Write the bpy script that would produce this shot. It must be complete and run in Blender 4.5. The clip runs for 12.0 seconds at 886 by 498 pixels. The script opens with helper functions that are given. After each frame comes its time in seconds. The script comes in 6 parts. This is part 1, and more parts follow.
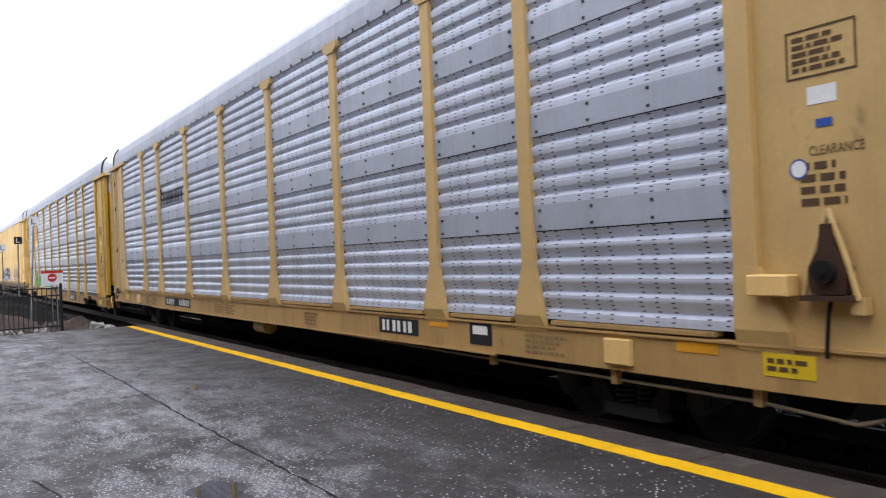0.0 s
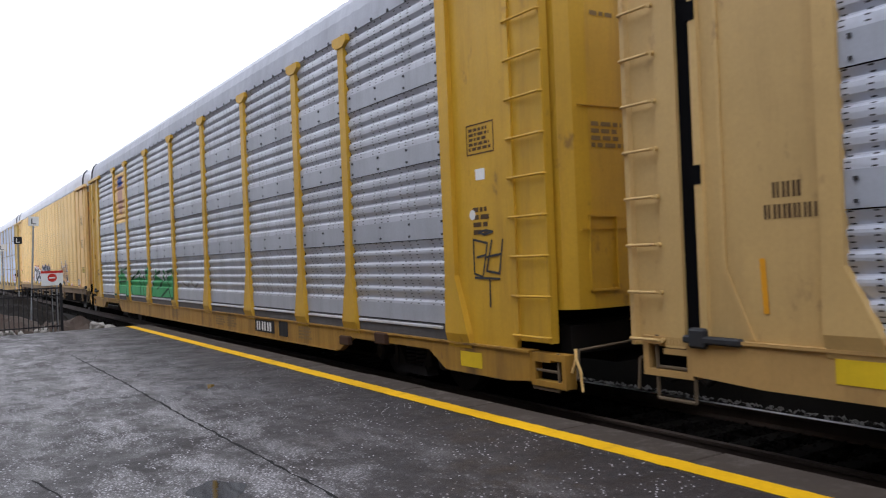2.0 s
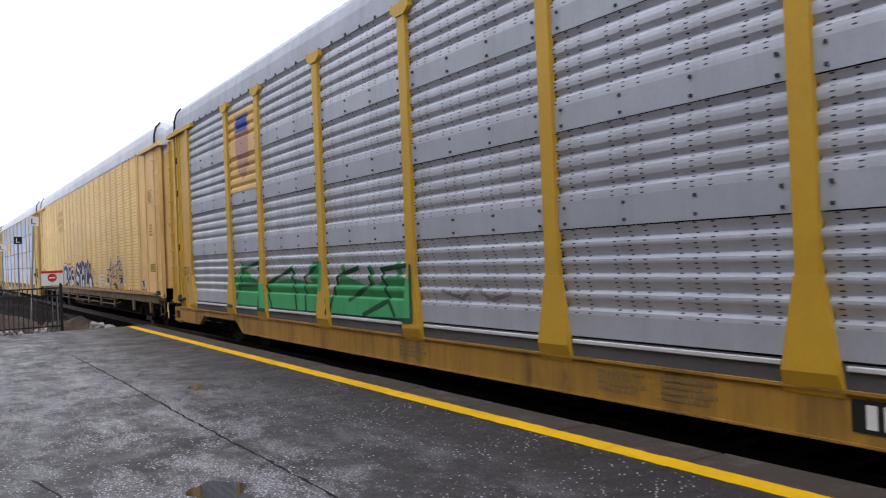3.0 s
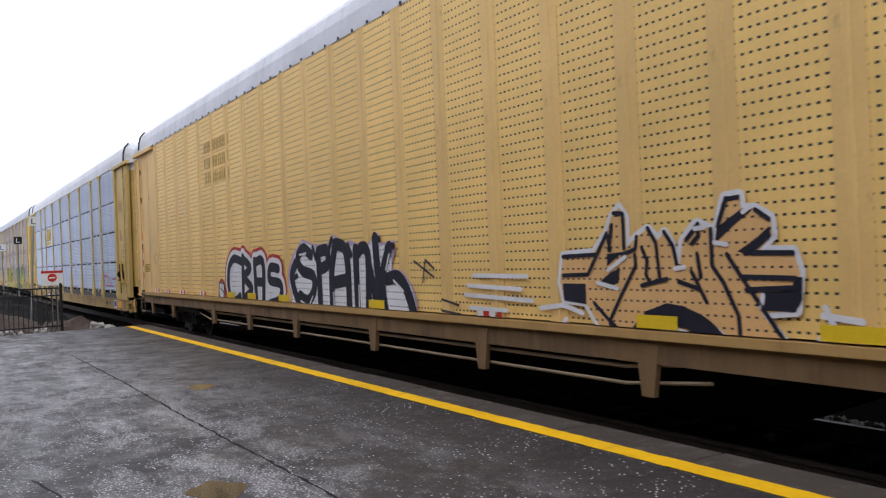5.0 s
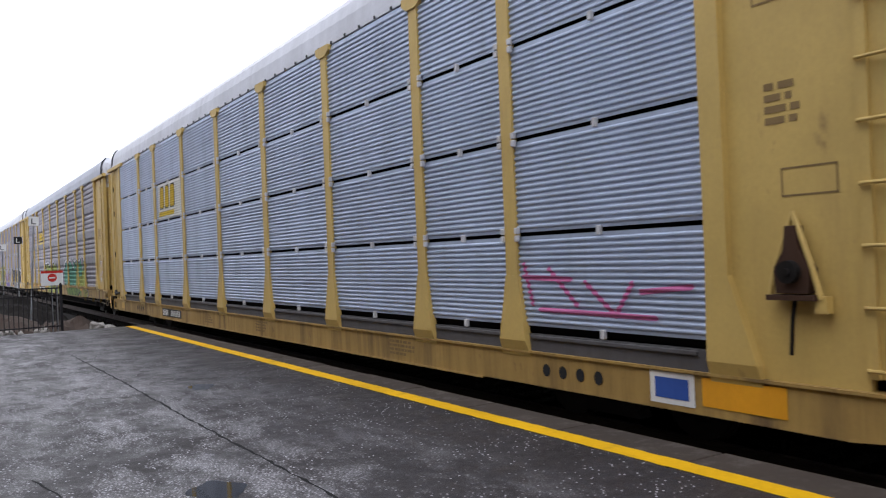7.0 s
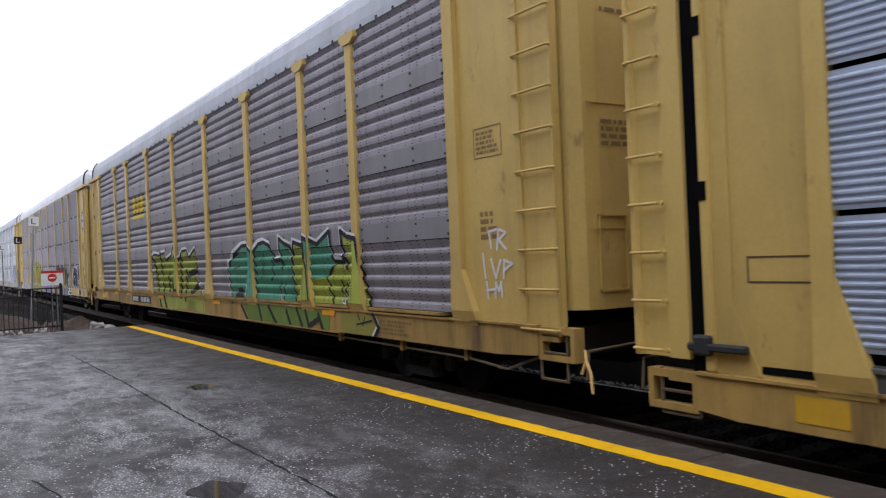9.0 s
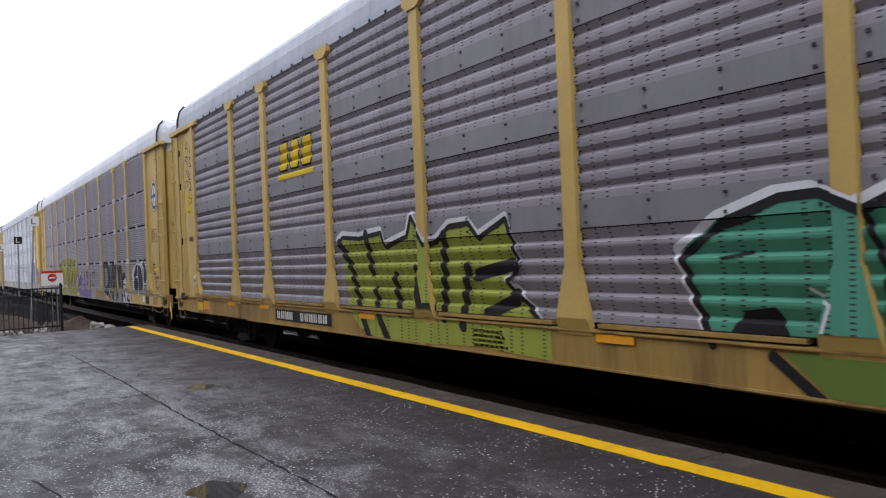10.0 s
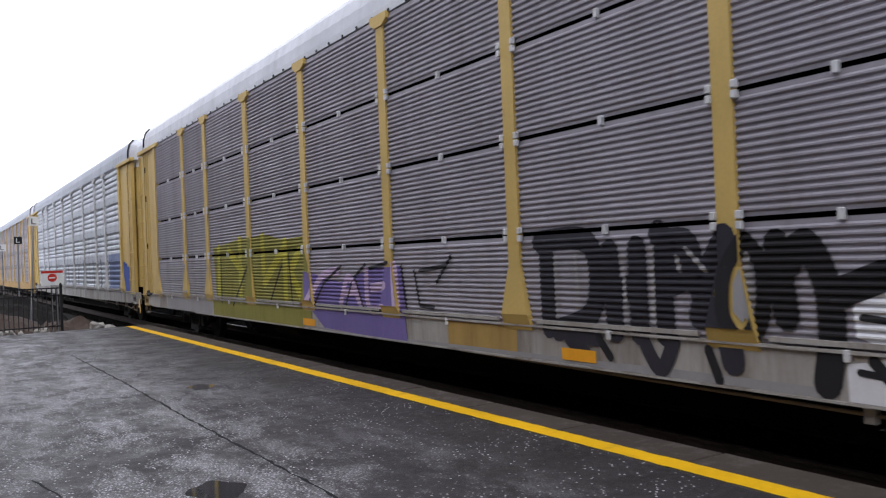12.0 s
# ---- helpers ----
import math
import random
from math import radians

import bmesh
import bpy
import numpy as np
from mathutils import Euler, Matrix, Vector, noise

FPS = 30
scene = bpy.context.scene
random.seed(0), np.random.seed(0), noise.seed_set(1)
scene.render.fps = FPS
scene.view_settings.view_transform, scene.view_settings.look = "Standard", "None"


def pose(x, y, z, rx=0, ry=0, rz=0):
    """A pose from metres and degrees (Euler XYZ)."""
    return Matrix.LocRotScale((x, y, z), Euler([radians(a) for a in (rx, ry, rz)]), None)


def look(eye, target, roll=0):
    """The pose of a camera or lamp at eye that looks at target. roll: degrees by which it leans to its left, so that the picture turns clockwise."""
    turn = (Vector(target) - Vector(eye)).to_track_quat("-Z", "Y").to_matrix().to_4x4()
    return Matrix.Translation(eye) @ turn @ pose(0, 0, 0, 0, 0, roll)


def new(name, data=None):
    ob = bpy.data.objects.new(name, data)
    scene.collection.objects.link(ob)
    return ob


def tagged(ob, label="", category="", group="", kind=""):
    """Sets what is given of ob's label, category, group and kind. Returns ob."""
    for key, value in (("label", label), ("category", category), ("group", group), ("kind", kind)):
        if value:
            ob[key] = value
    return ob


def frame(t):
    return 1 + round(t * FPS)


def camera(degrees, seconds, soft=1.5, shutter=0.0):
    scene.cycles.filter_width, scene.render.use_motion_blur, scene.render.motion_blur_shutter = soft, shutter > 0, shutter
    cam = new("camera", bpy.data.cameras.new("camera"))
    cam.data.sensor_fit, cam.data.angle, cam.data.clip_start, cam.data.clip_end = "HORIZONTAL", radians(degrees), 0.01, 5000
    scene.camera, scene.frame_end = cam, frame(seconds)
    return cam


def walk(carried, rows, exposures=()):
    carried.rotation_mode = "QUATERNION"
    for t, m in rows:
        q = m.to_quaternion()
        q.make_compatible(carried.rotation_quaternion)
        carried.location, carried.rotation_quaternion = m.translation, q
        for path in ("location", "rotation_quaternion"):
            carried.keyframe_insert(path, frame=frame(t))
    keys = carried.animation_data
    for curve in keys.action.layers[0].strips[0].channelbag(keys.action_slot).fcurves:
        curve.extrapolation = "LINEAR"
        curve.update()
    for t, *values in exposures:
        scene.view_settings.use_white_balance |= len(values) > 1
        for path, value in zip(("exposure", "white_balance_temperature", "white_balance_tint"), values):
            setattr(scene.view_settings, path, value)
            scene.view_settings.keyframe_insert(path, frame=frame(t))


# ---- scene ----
cam = camera(56.83, 12.0, soft=1.2, shutter=0.06)
EYE = pose(0, 0, 1.85, 90.38, 2.29, -32.25)
walk(cam, [(0, EYE), (12, EYE)], [(0, 0.28, 6320, 13.5), (0.5, 0.20, 6320, 13.5), (1.0, 0.08, 6320, 13.5), (1.5, 0.0, 6320, 13.5), (12, 0.0, 6320, 13.5)])

# ---- world and light: bright overcast sky ----
world = bpy.data.worlds.new("overcast")
scene.world = world
world.use_nodes = True
wn, wl = world.node_tree.nodes, world.node_tree.links
wn.clear()
sky = wn.new("ShaderNodeTexSky")
sky.sky_type, sky.sun_disc = "NISHITA", False
sky.sun_elevation, sky.sun_rotation = radians(66), radians(-110)
sky.air_density, sky.dust_density = 1.0, 4.0
grey = wn.new("ShaderNodeHueSaturation")
grey.inputs["Saturation"].default_value = 0.25
grey.inputs["Value"].default_value = 0.10
wl.new(sky.outputs[0], grey.inputs["Color"])
cloud = wn.new("ShaderNodeMixRGB")
cloud.inputs[0].default_value = 0.85
cloud.inputs[2].default_value = (1.98, 2.07, 2.22, 1)
wl.new(grey.outputs[0], cloud.inputs[1])
wbg = wn.new("ShaderNodeBackground")
wbg.inputs["Strength"].default_value = 1.0
wl.new(cloud.outputs[0], wbg.inputs["Color"])
wout = wn.new("ShaderNodeOutputWorld")
wl.new(wbg.outputs[0], wout.inputs[0])
sun = new("sun", bpy.data.lights.new("sun", "SUN"))
sun.data.energy, sun.data.angle, sun.data.color = 0.5, radians(25), (1, 0.97, 0.92)
sun.matrix_world = look((-12, 5, 30), (0, 12, 0))


# ---- materials ----
def mat(name):
    m = bpy.data.materials.new(name)
    m.use_nodes = True
    nt = m.node_tree
    return m, nt, nt.nodes["Principled BSDF"]


def ramp(nt, fac, stops):
    r = nt.nodes.new("ShaderNodeValToRGB")
    e = r.color_ramp.elements
    while len(e) < len(stops):
        e.new(0.5)
    for el, (p, c) in zip(e, stops):
        el.position, el.color = p, (*c, 1) if len(c) == 3 else c
    nt.links.new(fac, r.inputs[0])
    return r.outputs[0]


def coords(nt, scale=(1, 1, 1), which="Object"):
    tc = nt.nodes.new("ShaderNodeTexCoord")
    mp = nt.nodes.new("ShaderNodeMapping")
    mp.inputs["Scale"].default_value = scale
    nt.links.new(tc.outputs[which], mp.inputs[0])
    return mp.outputs[0]


def noise_fac(nt, vec, scale, detail=6, rough=0.6):
    n = nt.nodes.new("ShaderNodeTexNoise")
    n.inputs["Scale"].default_value, n.inputs["Detail"].default_value, n.inputs["Roughness"].default_value = scale, detail, rough
    nt.links.new(vec, n.inputs["Vector"])
    return n.outputs[0]


def mix(nt, fac, a, b, mode="MIX"):
    m = nt.nodes.new("ShaderNodeMixRGB")
    m.blend_type = mode
    for i, v in enumerate((fac, a, b)):
        if hasattr(v, "links"):
            nt.links.new(v, m.inputs[i])
        elif i == 0:
            m.inputs[0].default_value = v
        else:
            m.inputs[i].default_value = (*v, 1)
    return m.outputs[0]


def num(nt, op, a, b=0.0):
    m = nt.nodes.new("ShaderNodeMath")
    m.operation = op
    for i, v in enumerate((a, b)):
        if hasattr(v, "links"):
            nt.links.new(v, m.inputs[i])
        else:
            m.inputs[i].default_value = v
    return m.outputs[0]


def bump(nt, bs, h, strength=0.3, dist=0.01):
    b = nt.nodes.new("ShaderNodeBump")
    b.inputs["Strength"].default_value, b.inputs["Distance"].default_value = strength, dist
    nt.links.new(h, b.inputs["Height"])
    nt.links.new(b.outputs[0], bs.inputs["Normal"])


def paint(name, col, dirt=(0.10, 0.06, 0.03), rough=0.5, metal=0.0, amount=0.5, streak=True, rust=0.0, gloss=0.5):
    """Weathered paint or sheet metal: patches, runs of dirt, rust spots and fine grain."""
    m, nt, bs = mat(name)
    v = coords(nt)
    big = noise_fac(nt, v, 0.9, 5)
    fine = noise_fac(nt, v, 26, 4)
    st = noise_fac(nt, coords(nt, (2.1, 2.1, 0.22) if streak else (3, 3, 3)), 1.7, 8, 0.68)
    where = noise_fac(nt, v, 0.55, 3)
    c = mix(nt, ramp(nt, big, [(0.3, (0, 0, 0)), (0.75, (1, 1, 1))]), tuple(v * 0.84 for v in col), tuple(min(1, v * 1.10) for v in col))
    c = mix(nt, ramp(nt, fine, [(0.35, (0, 0, 0)), (0.8, (0.35, 0.35, 0.35))]), c, tuple(v * 0.7 for v in col))
    f = num(nt, "MULTIPLY", ramp(nt, st, [(0.50 if amount < 0.8 else 0.43, (0, 0, 0)), (0.78 if amount < 0.8 else 0.70, (amount, amount, amount))]), ramp(nt, where, [(0.36, (0.25,) * 3), (0.60, (1, 1, 1))]))
    c = mix(nt, f, c, dirt)
    if rust:
        spot = noise_fac(nt, coords(nt, (1, 1, 0.6)), 4.2, 7, 0.62)
        c = mix(nt, ramp(nt, spot, [(0.63, (0, 0, 0)), (0.74, (rust, rust, rust))]), c, (0.12, 0.05, 0.025))
    info = nt.nodes.new("ShaderNodeObjectInfo")
    c = mix(nt, ramp(nt, info.outputs["Random"], [(0.0, (0.16,) * 3), (1.0, (0, 0, 0))]), c, tuple(v * 0.35 for v in col))
    nt.links.new(c, bs.inputs["Base Color"])
    bs.inputs["Metallic"].default_value = metal
    bs.inputs["Specular IOR Level"].default_value = gloss
    nt.links.new(ramp(nt, st, [(0.3, (rough,) * 3), (0.8, (min(1, rough + 0.25),) * 3)]), bs.inputs["Roughness"])
    bump(nt, bs, fine, 0.12, 0.004)
    return m


def perforated(name, col, pitch_y, pitch_z, hole_y, hole_z, dirt, group=0.0, amount=0.45, metal=0.35, rough=0.5):
    """Sheet with rows of punched slots, the dark inside painted on as near-black colour."""
    m = paint(name, col, dirt, rough, metal, amount)
    nt = m.node_tree
    bs = nt.nodes["Principled BSDF"]
    base = bs.inputs["Base Color"].links[0].from_socket
    sep = nt.nodes.new("ShaderNodeSeparateXYZ")
    nt.links.new(coords(nt), sep.inputs[0])
    fy = num(nt, "FRACT", num(nt, "DIVIDE", num(nt, "ADD", sep.outputs[1], 50.0), pitch_y))
    fz = num(nt, "FRACT", num(nt, "DIVIDE", num(nt, "ADD", sep.outputs[2], 50.0), pitch_z))
    h = num(nt, "MULTIPLY", num(nt, "LESS_THAN", fy, hole_y / pitch_y), num(nt, "LESS_THAN", fz, hole_z / pitch_z))
    if group:
        fg = num(nt, "FRACT", num(nt, "DIVIDE", num(nt, "ADD", sep.outputs[1], 50.0), group))
        h = num(nt, "MULTIPLY", h, num(nt, "LESS_THAN", fg, 0.62))
    c = mix(nt, h, base, (0.02, 0.02, 0.023))
    nt.links.new(c, bs.inputs["Base Color"])
    return m


def flat(name, col, rough=0.6, metal=0.0):
    return paint(name, col, tuple(v * 0.4 for v in col), rough, metal, 0.3, gloss=0.2)


# ---- mesh helpers ----
def box(bm, x0, x1, y0, y1, z0, z1, chamfer=0.0):
    vs = [bm.verts.new((x, y, z)) for x in (x0, x1) for y in (y0, y1) for z in (z0, z1)]
    fs = [bm.faces.new([vs[i] for i in q]) for q in ((0, 1, 3, 2), (4, 6, 7, 5), (0, 4, 5, 1), (2, 3, 7, 6), (0, 2, 6, 4), (1, 5, 7, 3))]
    if chamfer:
        es = list({e for f in fs for e in f.edges})
        bmesh.ops.bevel(bm, geom=es, offset=chamfer, segments=1, affect="EDGES")


def prism(bm, pts, axis, a, b):
    """Extrude a closed outline; axis 'x': (y, z) points, 'y': (x, z), 'z': (x, y)."""
    def at(p, d):
        return {"x": (d, p[0], p[1]), "y": (p[0], d, p[1]), "z": (p[0], p[1], d)}[axis]
    lo = [bm.verts.new(at(p, a)) for p in pts]
    hi = [bm.verts.new(at(p, b)) for p in pts]
    n = len(pts)
    fs = [bm.faces.new((lo[i], lo[(i + 1) % n], hi[(i + 1) % n], hi[i])) for i in range(n)]
    fs += [bm.faces.new(lo[::-1]), bm.faces.new(hi)]
    bmesh.ops.recalc_face_normals(bm, faces=fs)


def rod(bm, p, q, r, n=8, r2=None):
    p, q = Vector(p), Vector(q)
    d = q - p
    m = Matrix.Translation((p + q) / 2) @ d.to_track_quat("Z", "Y").to_matrix().to_4x4()
    bmesh.ops.create_cone(bm, cap_ends=True, segments=n, radius1=r, radius2=r if r2 is None else r2, depth=d.length, matrix=m)


def tube(bm, pts, r, n=6):
    for a, b in zip(pts, pts[1:]):
        rod(bm, a, b, r, n)


def part(name, bm, material, parent, label="", smooth=False):
    me = bpy.data.meshes.new(name)
    bm.to_mesh(me)
    bm.free()
    me.materials.append(material)
    if smooth:
        for p in me.polygons:
            p.use_smooth = True
    ob = new(name, me)
    ob.parent = parent
    if label:
        ob["label"] = label
    return ob


def shared(name, me, parent, m=None):
    ob = new(name, me)
    ob.parent = parent
    if m is not None:
        ob.matrix_basis = m
    return ob


# ---- train geometry ----
TRACK = 6.95          # middle of the track
SIDE = -1.5           # outer face of a wagon's side, from its middle
PITCH = 28.8          # coupler to coupler
FIRST = 15.97         # middle of the first wagon at the start
POSTS = (-9.07, -7.15, -4.33, -1.45, 1.45, 4.33, 7.15, 9.07)


def posts_of(kind, low):
    """Where the posts of a wagon stand; the two low wagons differ a little."""
    if low and kind == "A":
        return (-8.97, -7.05) + POSTS[2:]
    if low and kind == "B":
        return POSTS[:6] + (7.27, 9.24)
    return POSTS


def rear_edge(kind, low):
    """Where the panels end at the rear."""
    return 12.03 if low else 11.90


FRONT_EDGE = -11.72


def edges_of(kind, low):
    return (FRONT_EDGE - 0.1,) + posts_of(kind, low) + (rear_edge(kind, low) + 0.1,)


JOINTS = (1.13, 2.05, 3.04, 4.03, 5.2)


def profile_a(z0, z1, band):
    """Outline of a sheet with sunk grooves above a flat strip: (depth, z) upwards."""
    pts = [(0.0, z0), (0.0, z0 + band)]
    n = max(2, round((z1 - z0 - band) / 0.172))
    p = (z1 - z0 - band) / n
    for i in range(n):
        b = z0 + band + i * p
        if z0 < 1.5:
            pts += [(0.0, b + 0.08 * p), (-0.002, b + 0.22 * p), (-0.044, b + 0.36 * p), (-0.047, b + 0.42 * p), (-0.004, b + 0.95 * p)]
        else:
            pts += [(0.0, b + 0.22 * p), (-0.002, b + 0.42 * p), (-0.038, b + 0.56 * p), (-0.041, b + 0.64 * p), (-0.004, b + 0.96 * p)]
    pts.append((0.0, z1))
    return pts


def profile_b(z0, z1):
    """Outline of a panel with close, even ribs."""
    pts = [(0.0, z0), (0.0, z0 + 0.03)]
    n = 15
    p = (z1 - z0 - 0.06) / n
    for i in range(n):
        b = z0 + 0.03 + i * p
        pts += [(0.0, b + 0.05 * p), (0.017, b + 0.3 * p), (0.017, b + 0.55 * p), (0.0, b + 0.82 * p)]
    pts += [(0.0, z1 - 0.03), (0.0, z1)]
    return pts


def sheet(bm, pts, y0, y1, x, thick=0.012, band=None):
    """A sheet that follows an outline of (depth, z), with its back face."""
    rows = []
    for d, z in pts:
        rows.append([bm.verts.new((x - d + o, y, z)) for y, o in ((y0, 0), (y1, 0), (y1, thick), (y0, thick))])
    for a, b in zip(rows, rows[1:]):
        for i in range(4):
            f = bm.faces.new((a[i], b[i], b[(i + 1) % 4], a[(i + 1) % 4]))
            if band and b[0].co.z <= band + 1e-4:
                f.material_index = 1
    bm.faces.new(rows[0])
    bm.faces.new(rows[-1][::-1])
    bmesh.ops.recalc_face_normals(bm, faces=bm.faces[:])


PANEL_MESHES = {}


def panel_mesh(key, pts, y0, y1, band=None):
    """Panel meshes shared by like panels; each is built about its own middle."""
    k = (key, round(y1 - y0, 3))
    if k not in PANEL_MESHES:
        bm = bmesh.new()
        h = (y1 - y0) / 2
        sheet(bm, pts, -h, h, 0, band=band)
        me = bpy.data.meshes.new("panel")
        bm.to_mesh(me)
        bm.free()
        PANEL_MESHES[k] = me
    return PANEL_MESHES[k]


def lerp(pts, z):
    for (d0, a), (d1, b) in zip(pts, pts[1:]):
        if a <= z <= b and b > a:
            return d0 + (d1 - d0) * (z - a) / (b - a)
    return 0.0




def bands(low):
    """Heights of the plain strips at the feet of the panels."""
    return (0.22 if low else 0.04, 0.27, 0.25, 0.25)


ROWS_B = (1.03, 2.03, 3.06, 4.08, 5.2)


FOOT = 0.25           # half the width of a post's foot


def foot_top(drop):
    """Height at which a post begins to widen."""
    return 1.66 - 0.25 * drop


def post_mesh(drop=0.0):
    """Upright with a flared foot whose lower lip turns back under."""
    bm = bmesh.new()
    z0, z1, z2 = 1.0 - drop, 1.17 - drop, foot_top(drop)
    prism(bm, [(-0.1, z2 - 0.03), (0.1, z2 - 0.03), (0.1, 5.16), (-0.1, 5.16)], "x", -0.040, 0.03)
    hi, lo = FOOT, -FOOT
    front = [(-0.045, -0.11, z2), (-0.045, 0.11, z2), (-0.070, hi * 0.92, z1), (-0.070, lo * 0.92, z1)]
    lip = [(-0.016, lo, z0), (-0.016, hi, z0)]
    back = [(0.02, -0.11, z2), (0.02, 0.11, z2), (0.02, hi * 0.92, z1), (0.02, lo * 0.92, z1), (0.02, lo, z0), (0.02, hi, z0)]
    f = [bm.verts.new(p) for p in front]
    q = [bm.verts.new(p) for p in lip]
    k = [bm.verts.new(p) for p in back]
    for face in ((f[0], f[1], f[2], f[3]), (f[3], f[2], q[1], q[0]), (f[0], k[0], k[1], f[1]), (f[1], k[1], k[2], f[2]), (f[2], k[2], k[5], q[1]),
                 (f[0], f[3], k[3], k[0]), (f[3], q[0], k[4], k[3]), (q[0], q[1], k[5], k[4]), (k[0], k[3], k[2], k[1]), (k[3], k[4], k[5], k[2])):
        bm.faces.new(face)
    bmesh.ops.recalc_face_normals(bm, faces=bm.faces[:])
    return bm


def wheelset_mesh():
    bm = bmesh.new()
    for s in (-1, 1):
        rod(bm, (s * 0.685, 0, 0), (s * 0.80, 0, 0), 0.42, 28)
        rod(bm, (s * 0.66, 0, 0), (s * 0.70, 0, 0), 0.45, 28)
        rod(bm, (s * 0.79, 0, 0), (s * 0.83, 0, 0), 0.30, 20, 0.16)
        for k in range(4):
            a = k * math.pi / 2
            rod(bm, (s * 0.80, 0.2 * math.cos(a), 0.2 * math.sin(a)), (s * 0.835, 0.2 * math.cos(a), 0.2 * math.sin(a)), 0.035, 8)
    rod(bm, (-1.02, 0, 0), (1.02, 0, 0), 0.075, 12)
    return bm


def sideframe_mesh(s):
    bm = bmesh.new()
    x0, x1 = (s * 0.93, s * 1.07)
    x0, x1 = min(x0, x1), max(x0, x1)
    top = [(-1.12, 0.42), (-1.12, 0.62), (-0.72, 0.72), (0.72, 0.72), (1.12, 0.62), (1.12, 0.42), (0.72, 0.50), (0.52, 0.58), (-0.52, 0.58), (-0.72, 0.50)]
    prism(bm, top, "x", x0, x1)
    prism(bm, [(-0.62, 0.56), (-0.44, 0.56), (-0.22, 0.28), (-0.34, 0.20)], "x", x0, x1)
    prism(bm, [(0.62, 0.56), (0.44, 0.56), (0.22, 0.28), (0.34, 0.20)], "x", x0, x1)
    prism(bm, [(-0.40, 0.16), (0.40, 0.16), (0.34, 0.29), (-0.34, 0.29)], "x", x0 - 0.02, x1 + 0.02)
    box(bm, x0 - 0.03, x1 + 0.03, -0.52, -0.42, 0.30, 0.58)
    box(bm, x0 - 0.03, x1 + 0.03, 0.42, 0.52, 0.30, 0.58)
    for y in (-0.14, 0.14):
        for k in range(5):
            rod(bm, (s * 1.0, y, 0.30 + k * 0.055), (s * 1.0, y, 0.325 + k * 0.055), 0.10, 10)
    for y in (-0.89, 0.89):
        rod(bm, (s * 0.98, y, 0.42), (s * 1.14, y, 0.42), 0.125, 14)
        rod(bm, (s * 1.14, y, 0.42), (s * 1.16, y, 0.42), 0.09, 14)
    return bm


def box_part(name, material, parent, dims, label="", chamfer=0.0):
    bm = bmesh.new()
    box(bm, *dims, chamfer)
    return part(name, bm, material, parent, label)


def rod_part(name, material, parent, pts, r, n=8, label=""):
    bm = bmesh.new()
    tube(bm, pts, r, n)
    return part(name, bm, material, parent, label)


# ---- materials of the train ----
# near black that paints the shade inside wagons, slots and gaps
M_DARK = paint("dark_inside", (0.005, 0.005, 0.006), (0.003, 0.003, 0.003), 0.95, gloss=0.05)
# grime colour taken near black to include the shade beneath the wagons
M_UNDER = paint("underframe_shaded_grime", (0.016, 0.014, 0.013), (0.03, 0.02, 0.014), 0.9, gloss=0.12)
M_TRUCK = paint("cast_steel", (0.045, 0.043, 0.043), (0.06, 0.04, 0.03), 0.8, gloss=0.3)
M_WHEEL = paint("wheel_steel", (0.045, 0.04, 0.04), (0.08, 0.05, 0.03), 0.6, 0.3)
M_RUST = paint("rusty_steel", (0.062, 0.032, 0.020), (0.03, 0.02, 0.014), 0.9, gloss=0.2)
M_PIPE = paint("worn_pipe", (0.26, 0.20, 0.13), (0.10, 0.06, 0.04), 0.6)
M_STEP = paint("grimy_step_iron", (0.12, 0.085, 0.05), (0.05, 0.035, 0.025), 0.7)
M_WHITE = paint("white_paint", (0.78, 0.78, 0.76), (0.3, 0.27, 0.22), 0.5)
M_ROOF = paint("galvanised_roof", (0.42, 0.44, 0.50), (0.22, 0.21, 0.20), 0.5, 0.2, 0.4)
M_ROOF_PALE = paint("pale_roof_sheet", (0.62, 0.63, 0.68), (0.35, 0.34, 0.33), 0.5, 0.1, 0.4)
M_BLACK = flat("black_paint", (0.02, 0.02, 0.022), 0.6)
M_SIGNYEL = flat("label_yellow", (0.75, 0.52, 0.02), 0.5)
M_ORANGE = flat("reflector_orange", (0.80, 0.36, 0.02), 0.45)
M_OLIVE = flat("label_dull_yellow", (0.50, 0.36, 0.03), 0.55)
M_RED = flat("label_red", (0.55, 0.03, 0.02), 0.5)
M_NAVY = flat("label_navy", (0.03, 0.035, 0.09), 0.5)
M_BLUE = flat("label_blue", (0.04, 0.10, 0.38), 0.5)
M_STENCIL = flat("stencil_brown", (0.10, 0.06, 0.03), 0.7)
M_FADED = flat("faded_stencil", (0.24, 0.16, 0.07), 0.7)
M_FAINT = flat("faint_stencil", (0.56, 0.38, 0.14), 0.7)
M_PINK = flat("faded_pink", (0.55, 0.33, 0.26), 0.6)
M_LATCH = paint("dark_latch_steel", (0.022, 0.024, 0.030), (0.03, 0.025, 0.02), 0.6, 0.2)
M_CLIP = paint("bare_zinc_clip", (0.62, 0.62, 0.64), (0.3, 0.28, 0.26), 0.5, 0.2)
M_BOLT = flat("bolt_dark", (0.05, 0.05, 0.055), 0.6)
GRIME = (0.16, 0.14, 0.12)
P_SILVER = perforated("silver_perforated_sheet", (0.68, 0.72, 0.82), 0.19, 0.043, 0.044, 0.011, GRIME, 0.76, 0.45, 0.45, 0.42)
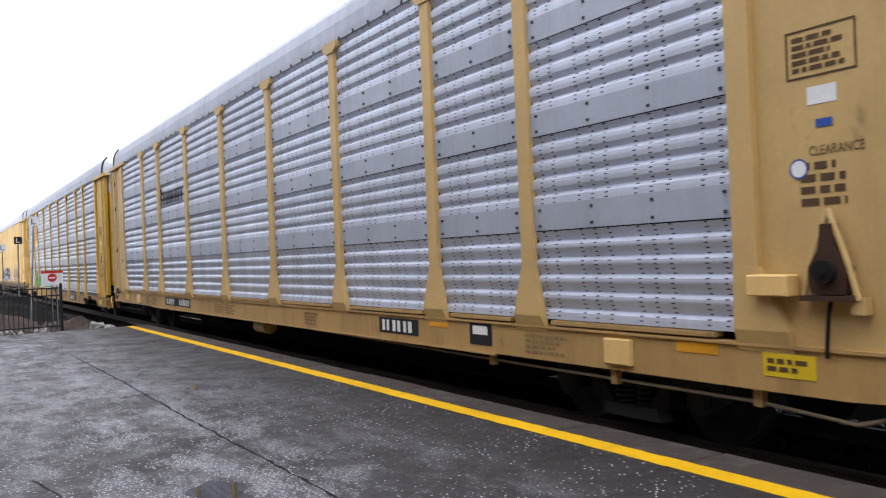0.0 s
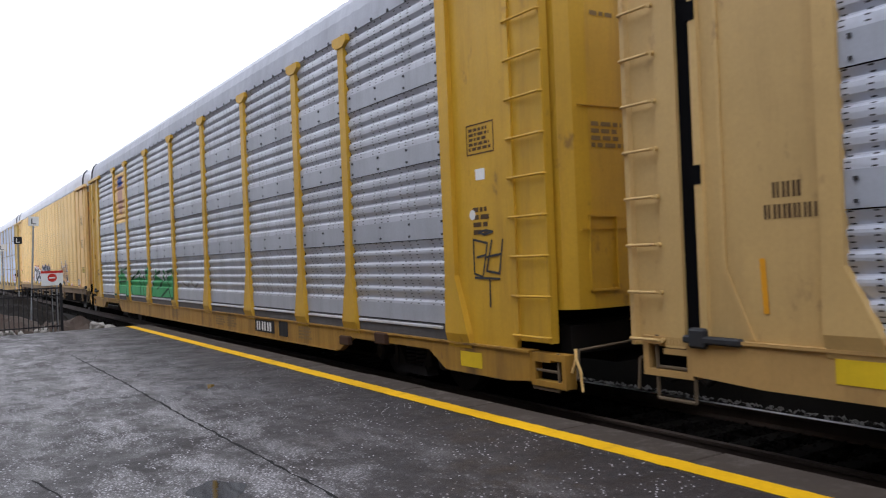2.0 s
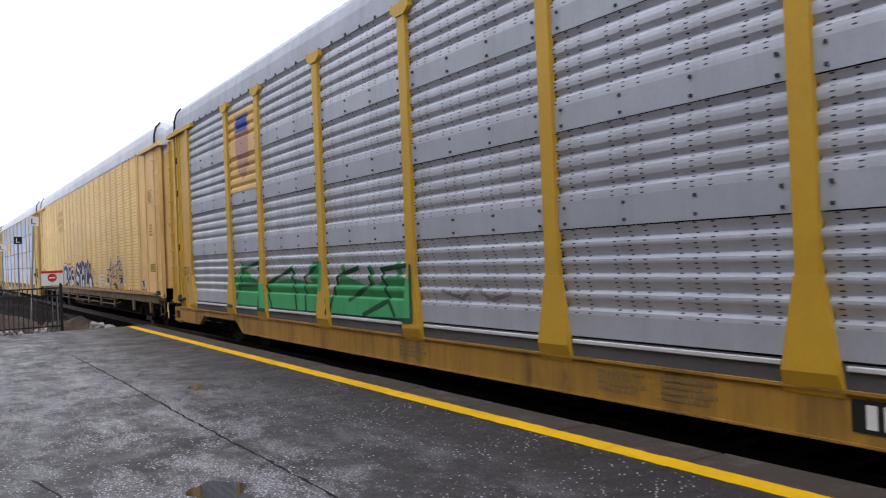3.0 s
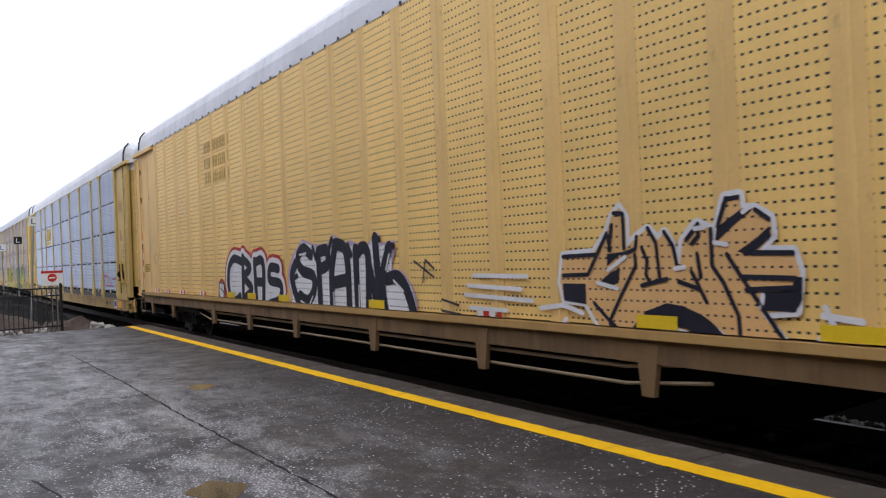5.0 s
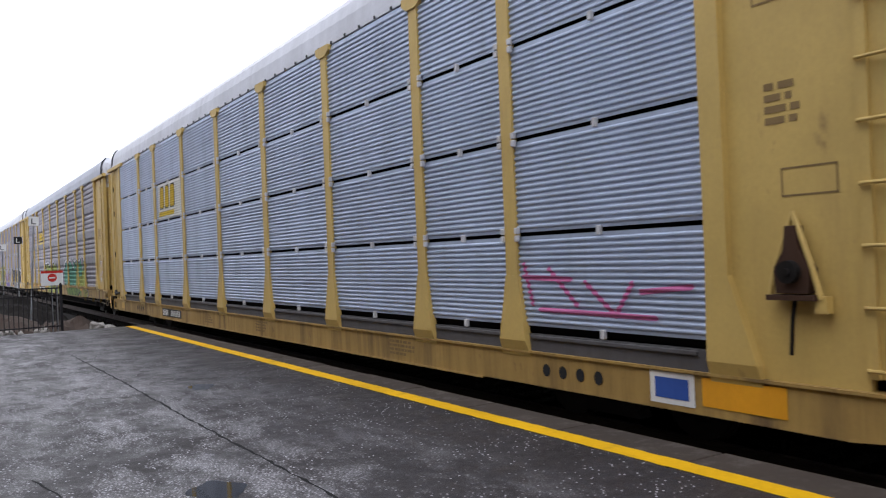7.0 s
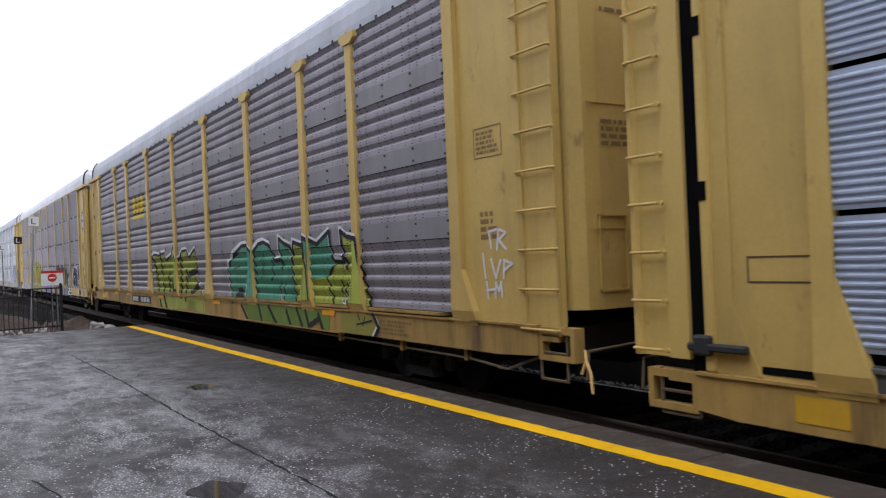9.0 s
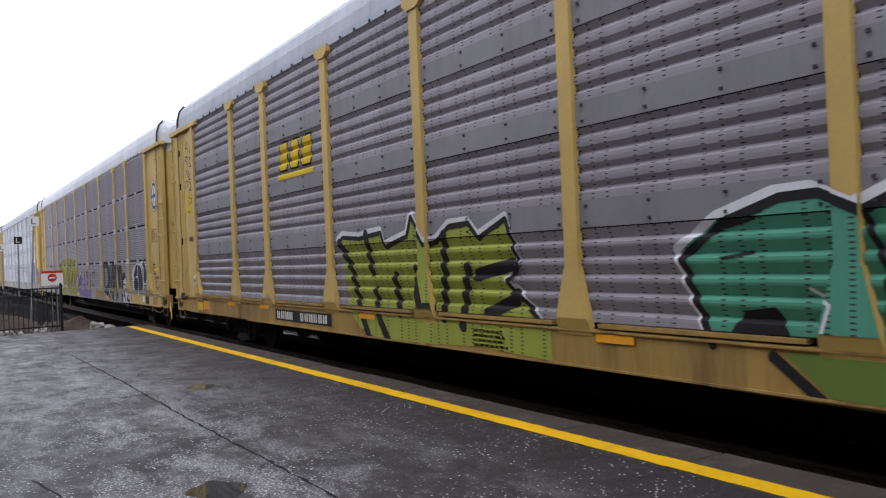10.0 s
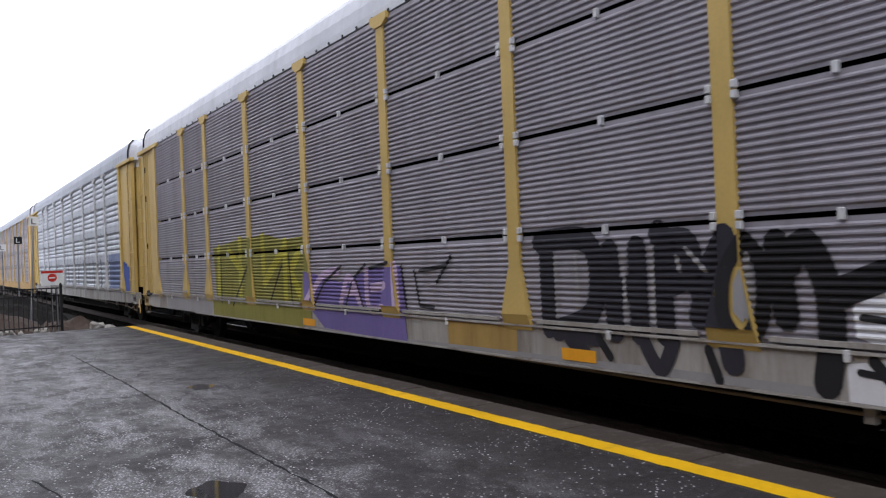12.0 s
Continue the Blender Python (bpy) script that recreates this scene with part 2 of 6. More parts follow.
P_PALE = perforated("pale_perforated_sheet", (0.62, 0.64, 0.70), 0.19, 0.043, 0.044, 0.011, GRIME, 0.76, 0.45, 0.50, 0.42)
P_GREY = perforated("weathered_grey_sheet", (0.335, 0.314, 0.355), 0.19, 0.043, 0.044, 0.011, (0.11, 0.09, 0.08), 0.76, 0.55, 0.2)
BAND_OF = {
    P_SILVER.name: paint("silver_plain_band", (0.46, 0.49, 0.56), GRIME, 0.5, 0.3, 0.35),
    P_PALE.name: paint("pale_plain_band", (0.46, 0.48, 0.53), GRIME, 0.5, 0.3, 0.35),
    P_GREY.name: paint("grey_plain_band", (0.265, 0.256, 0.28), (0.11, 0.09, 0.08), 0.6, 0.2, 0.4),
}
P_BLUE = paint("blue_grey_ribbed_sheet", (0.47, 0.54, 0.69), GRIME, 0.42, 0.45, 0.35)
P_DUSK = paint("dull_ribbed_sheet", (0.31, 0.288, 0.33), (0.13, 0.11, 0.10), 0.6, 0.15, 0.6, True, 0.45)
P_CREAM = perforated("cream_perforated_sheet", (0.89, 0.59, 0.19), 0.078, 0.098, 0.034, 0.020, (0.40, 0.24, 0.09), 0, 0.25, 0.0, 0.5)
Y_TAN = paint("tan_yellow_paint", (0.58, 0.385, 0.145), (0.30, 0.18, 0.07), 0.5, 0, 0.5, True, 0.5)
Y_BRIGHT = paint("bright_yellow_paint", (0.60, 0.345, 0.020), (0.25, 0.13, 0.03), 0.45, 0, 0.72, True, 0.6)
Y_CREAM = paint("cream_yellow_paint", (0.80, 0.525, 0.19), (0.42, 0.25, 0.09), 0.5, 0, 0.45, True, 0.5)
Y_OCHRE = paint("ochre_yellow_paint", (0.57, 0.395, 0.115), (0.28, 0.17, 0.06), 0.5, 0, 0.5, True, 0.5)
S_TAN = paint("grimy_tan_sill", (0.43, 0.262, 0.088), (0.16, 0.09, 0.04), 0.65, 0, 0.6, True, 0.7)
S_BRIGHT = paint("grimy_yellow_sill", (0.40, 0.21, 0.02), (0.08, 0.045, 0.02), 0.6, 0, 0.9, True, 0.7)
S_OCHRE = paint("grimy_ochre_sill", (0.40, 0.25, 0.065), (0.07, 0.04, 0.02), 0.65, 0, 0.9, True, 0.7)
BROWN = paint("rusty_sill_paint", (0.19, 0.115, 0.05), (0.06, 0.035, 0.022), 0.75, 0, 0.8, True, 0.6)
Y_PALE = paint("silvered_post_paint", (0.52, 0.52, 0.52), (0.25, 0.22, 0.18), 0.5)
S_PALE = paint("pale_grey_sill", (0.36, 0.34, 0.32), (0.10, 0.07, 0.05), 0.65, 0, 0.85, True, 0.5)
M_FILLER = paint("grey_filler_strip", (0.085, 0.08, 0.085), (0.05, 0.04, 0.035), 0.7)

# ---- one autorack wagon ----
SHARED = {}
WHEELSETS = []
walk_rows = []
LOW = {}


def shared_mesh(name, builder, material):
    k = (name, material.name)
    if k not in SHARED:
        bm = builder()
        me = bpy.data.meshes.new(name.split("/")[0])
        bm.to_mesh(me)
        bm.free()
        me.materials.append(material)
        SHARED[k] = me
    return SHARED[k]


def clip_mesh():
    bm = bmesh.new()
    box(bm, -0.045, 0.0, -0.028, 0.028, -0.075, -0.008, 0.006)
    box(bm, -0.045, 0.0, -0.028, 0.028, 0.008, 0.075, 0.006)
    return bm


def tab_mesh():
    bm = bmesh.new()
    box(bm, -0.04, 0.01, -0.025, 0.025, -0.05, 0.04, 0.006)
    return bm


def side_panels(car, kind, m_panel, m_frame, low):
    """The panels of the platform side, one by one."""
    if kind == "C":
        joints = [-10.95 + 1.06 * i for i in range(22)]
        for a, b in zip(joints, joints[1:]):
            me = panel_mesh(("C", m_panel.name), [(0.0, 1.12), (0.0, 5.2)], 0, 0.80)
            if not me.materials:
                me.materials.append(m_panel)
            shared("panel", me, car, pose(SIDE + random.uniform(-0.004, 0.004), (a + b) / 2, 0))

            def strip():
                bm = bmesh.new()
                prism(bm, [(0.02, -0.14), (-0.006, -0.135), (-0.006, -0.03), (-0.022, -0.015), (-0.022, 0.025), (-0.006, 0.04), (-0.006, 0.135), (0.02, 0.14)], "z", 1.115, 5.2)
                return bm
            shared("seam_strip", shared_mesh("seam_strip", strip, m_frame), car, pose(SIDE, b, 0))
            if a == joints[0]:
                shared("seam_strip", shared_mesh("seam_strip", strip, m_frame), car, pose(SIDE, a, 0))
        return
    for a, b in zip(edges_of(kind, low), edges_of(kind, low)[1:]):
        mid = (a + b) / 2
        w0, w1 = a + 0.1, b - 0.1
        if kind == "A":
            levels = list(zip(JOINTS, JOINTS[1:]))
            if low:
                levels[0] = (0.98, JOINTS[1])
            for (z0, z1), band in zip(levels, bands(low)):
                me = panel_mesh(("A", z0, m_panel.name), profile_a(z0 + 0.006, z1 - 0.006, band), w0, w1, z0 + 0.006 + band if band > 0.1 else None)
                if not me.materials:
                    me.materials.append(m_panel)
                    me.materials.append(BAND_OF[m_panel.name])
                shared("panel", me, car, pose(SIDE + random.choice((0.006, 0.0)), mid, 0))
        else:
            for z0, z1 in zip(ROWS_B, ROWS_B[1:]):
                me = panel_mesh(("B", z0, m_panel.name), profile_b(z0 + 0.022, z1 - 0.022), w0, w1)
                if not me.materials:
                    me.materials.append(m_panel)
                shared("panel", me, car, pose(SIDE + random.choice((0.005, 0.0)), mid, 0))
            for z in ROWS_B[:-1]:
                shared("tab", shared_mesh("tab", tab_mesh, M_CLIP), car, pose(SIDE, mid, z))
    if kind == "A":
        bm = bmesh.new()
        for a, b in zip(edges_of(kind, low), edges_of(kind, low)[1:]):
            n = max(2, round((b - a) / 0.72))
            for z in JOINTS[1:4]:
                for dz in (0.055, 0.215):
                    for i in range(n):
                        y = a + 0.2 + (b - a - 0.4) * i / (n - 1)
                        box(bm, SIDE - 0.014, SIDE + 0.004, y - 0.014, y + 0.014, z + dz - 0.014, z + dz + 0.014)
        part("bolts", bm, M_BOLT, car)["kind"] = "stuff"
    else:
        for y in posts_of(kind, low):
            for d in (-0.125, 0.125):
                for z in ROWS_B[1:4]:
                    shared("clip", shared_mesh("clip", clip_mesh, M_CLIP), car, pose(SIDE - 0.02, y + d, z))


def sill_mesh(kind, low):
    bm = bmesh.new()
    if low and kind == "B":
        pts = [(-13.3, 0.46), (-12.9, 0.42), (12.9, 0.42), (13.3, 0.46), (13.3, 0.76), (-13.3, 0.76)]
    elif low:
        pts = [(-13.3, 0.46), (-12.9, 0.42), (-11.6, 0.42), (-11.2, 0.64), (-8.9, 0.64), (-8.5, 0.42), (8.5, 0.42), (8.9, 0.64), (11.2, 0.64), (11.6, 0.42), (12.9, 0.42), (13.3, 0.46), (13.3, 0.76), (-13.3, 0.76)]
    elif kind == "C":
        pts = [(-13.2, 0.80), (13.2, 0.80), (13.2, 1.0), (-13.2, 1.0)]
    else:
        pts = [(-13.3, 0.74), (-12.6, 0.70), (12.6, 0.70), (13.3, 0.74), (13.3, 1.04), (-13.3, 1.04)]
    prism(bm, pts, "x", -0.05, 0.05)
    t = pts[-1][1]
    b = min(p[1] for p in pts)
    box(bm, -0.075, 0.075, -13.3, 13.3, t, t + 0.025)
    if kind != "C":
        box(bm, -0.07, 0.07, -8.4, 8.4, b - 0.02, b)
    return bm


def roof(bm):
    """Bowed roof of crosswise corrugated sheet."""
    arc = [(-1.48, 5.29), (-1.47, 5.50), (-1.42, 5.70), (-1.30, 5.84), (-0.75, 5.95), (0, 5.98)]
    arc += [(-x, z) for x, z in arc[-2::-1]]
    n = 280
    rows = []
    for i in range(n + 1):
        y = -13.3 + 26.6 * i / n
        d = 0.012 if i % 4 in (1, 2) else 0.0
        rows.append([bm.verts.new((x * (1 + d * 0.25), y, z + d * 0.5)) for x, z in arc])
    for a, b in zip(rows, rows[1:]):
        for j in range(len(arc) - 1):
            bm.faces.new((a[j], b[j], b[j + 1], a[j + 1]))
    bm.faces.new(rows[0])
    bm.faces.new(rows[-1][::-1])
    bmesh.ops.recalc_face_normals(bm, faces=bm.faces[:])


def cap_mesh():
    bm = bmesh.new()
    prism(bm, [(-0.12, 5.04), (0.12, 5.04), (0.24, 5.12), (0.24, 5.21), (-0.24, 5.21), (-0.24, 5.12)], "x", -0.060, 0.02)
    return bm


def hood_mesh(s):
    """Rounded end of the roof."""
    bm = bmesh.new()
    arc = [(-1.47, 5.16), (-1.46, 5.50), (-1.41, 5.69), (-1.28, 5.83), (-0.7, 5.94), (0, 5.97)]
    arc += [(-x, z) for x, z in arc[-2::-1]]
    rows = []
    for y, k in ((13.28, 1.0), (13.55, 0.985), (13.75, 0.95), (13.86, 0.90)):
        rows.append([bm.verts.new((x * k, s * y, 5.16 + (z - 5.16) * (k ** 3))) for x, z in arc])
    for a, b in zip(rows, rows[1:]):
        for j in range(len(arc) - 1):
            bm.faces.new((a[j], b[j], b[j + 1], a[j + 1]))
    bm.faces.new(rows[0])
    bm.faces.new(rows[-1][::-1])
    bmesh.ops.recalc_face_normals(bm, faces=bm.faces[:])
    return bm


def door_mesh(s, z0, z1):
    """End door leaf pair with rounded corners, in plan."""
    pts = [(-1.40, 13.20), (-1.385, 13.50), (-1.33, 13.68), (-1.22, 13.80), (-1.05, 13.85), (1.05, 13.85), (1.22, 13.80), (1.33, 13.68), (1.385, 13.50), (1.40, 13.20)]
    bm = bmesh.new()
    prism(bm, [(x, s * y) for x, y in pts], "z", z0, z1)
    return bm


def corner_mesh(s, drop):
    """Corner upright whose foot widens towards the front of the train, with a lip that turns back under."""
    bm = bmesh.new()
    z0, z1, z2 = 1.0 - drop, 1.17 - drop, foot_top(drop)
    a, b = (-0.01, 0.16) if s > 0 else (-0.20, 0.02)
    prism(bm, [(a, z2), (b, z2), (b, 5.16), (a, 5.16)], "x", -0.040, 0.03)
    e = a - 0.26
    for lo, hi, x0, x1 in ((z1, z2, (-0.062, -0.045), 0.03), (z0, z1, (-0.016, -0.062), 0.03)):
        t = (z2 - lo) / (z2 - z1)
        u = (z2 - hi) / (z2 - z1)
        la, ha = a + (e - a) * min(1.06, t), a + (e - a) * u
        v = [bm.verts.new(p) for p in ((x0[0], la, lo), (x0[0], b, lo), (x0[1], b, hi), (x0[1], ha, hi), (x1, la, lo), (x1, b, lo), (x1, b, hi), (x1, ha, hi))]
        for q in ((0, 1, 2, 3), (4, 7, 6, 5), (0, 4, 5, 1), (3, 2, 6, 7), (0, 3, 7, 4), (1, 5, 6, 2)):
            bm.faces.new([v[i] for i in q])
    bmesh.ops.recalc_face_normals(bm, faces=bm.faces[:])
    return bm


def wagon_end(car, s, kind, m_frame, m_end, drop, white_from, m_sill, edge):
    def Y(a, b):
        return (min(s * a, s * b), max(s * a, s * b))
    inner = edge if kind != "C" else (11.30 if s > 0 else 10.90)
    outer = 13.20 if s > 0 else 13.04
    for x in (-1, 1):
        box_part("end_sheet", m_frame, car, (*sorted((x * 1.42, x * 1.475)), *Y(inner, outer), 1.0 - drop, 5.2))
    if kind != "C":
        shared("corner_post", shared_mesh("corner_post/%d%d" % (s, drop > 0), lambda: corner_mesh(s, drop), m_frame), car, pose(SIDE, s * edge, 0))
    else:
        box_part("seam_strip", m_frame, car, (-1.488, -1.46, *Y(12.35, 12.40), 1.1, 5.2) if s > 0 else (-1.51, -1.46, *Y(11.90, 12.03), 1.1, 5.2))
    if s > 0:
        # folded rim beside the door gap, its foot drawn in towards the panels
        bm = bmesh.new()
        prism(bm, [(-1.44, 13.10), (-1.505, 13.12), (-1.505, 13.20), (-1.44, 13.21)], "z", 1.08 - drop, 5.2)
        part("end_rim", bm, m_frame, car)
        if kind != "C":
            bm = bmesh.new()
            prism(bm, [(12.96, 5.1), (12.925, 5.1), (12.925, 1.64 - drop), (12.68, 1.08 - drop), (12.72, 1.08 - drop), (12.96, 1.62 - drop)], "x", -1.492, -1.47)
            part("fold", bm, m_frame, car)
        for zz in (4.55, 3.72, 2.35):
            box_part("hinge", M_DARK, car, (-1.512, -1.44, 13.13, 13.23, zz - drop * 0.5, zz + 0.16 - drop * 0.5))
    if s > 0 or kind == "C":
        bm = bmesh.new()
        box(bm, -1.56, -1.48, *Y(12.78, 13.36), 1.02 - drop * 0.2, 1.085 - drop * 0.2, 0.015)
        box(bm, -1.56, -1.47, *Y(13.12, 13.30), 0.98 - drop * 0.2, 1.15 - drop * 0.2, 0.02)
        part("door_latch", bm, M_LATCH, car, "dark steel latch bar of the end door")
    door = part("end_door", door_mesh(s, 1.22, white_from), m_end, car)
    part("upper_door", door_mesh(s, white_from, 5.22), M_WHITE, car, "white upper part of the end door")
    for zz in (2.05, 3.35):
        box_part("door_rib", m_end, door, (-1.2, 1.2, *Y(13.84, 13.862), zz, zz + 0.012))
    bm = bmesh.new()
    for a, b, c, d in ((-1.10, -1.075, 1.40, 2.20), (-0.72, -0.695, 1.40, 2.20), (-1.10, -0.695, 2.18, 2.205), (-1.10, -0.695, 1.40, 1.425)):
        box(bm, a, b, *Y(13.84, 13.872), c, d)
    part("door_frame", bm, m_end, door)
    if white_from > 4.8:
        for zz in (4.05, 2.50):
            box_part("door_slot", M_DARK, door, (-1.12, -0.25, *Y(13.80, 13.86), zz, zz + 0.15))
            box_part("slot_bar", M_STEP, door, (-1.08, -0.30, *Y(13.85, 13.872), zz + 0.05, zz + 0.075))
    foot = 0.96 - drop * 0.3
    bm = bmesh.new()
    if s > 0:
        prism(bm, [(-1.50, 13.37), (-1.50, 13.60), (-1.455, 13.63), (-1.455, 13.93), (-1.50, 13.95), (-1.50, 14.0), (-1.43, 14.0), (-1.43, 13.37)], "z", foot, 5.1)
        # black box in the open gap stands for its shade
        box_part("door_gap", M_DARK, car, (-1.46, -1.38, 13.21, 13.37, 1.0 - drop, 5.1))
    else:
        prism(bm, [(-1.475, -13.03), (-1.475, -13.66), (-1.40, -13.66), (-1.40, -13.03)], "z", foot, 5.1)
    plate_part = part("ladder_plate", bm, m_frame, car)
    # mirrored plate on the far side, added to block light entering the gap
    shared("ladder_plate", plate_part.data, car, Matrix.Diagonal((-1, 1, 1, 1)))
    part("roof_hood", hood_mesh(s), M_ROOF_PALE, car, "white rounded end of the roof")
    if kind != "C":
        z0, z1 = 0.70 - drop, 1.05 - drop
        bm = bmesh.new()
        for a, b, c, d in ((13.3, 13.36, z0, z1), (13.80, 13.86, z0, z1), (13.36, 13.80, z0, z0 + 0.06), (13.36, 13.80, z1 - 0.07, z1)):
            box(bm, -1.50, -1.36, *Y(a, b), c, d)
        corner = part("corner_frame", bm, m_sill, car)
        # black sheet paints the shade in the frame's opening
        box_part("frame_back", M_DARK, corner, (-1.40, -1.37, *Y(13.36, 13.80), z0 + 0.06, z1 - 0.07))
    if s < 0:
        for xx, zz, rows in ((-1.02, 2.9, 4), (-0.98, 4.3, 1)):
            bm = bmesh.new()
            for a, b, c, d in words(-xx - 0.5, -xx, zz, zz + 0.075 * rows, rows):
                bm.faces.new([bm.verts.new((px, -13.856, pz)) for px, pz in ((-b, c), (-a, c), (-a, d), (-b, d))])
            part("stencil", bm, M_FADED, door)["kind"] = "stuff"
    rod_part("hood_rim", M_BLACK, car, [(-1.50, s * 13.3, 5.25), (-1.49, s * 13.3, 5.51), (-1.43, s * 13.3, 5.72), (-1.31, s * 13.3, 5.86)], 0.022)
    lad = new("ladder")
    lad.parent = car
    a, b = (13.62, 14.0) if s > 0 else (-13.66, -13.03)
    lad.matrix_basis = pose(-1.46, (a + b) / 2, 0)
    h = (b - a) / 2
    if s < 0:
        box_part("stile", m_frame, lad, (-0.045, -0.01, -h, -h + 0.03, foot, 5.1))
        box_part("stile", m_frame, lad, (-0.045, -0.01, h - 0.08, h, foot, 5.1))
    for k in range(10):
        z = foot + 0.06 + k * (5.0 - foot) / 9.6
        bm = bmesh.new()
        tube(bm, [(-0.03, -h, z), (-0.075, -h + 0.02, z), (-0.075, h - 0.02, z), (-0.03, h, z)], 0.014, 8)
        if s > 0:
            rod(bm, (-0.07, -h - 0.01, z), (-0.035, -h - 0.01, z), 0.022, 8)
        part("rung", bm, m_frame, lad)
    box_part("header_beam", m_frame, car, (-1.56, -1.44, *Y(11.6, 13.9), 5.12, 5.23), "", 0.01)
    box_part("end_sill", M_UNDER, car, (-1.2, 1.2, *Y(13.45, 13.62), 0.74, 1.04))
    box_part("side_step_plate", m_sill, car, (-1.50, -1.40, *Y(13.0, 13.62), 0.90 - drop * 0.8, 0.95 - drop * 0.8))
    for x in (-1.47, 1.47):
        bm = bmesh.new()
        tube(bm, [(x, s * 13.30, 1.06 - drop), (x, s * 13.30, 0.50 - drop * 0.4), (x, s * 13.72, 0.50 - drop * 0.4), (x, s * 13.72, 1.06 - drop)], 0.017)
        rod(bm, (x, s * 13.30, 0.78 - drop * 0.7), (x, s * 13.72, 0.78 - drop * 0.7), 0.015, 6)
        part("step", bm, M_STEP, car)
    bm = bmesh.new()
    box(bm, -0.11, 0.11, *Y(13.6, 14.2), 0.76, 0.98)
    box(bm, -0.17, 0.10, *Y(14.1, 14.42), 0.70, 1.02, 0.03)
    part("coupler", bm, M_RUST, car)
    rod_part("brake_hose", M_UNDER, car, [(-0.35, s * 13.8, 0.85), (-0.38, s * 13.95, 0.55), (-0.3, s * 14.15, 0.42), (-0.2, s * 14.38, 0.5)], 0.03)
    rod_part("uncoupling_lever", M_STEP, car, [(-1.45, s * 13.98, 0.55), (-1.42, s * 13.98, 0.83), (-0.8, s * 14.0, 0.86), (-0.15, s * 14.05, 0.95)], 0.014)
    if s < 0:
        bm = bmesh.new()
        tube(bm, [(-1.43, -13.94, 0.84), (-1.45, -13.97, 0.74), (-1.45, -14.03, 0.62), (-1.45, -14.05, 0.42)], 0.016)
        tube(bm, [(-1.45, -13.97, 0.74), (-1.45, -13.90, 0.60)], 0.016)
        part("uncoupling_handle", bm, Y_CREAM, car, "pale yellow forked uncoupling handle")


def hand_brake(car, m_frame):
    """Rusty winch housing with wheel, chain and stays at the front corner."""
    b = new("hand_brake")
    b.parent = car
    b.matrix_basis = pose(-1.49, -12.52, 1.62)
    bm = bmesh.new()
    prism(bm, [(-0.13, -0.16), (0.13, -0.16), (0.15, 0.02), (0.06, 0.16), (0.04, 0.34), (-0.04, 0.34), (-0.06, 0.16), (-0.15, 0.02)], "x", -0.09, 0.02)
    part("gear_box", bm, M_RUST, b)
    bm = bmesh.new()
    rod(bm, (-0.15, 0, 0.0), (-0.09, 0, 0.0), 0.085, 16)
    rod(bm, (-0.17, 0, 0.0), (-0.15, 0, 0.0), 0.03, 10)
    part("drum", bm, M_UNDER, b)
    for y in (-0.22, 0.20):
        rod_part("stay", m_frame, b, [(-0.04, 0.0, 0.44), (-0.07, y * 0.7, 0.05), (-0.07, y, -0.2)], 0.022)
    box_part("bracket", m_frame, b, (-0.08, 0.0, -0.27, -0.17, -0.30, -0.18))
    box_part("foot_plate", M_RUST, b, (-0.12, 0.0, -0.2, 0.2, -0.21, -0.17))
    rod_part("chain", M_UNDER, b, [(-0.05, 0.0, -0.2), (-0.06, 0.02, -0.35), (-0.05, 0.05, -0.62)], 0.016)


def truck(car, y):
    t = new("truck")
    t.parent = car
    t.matrix_basis = pose(0, y, 0)
    for s in (-1, 1):
        shared("sideframe", shared_mesh("sideframe/%d" % s, lambda: sideframe_mesh(s), M_TRUCK), t)
    box_part("bolster", M_TRUCK, t, (-0.95, 0.95, -0.2, 0.2, 0.40, 0.62))
    for d in (-0.89, 0.89):
        w = shared("wheelset", shared_mesh("wheelset", wheelset_mesh, M_WHEEL), t, pose(0, d, 0.42))
        WHEELSETS.append((w, d))


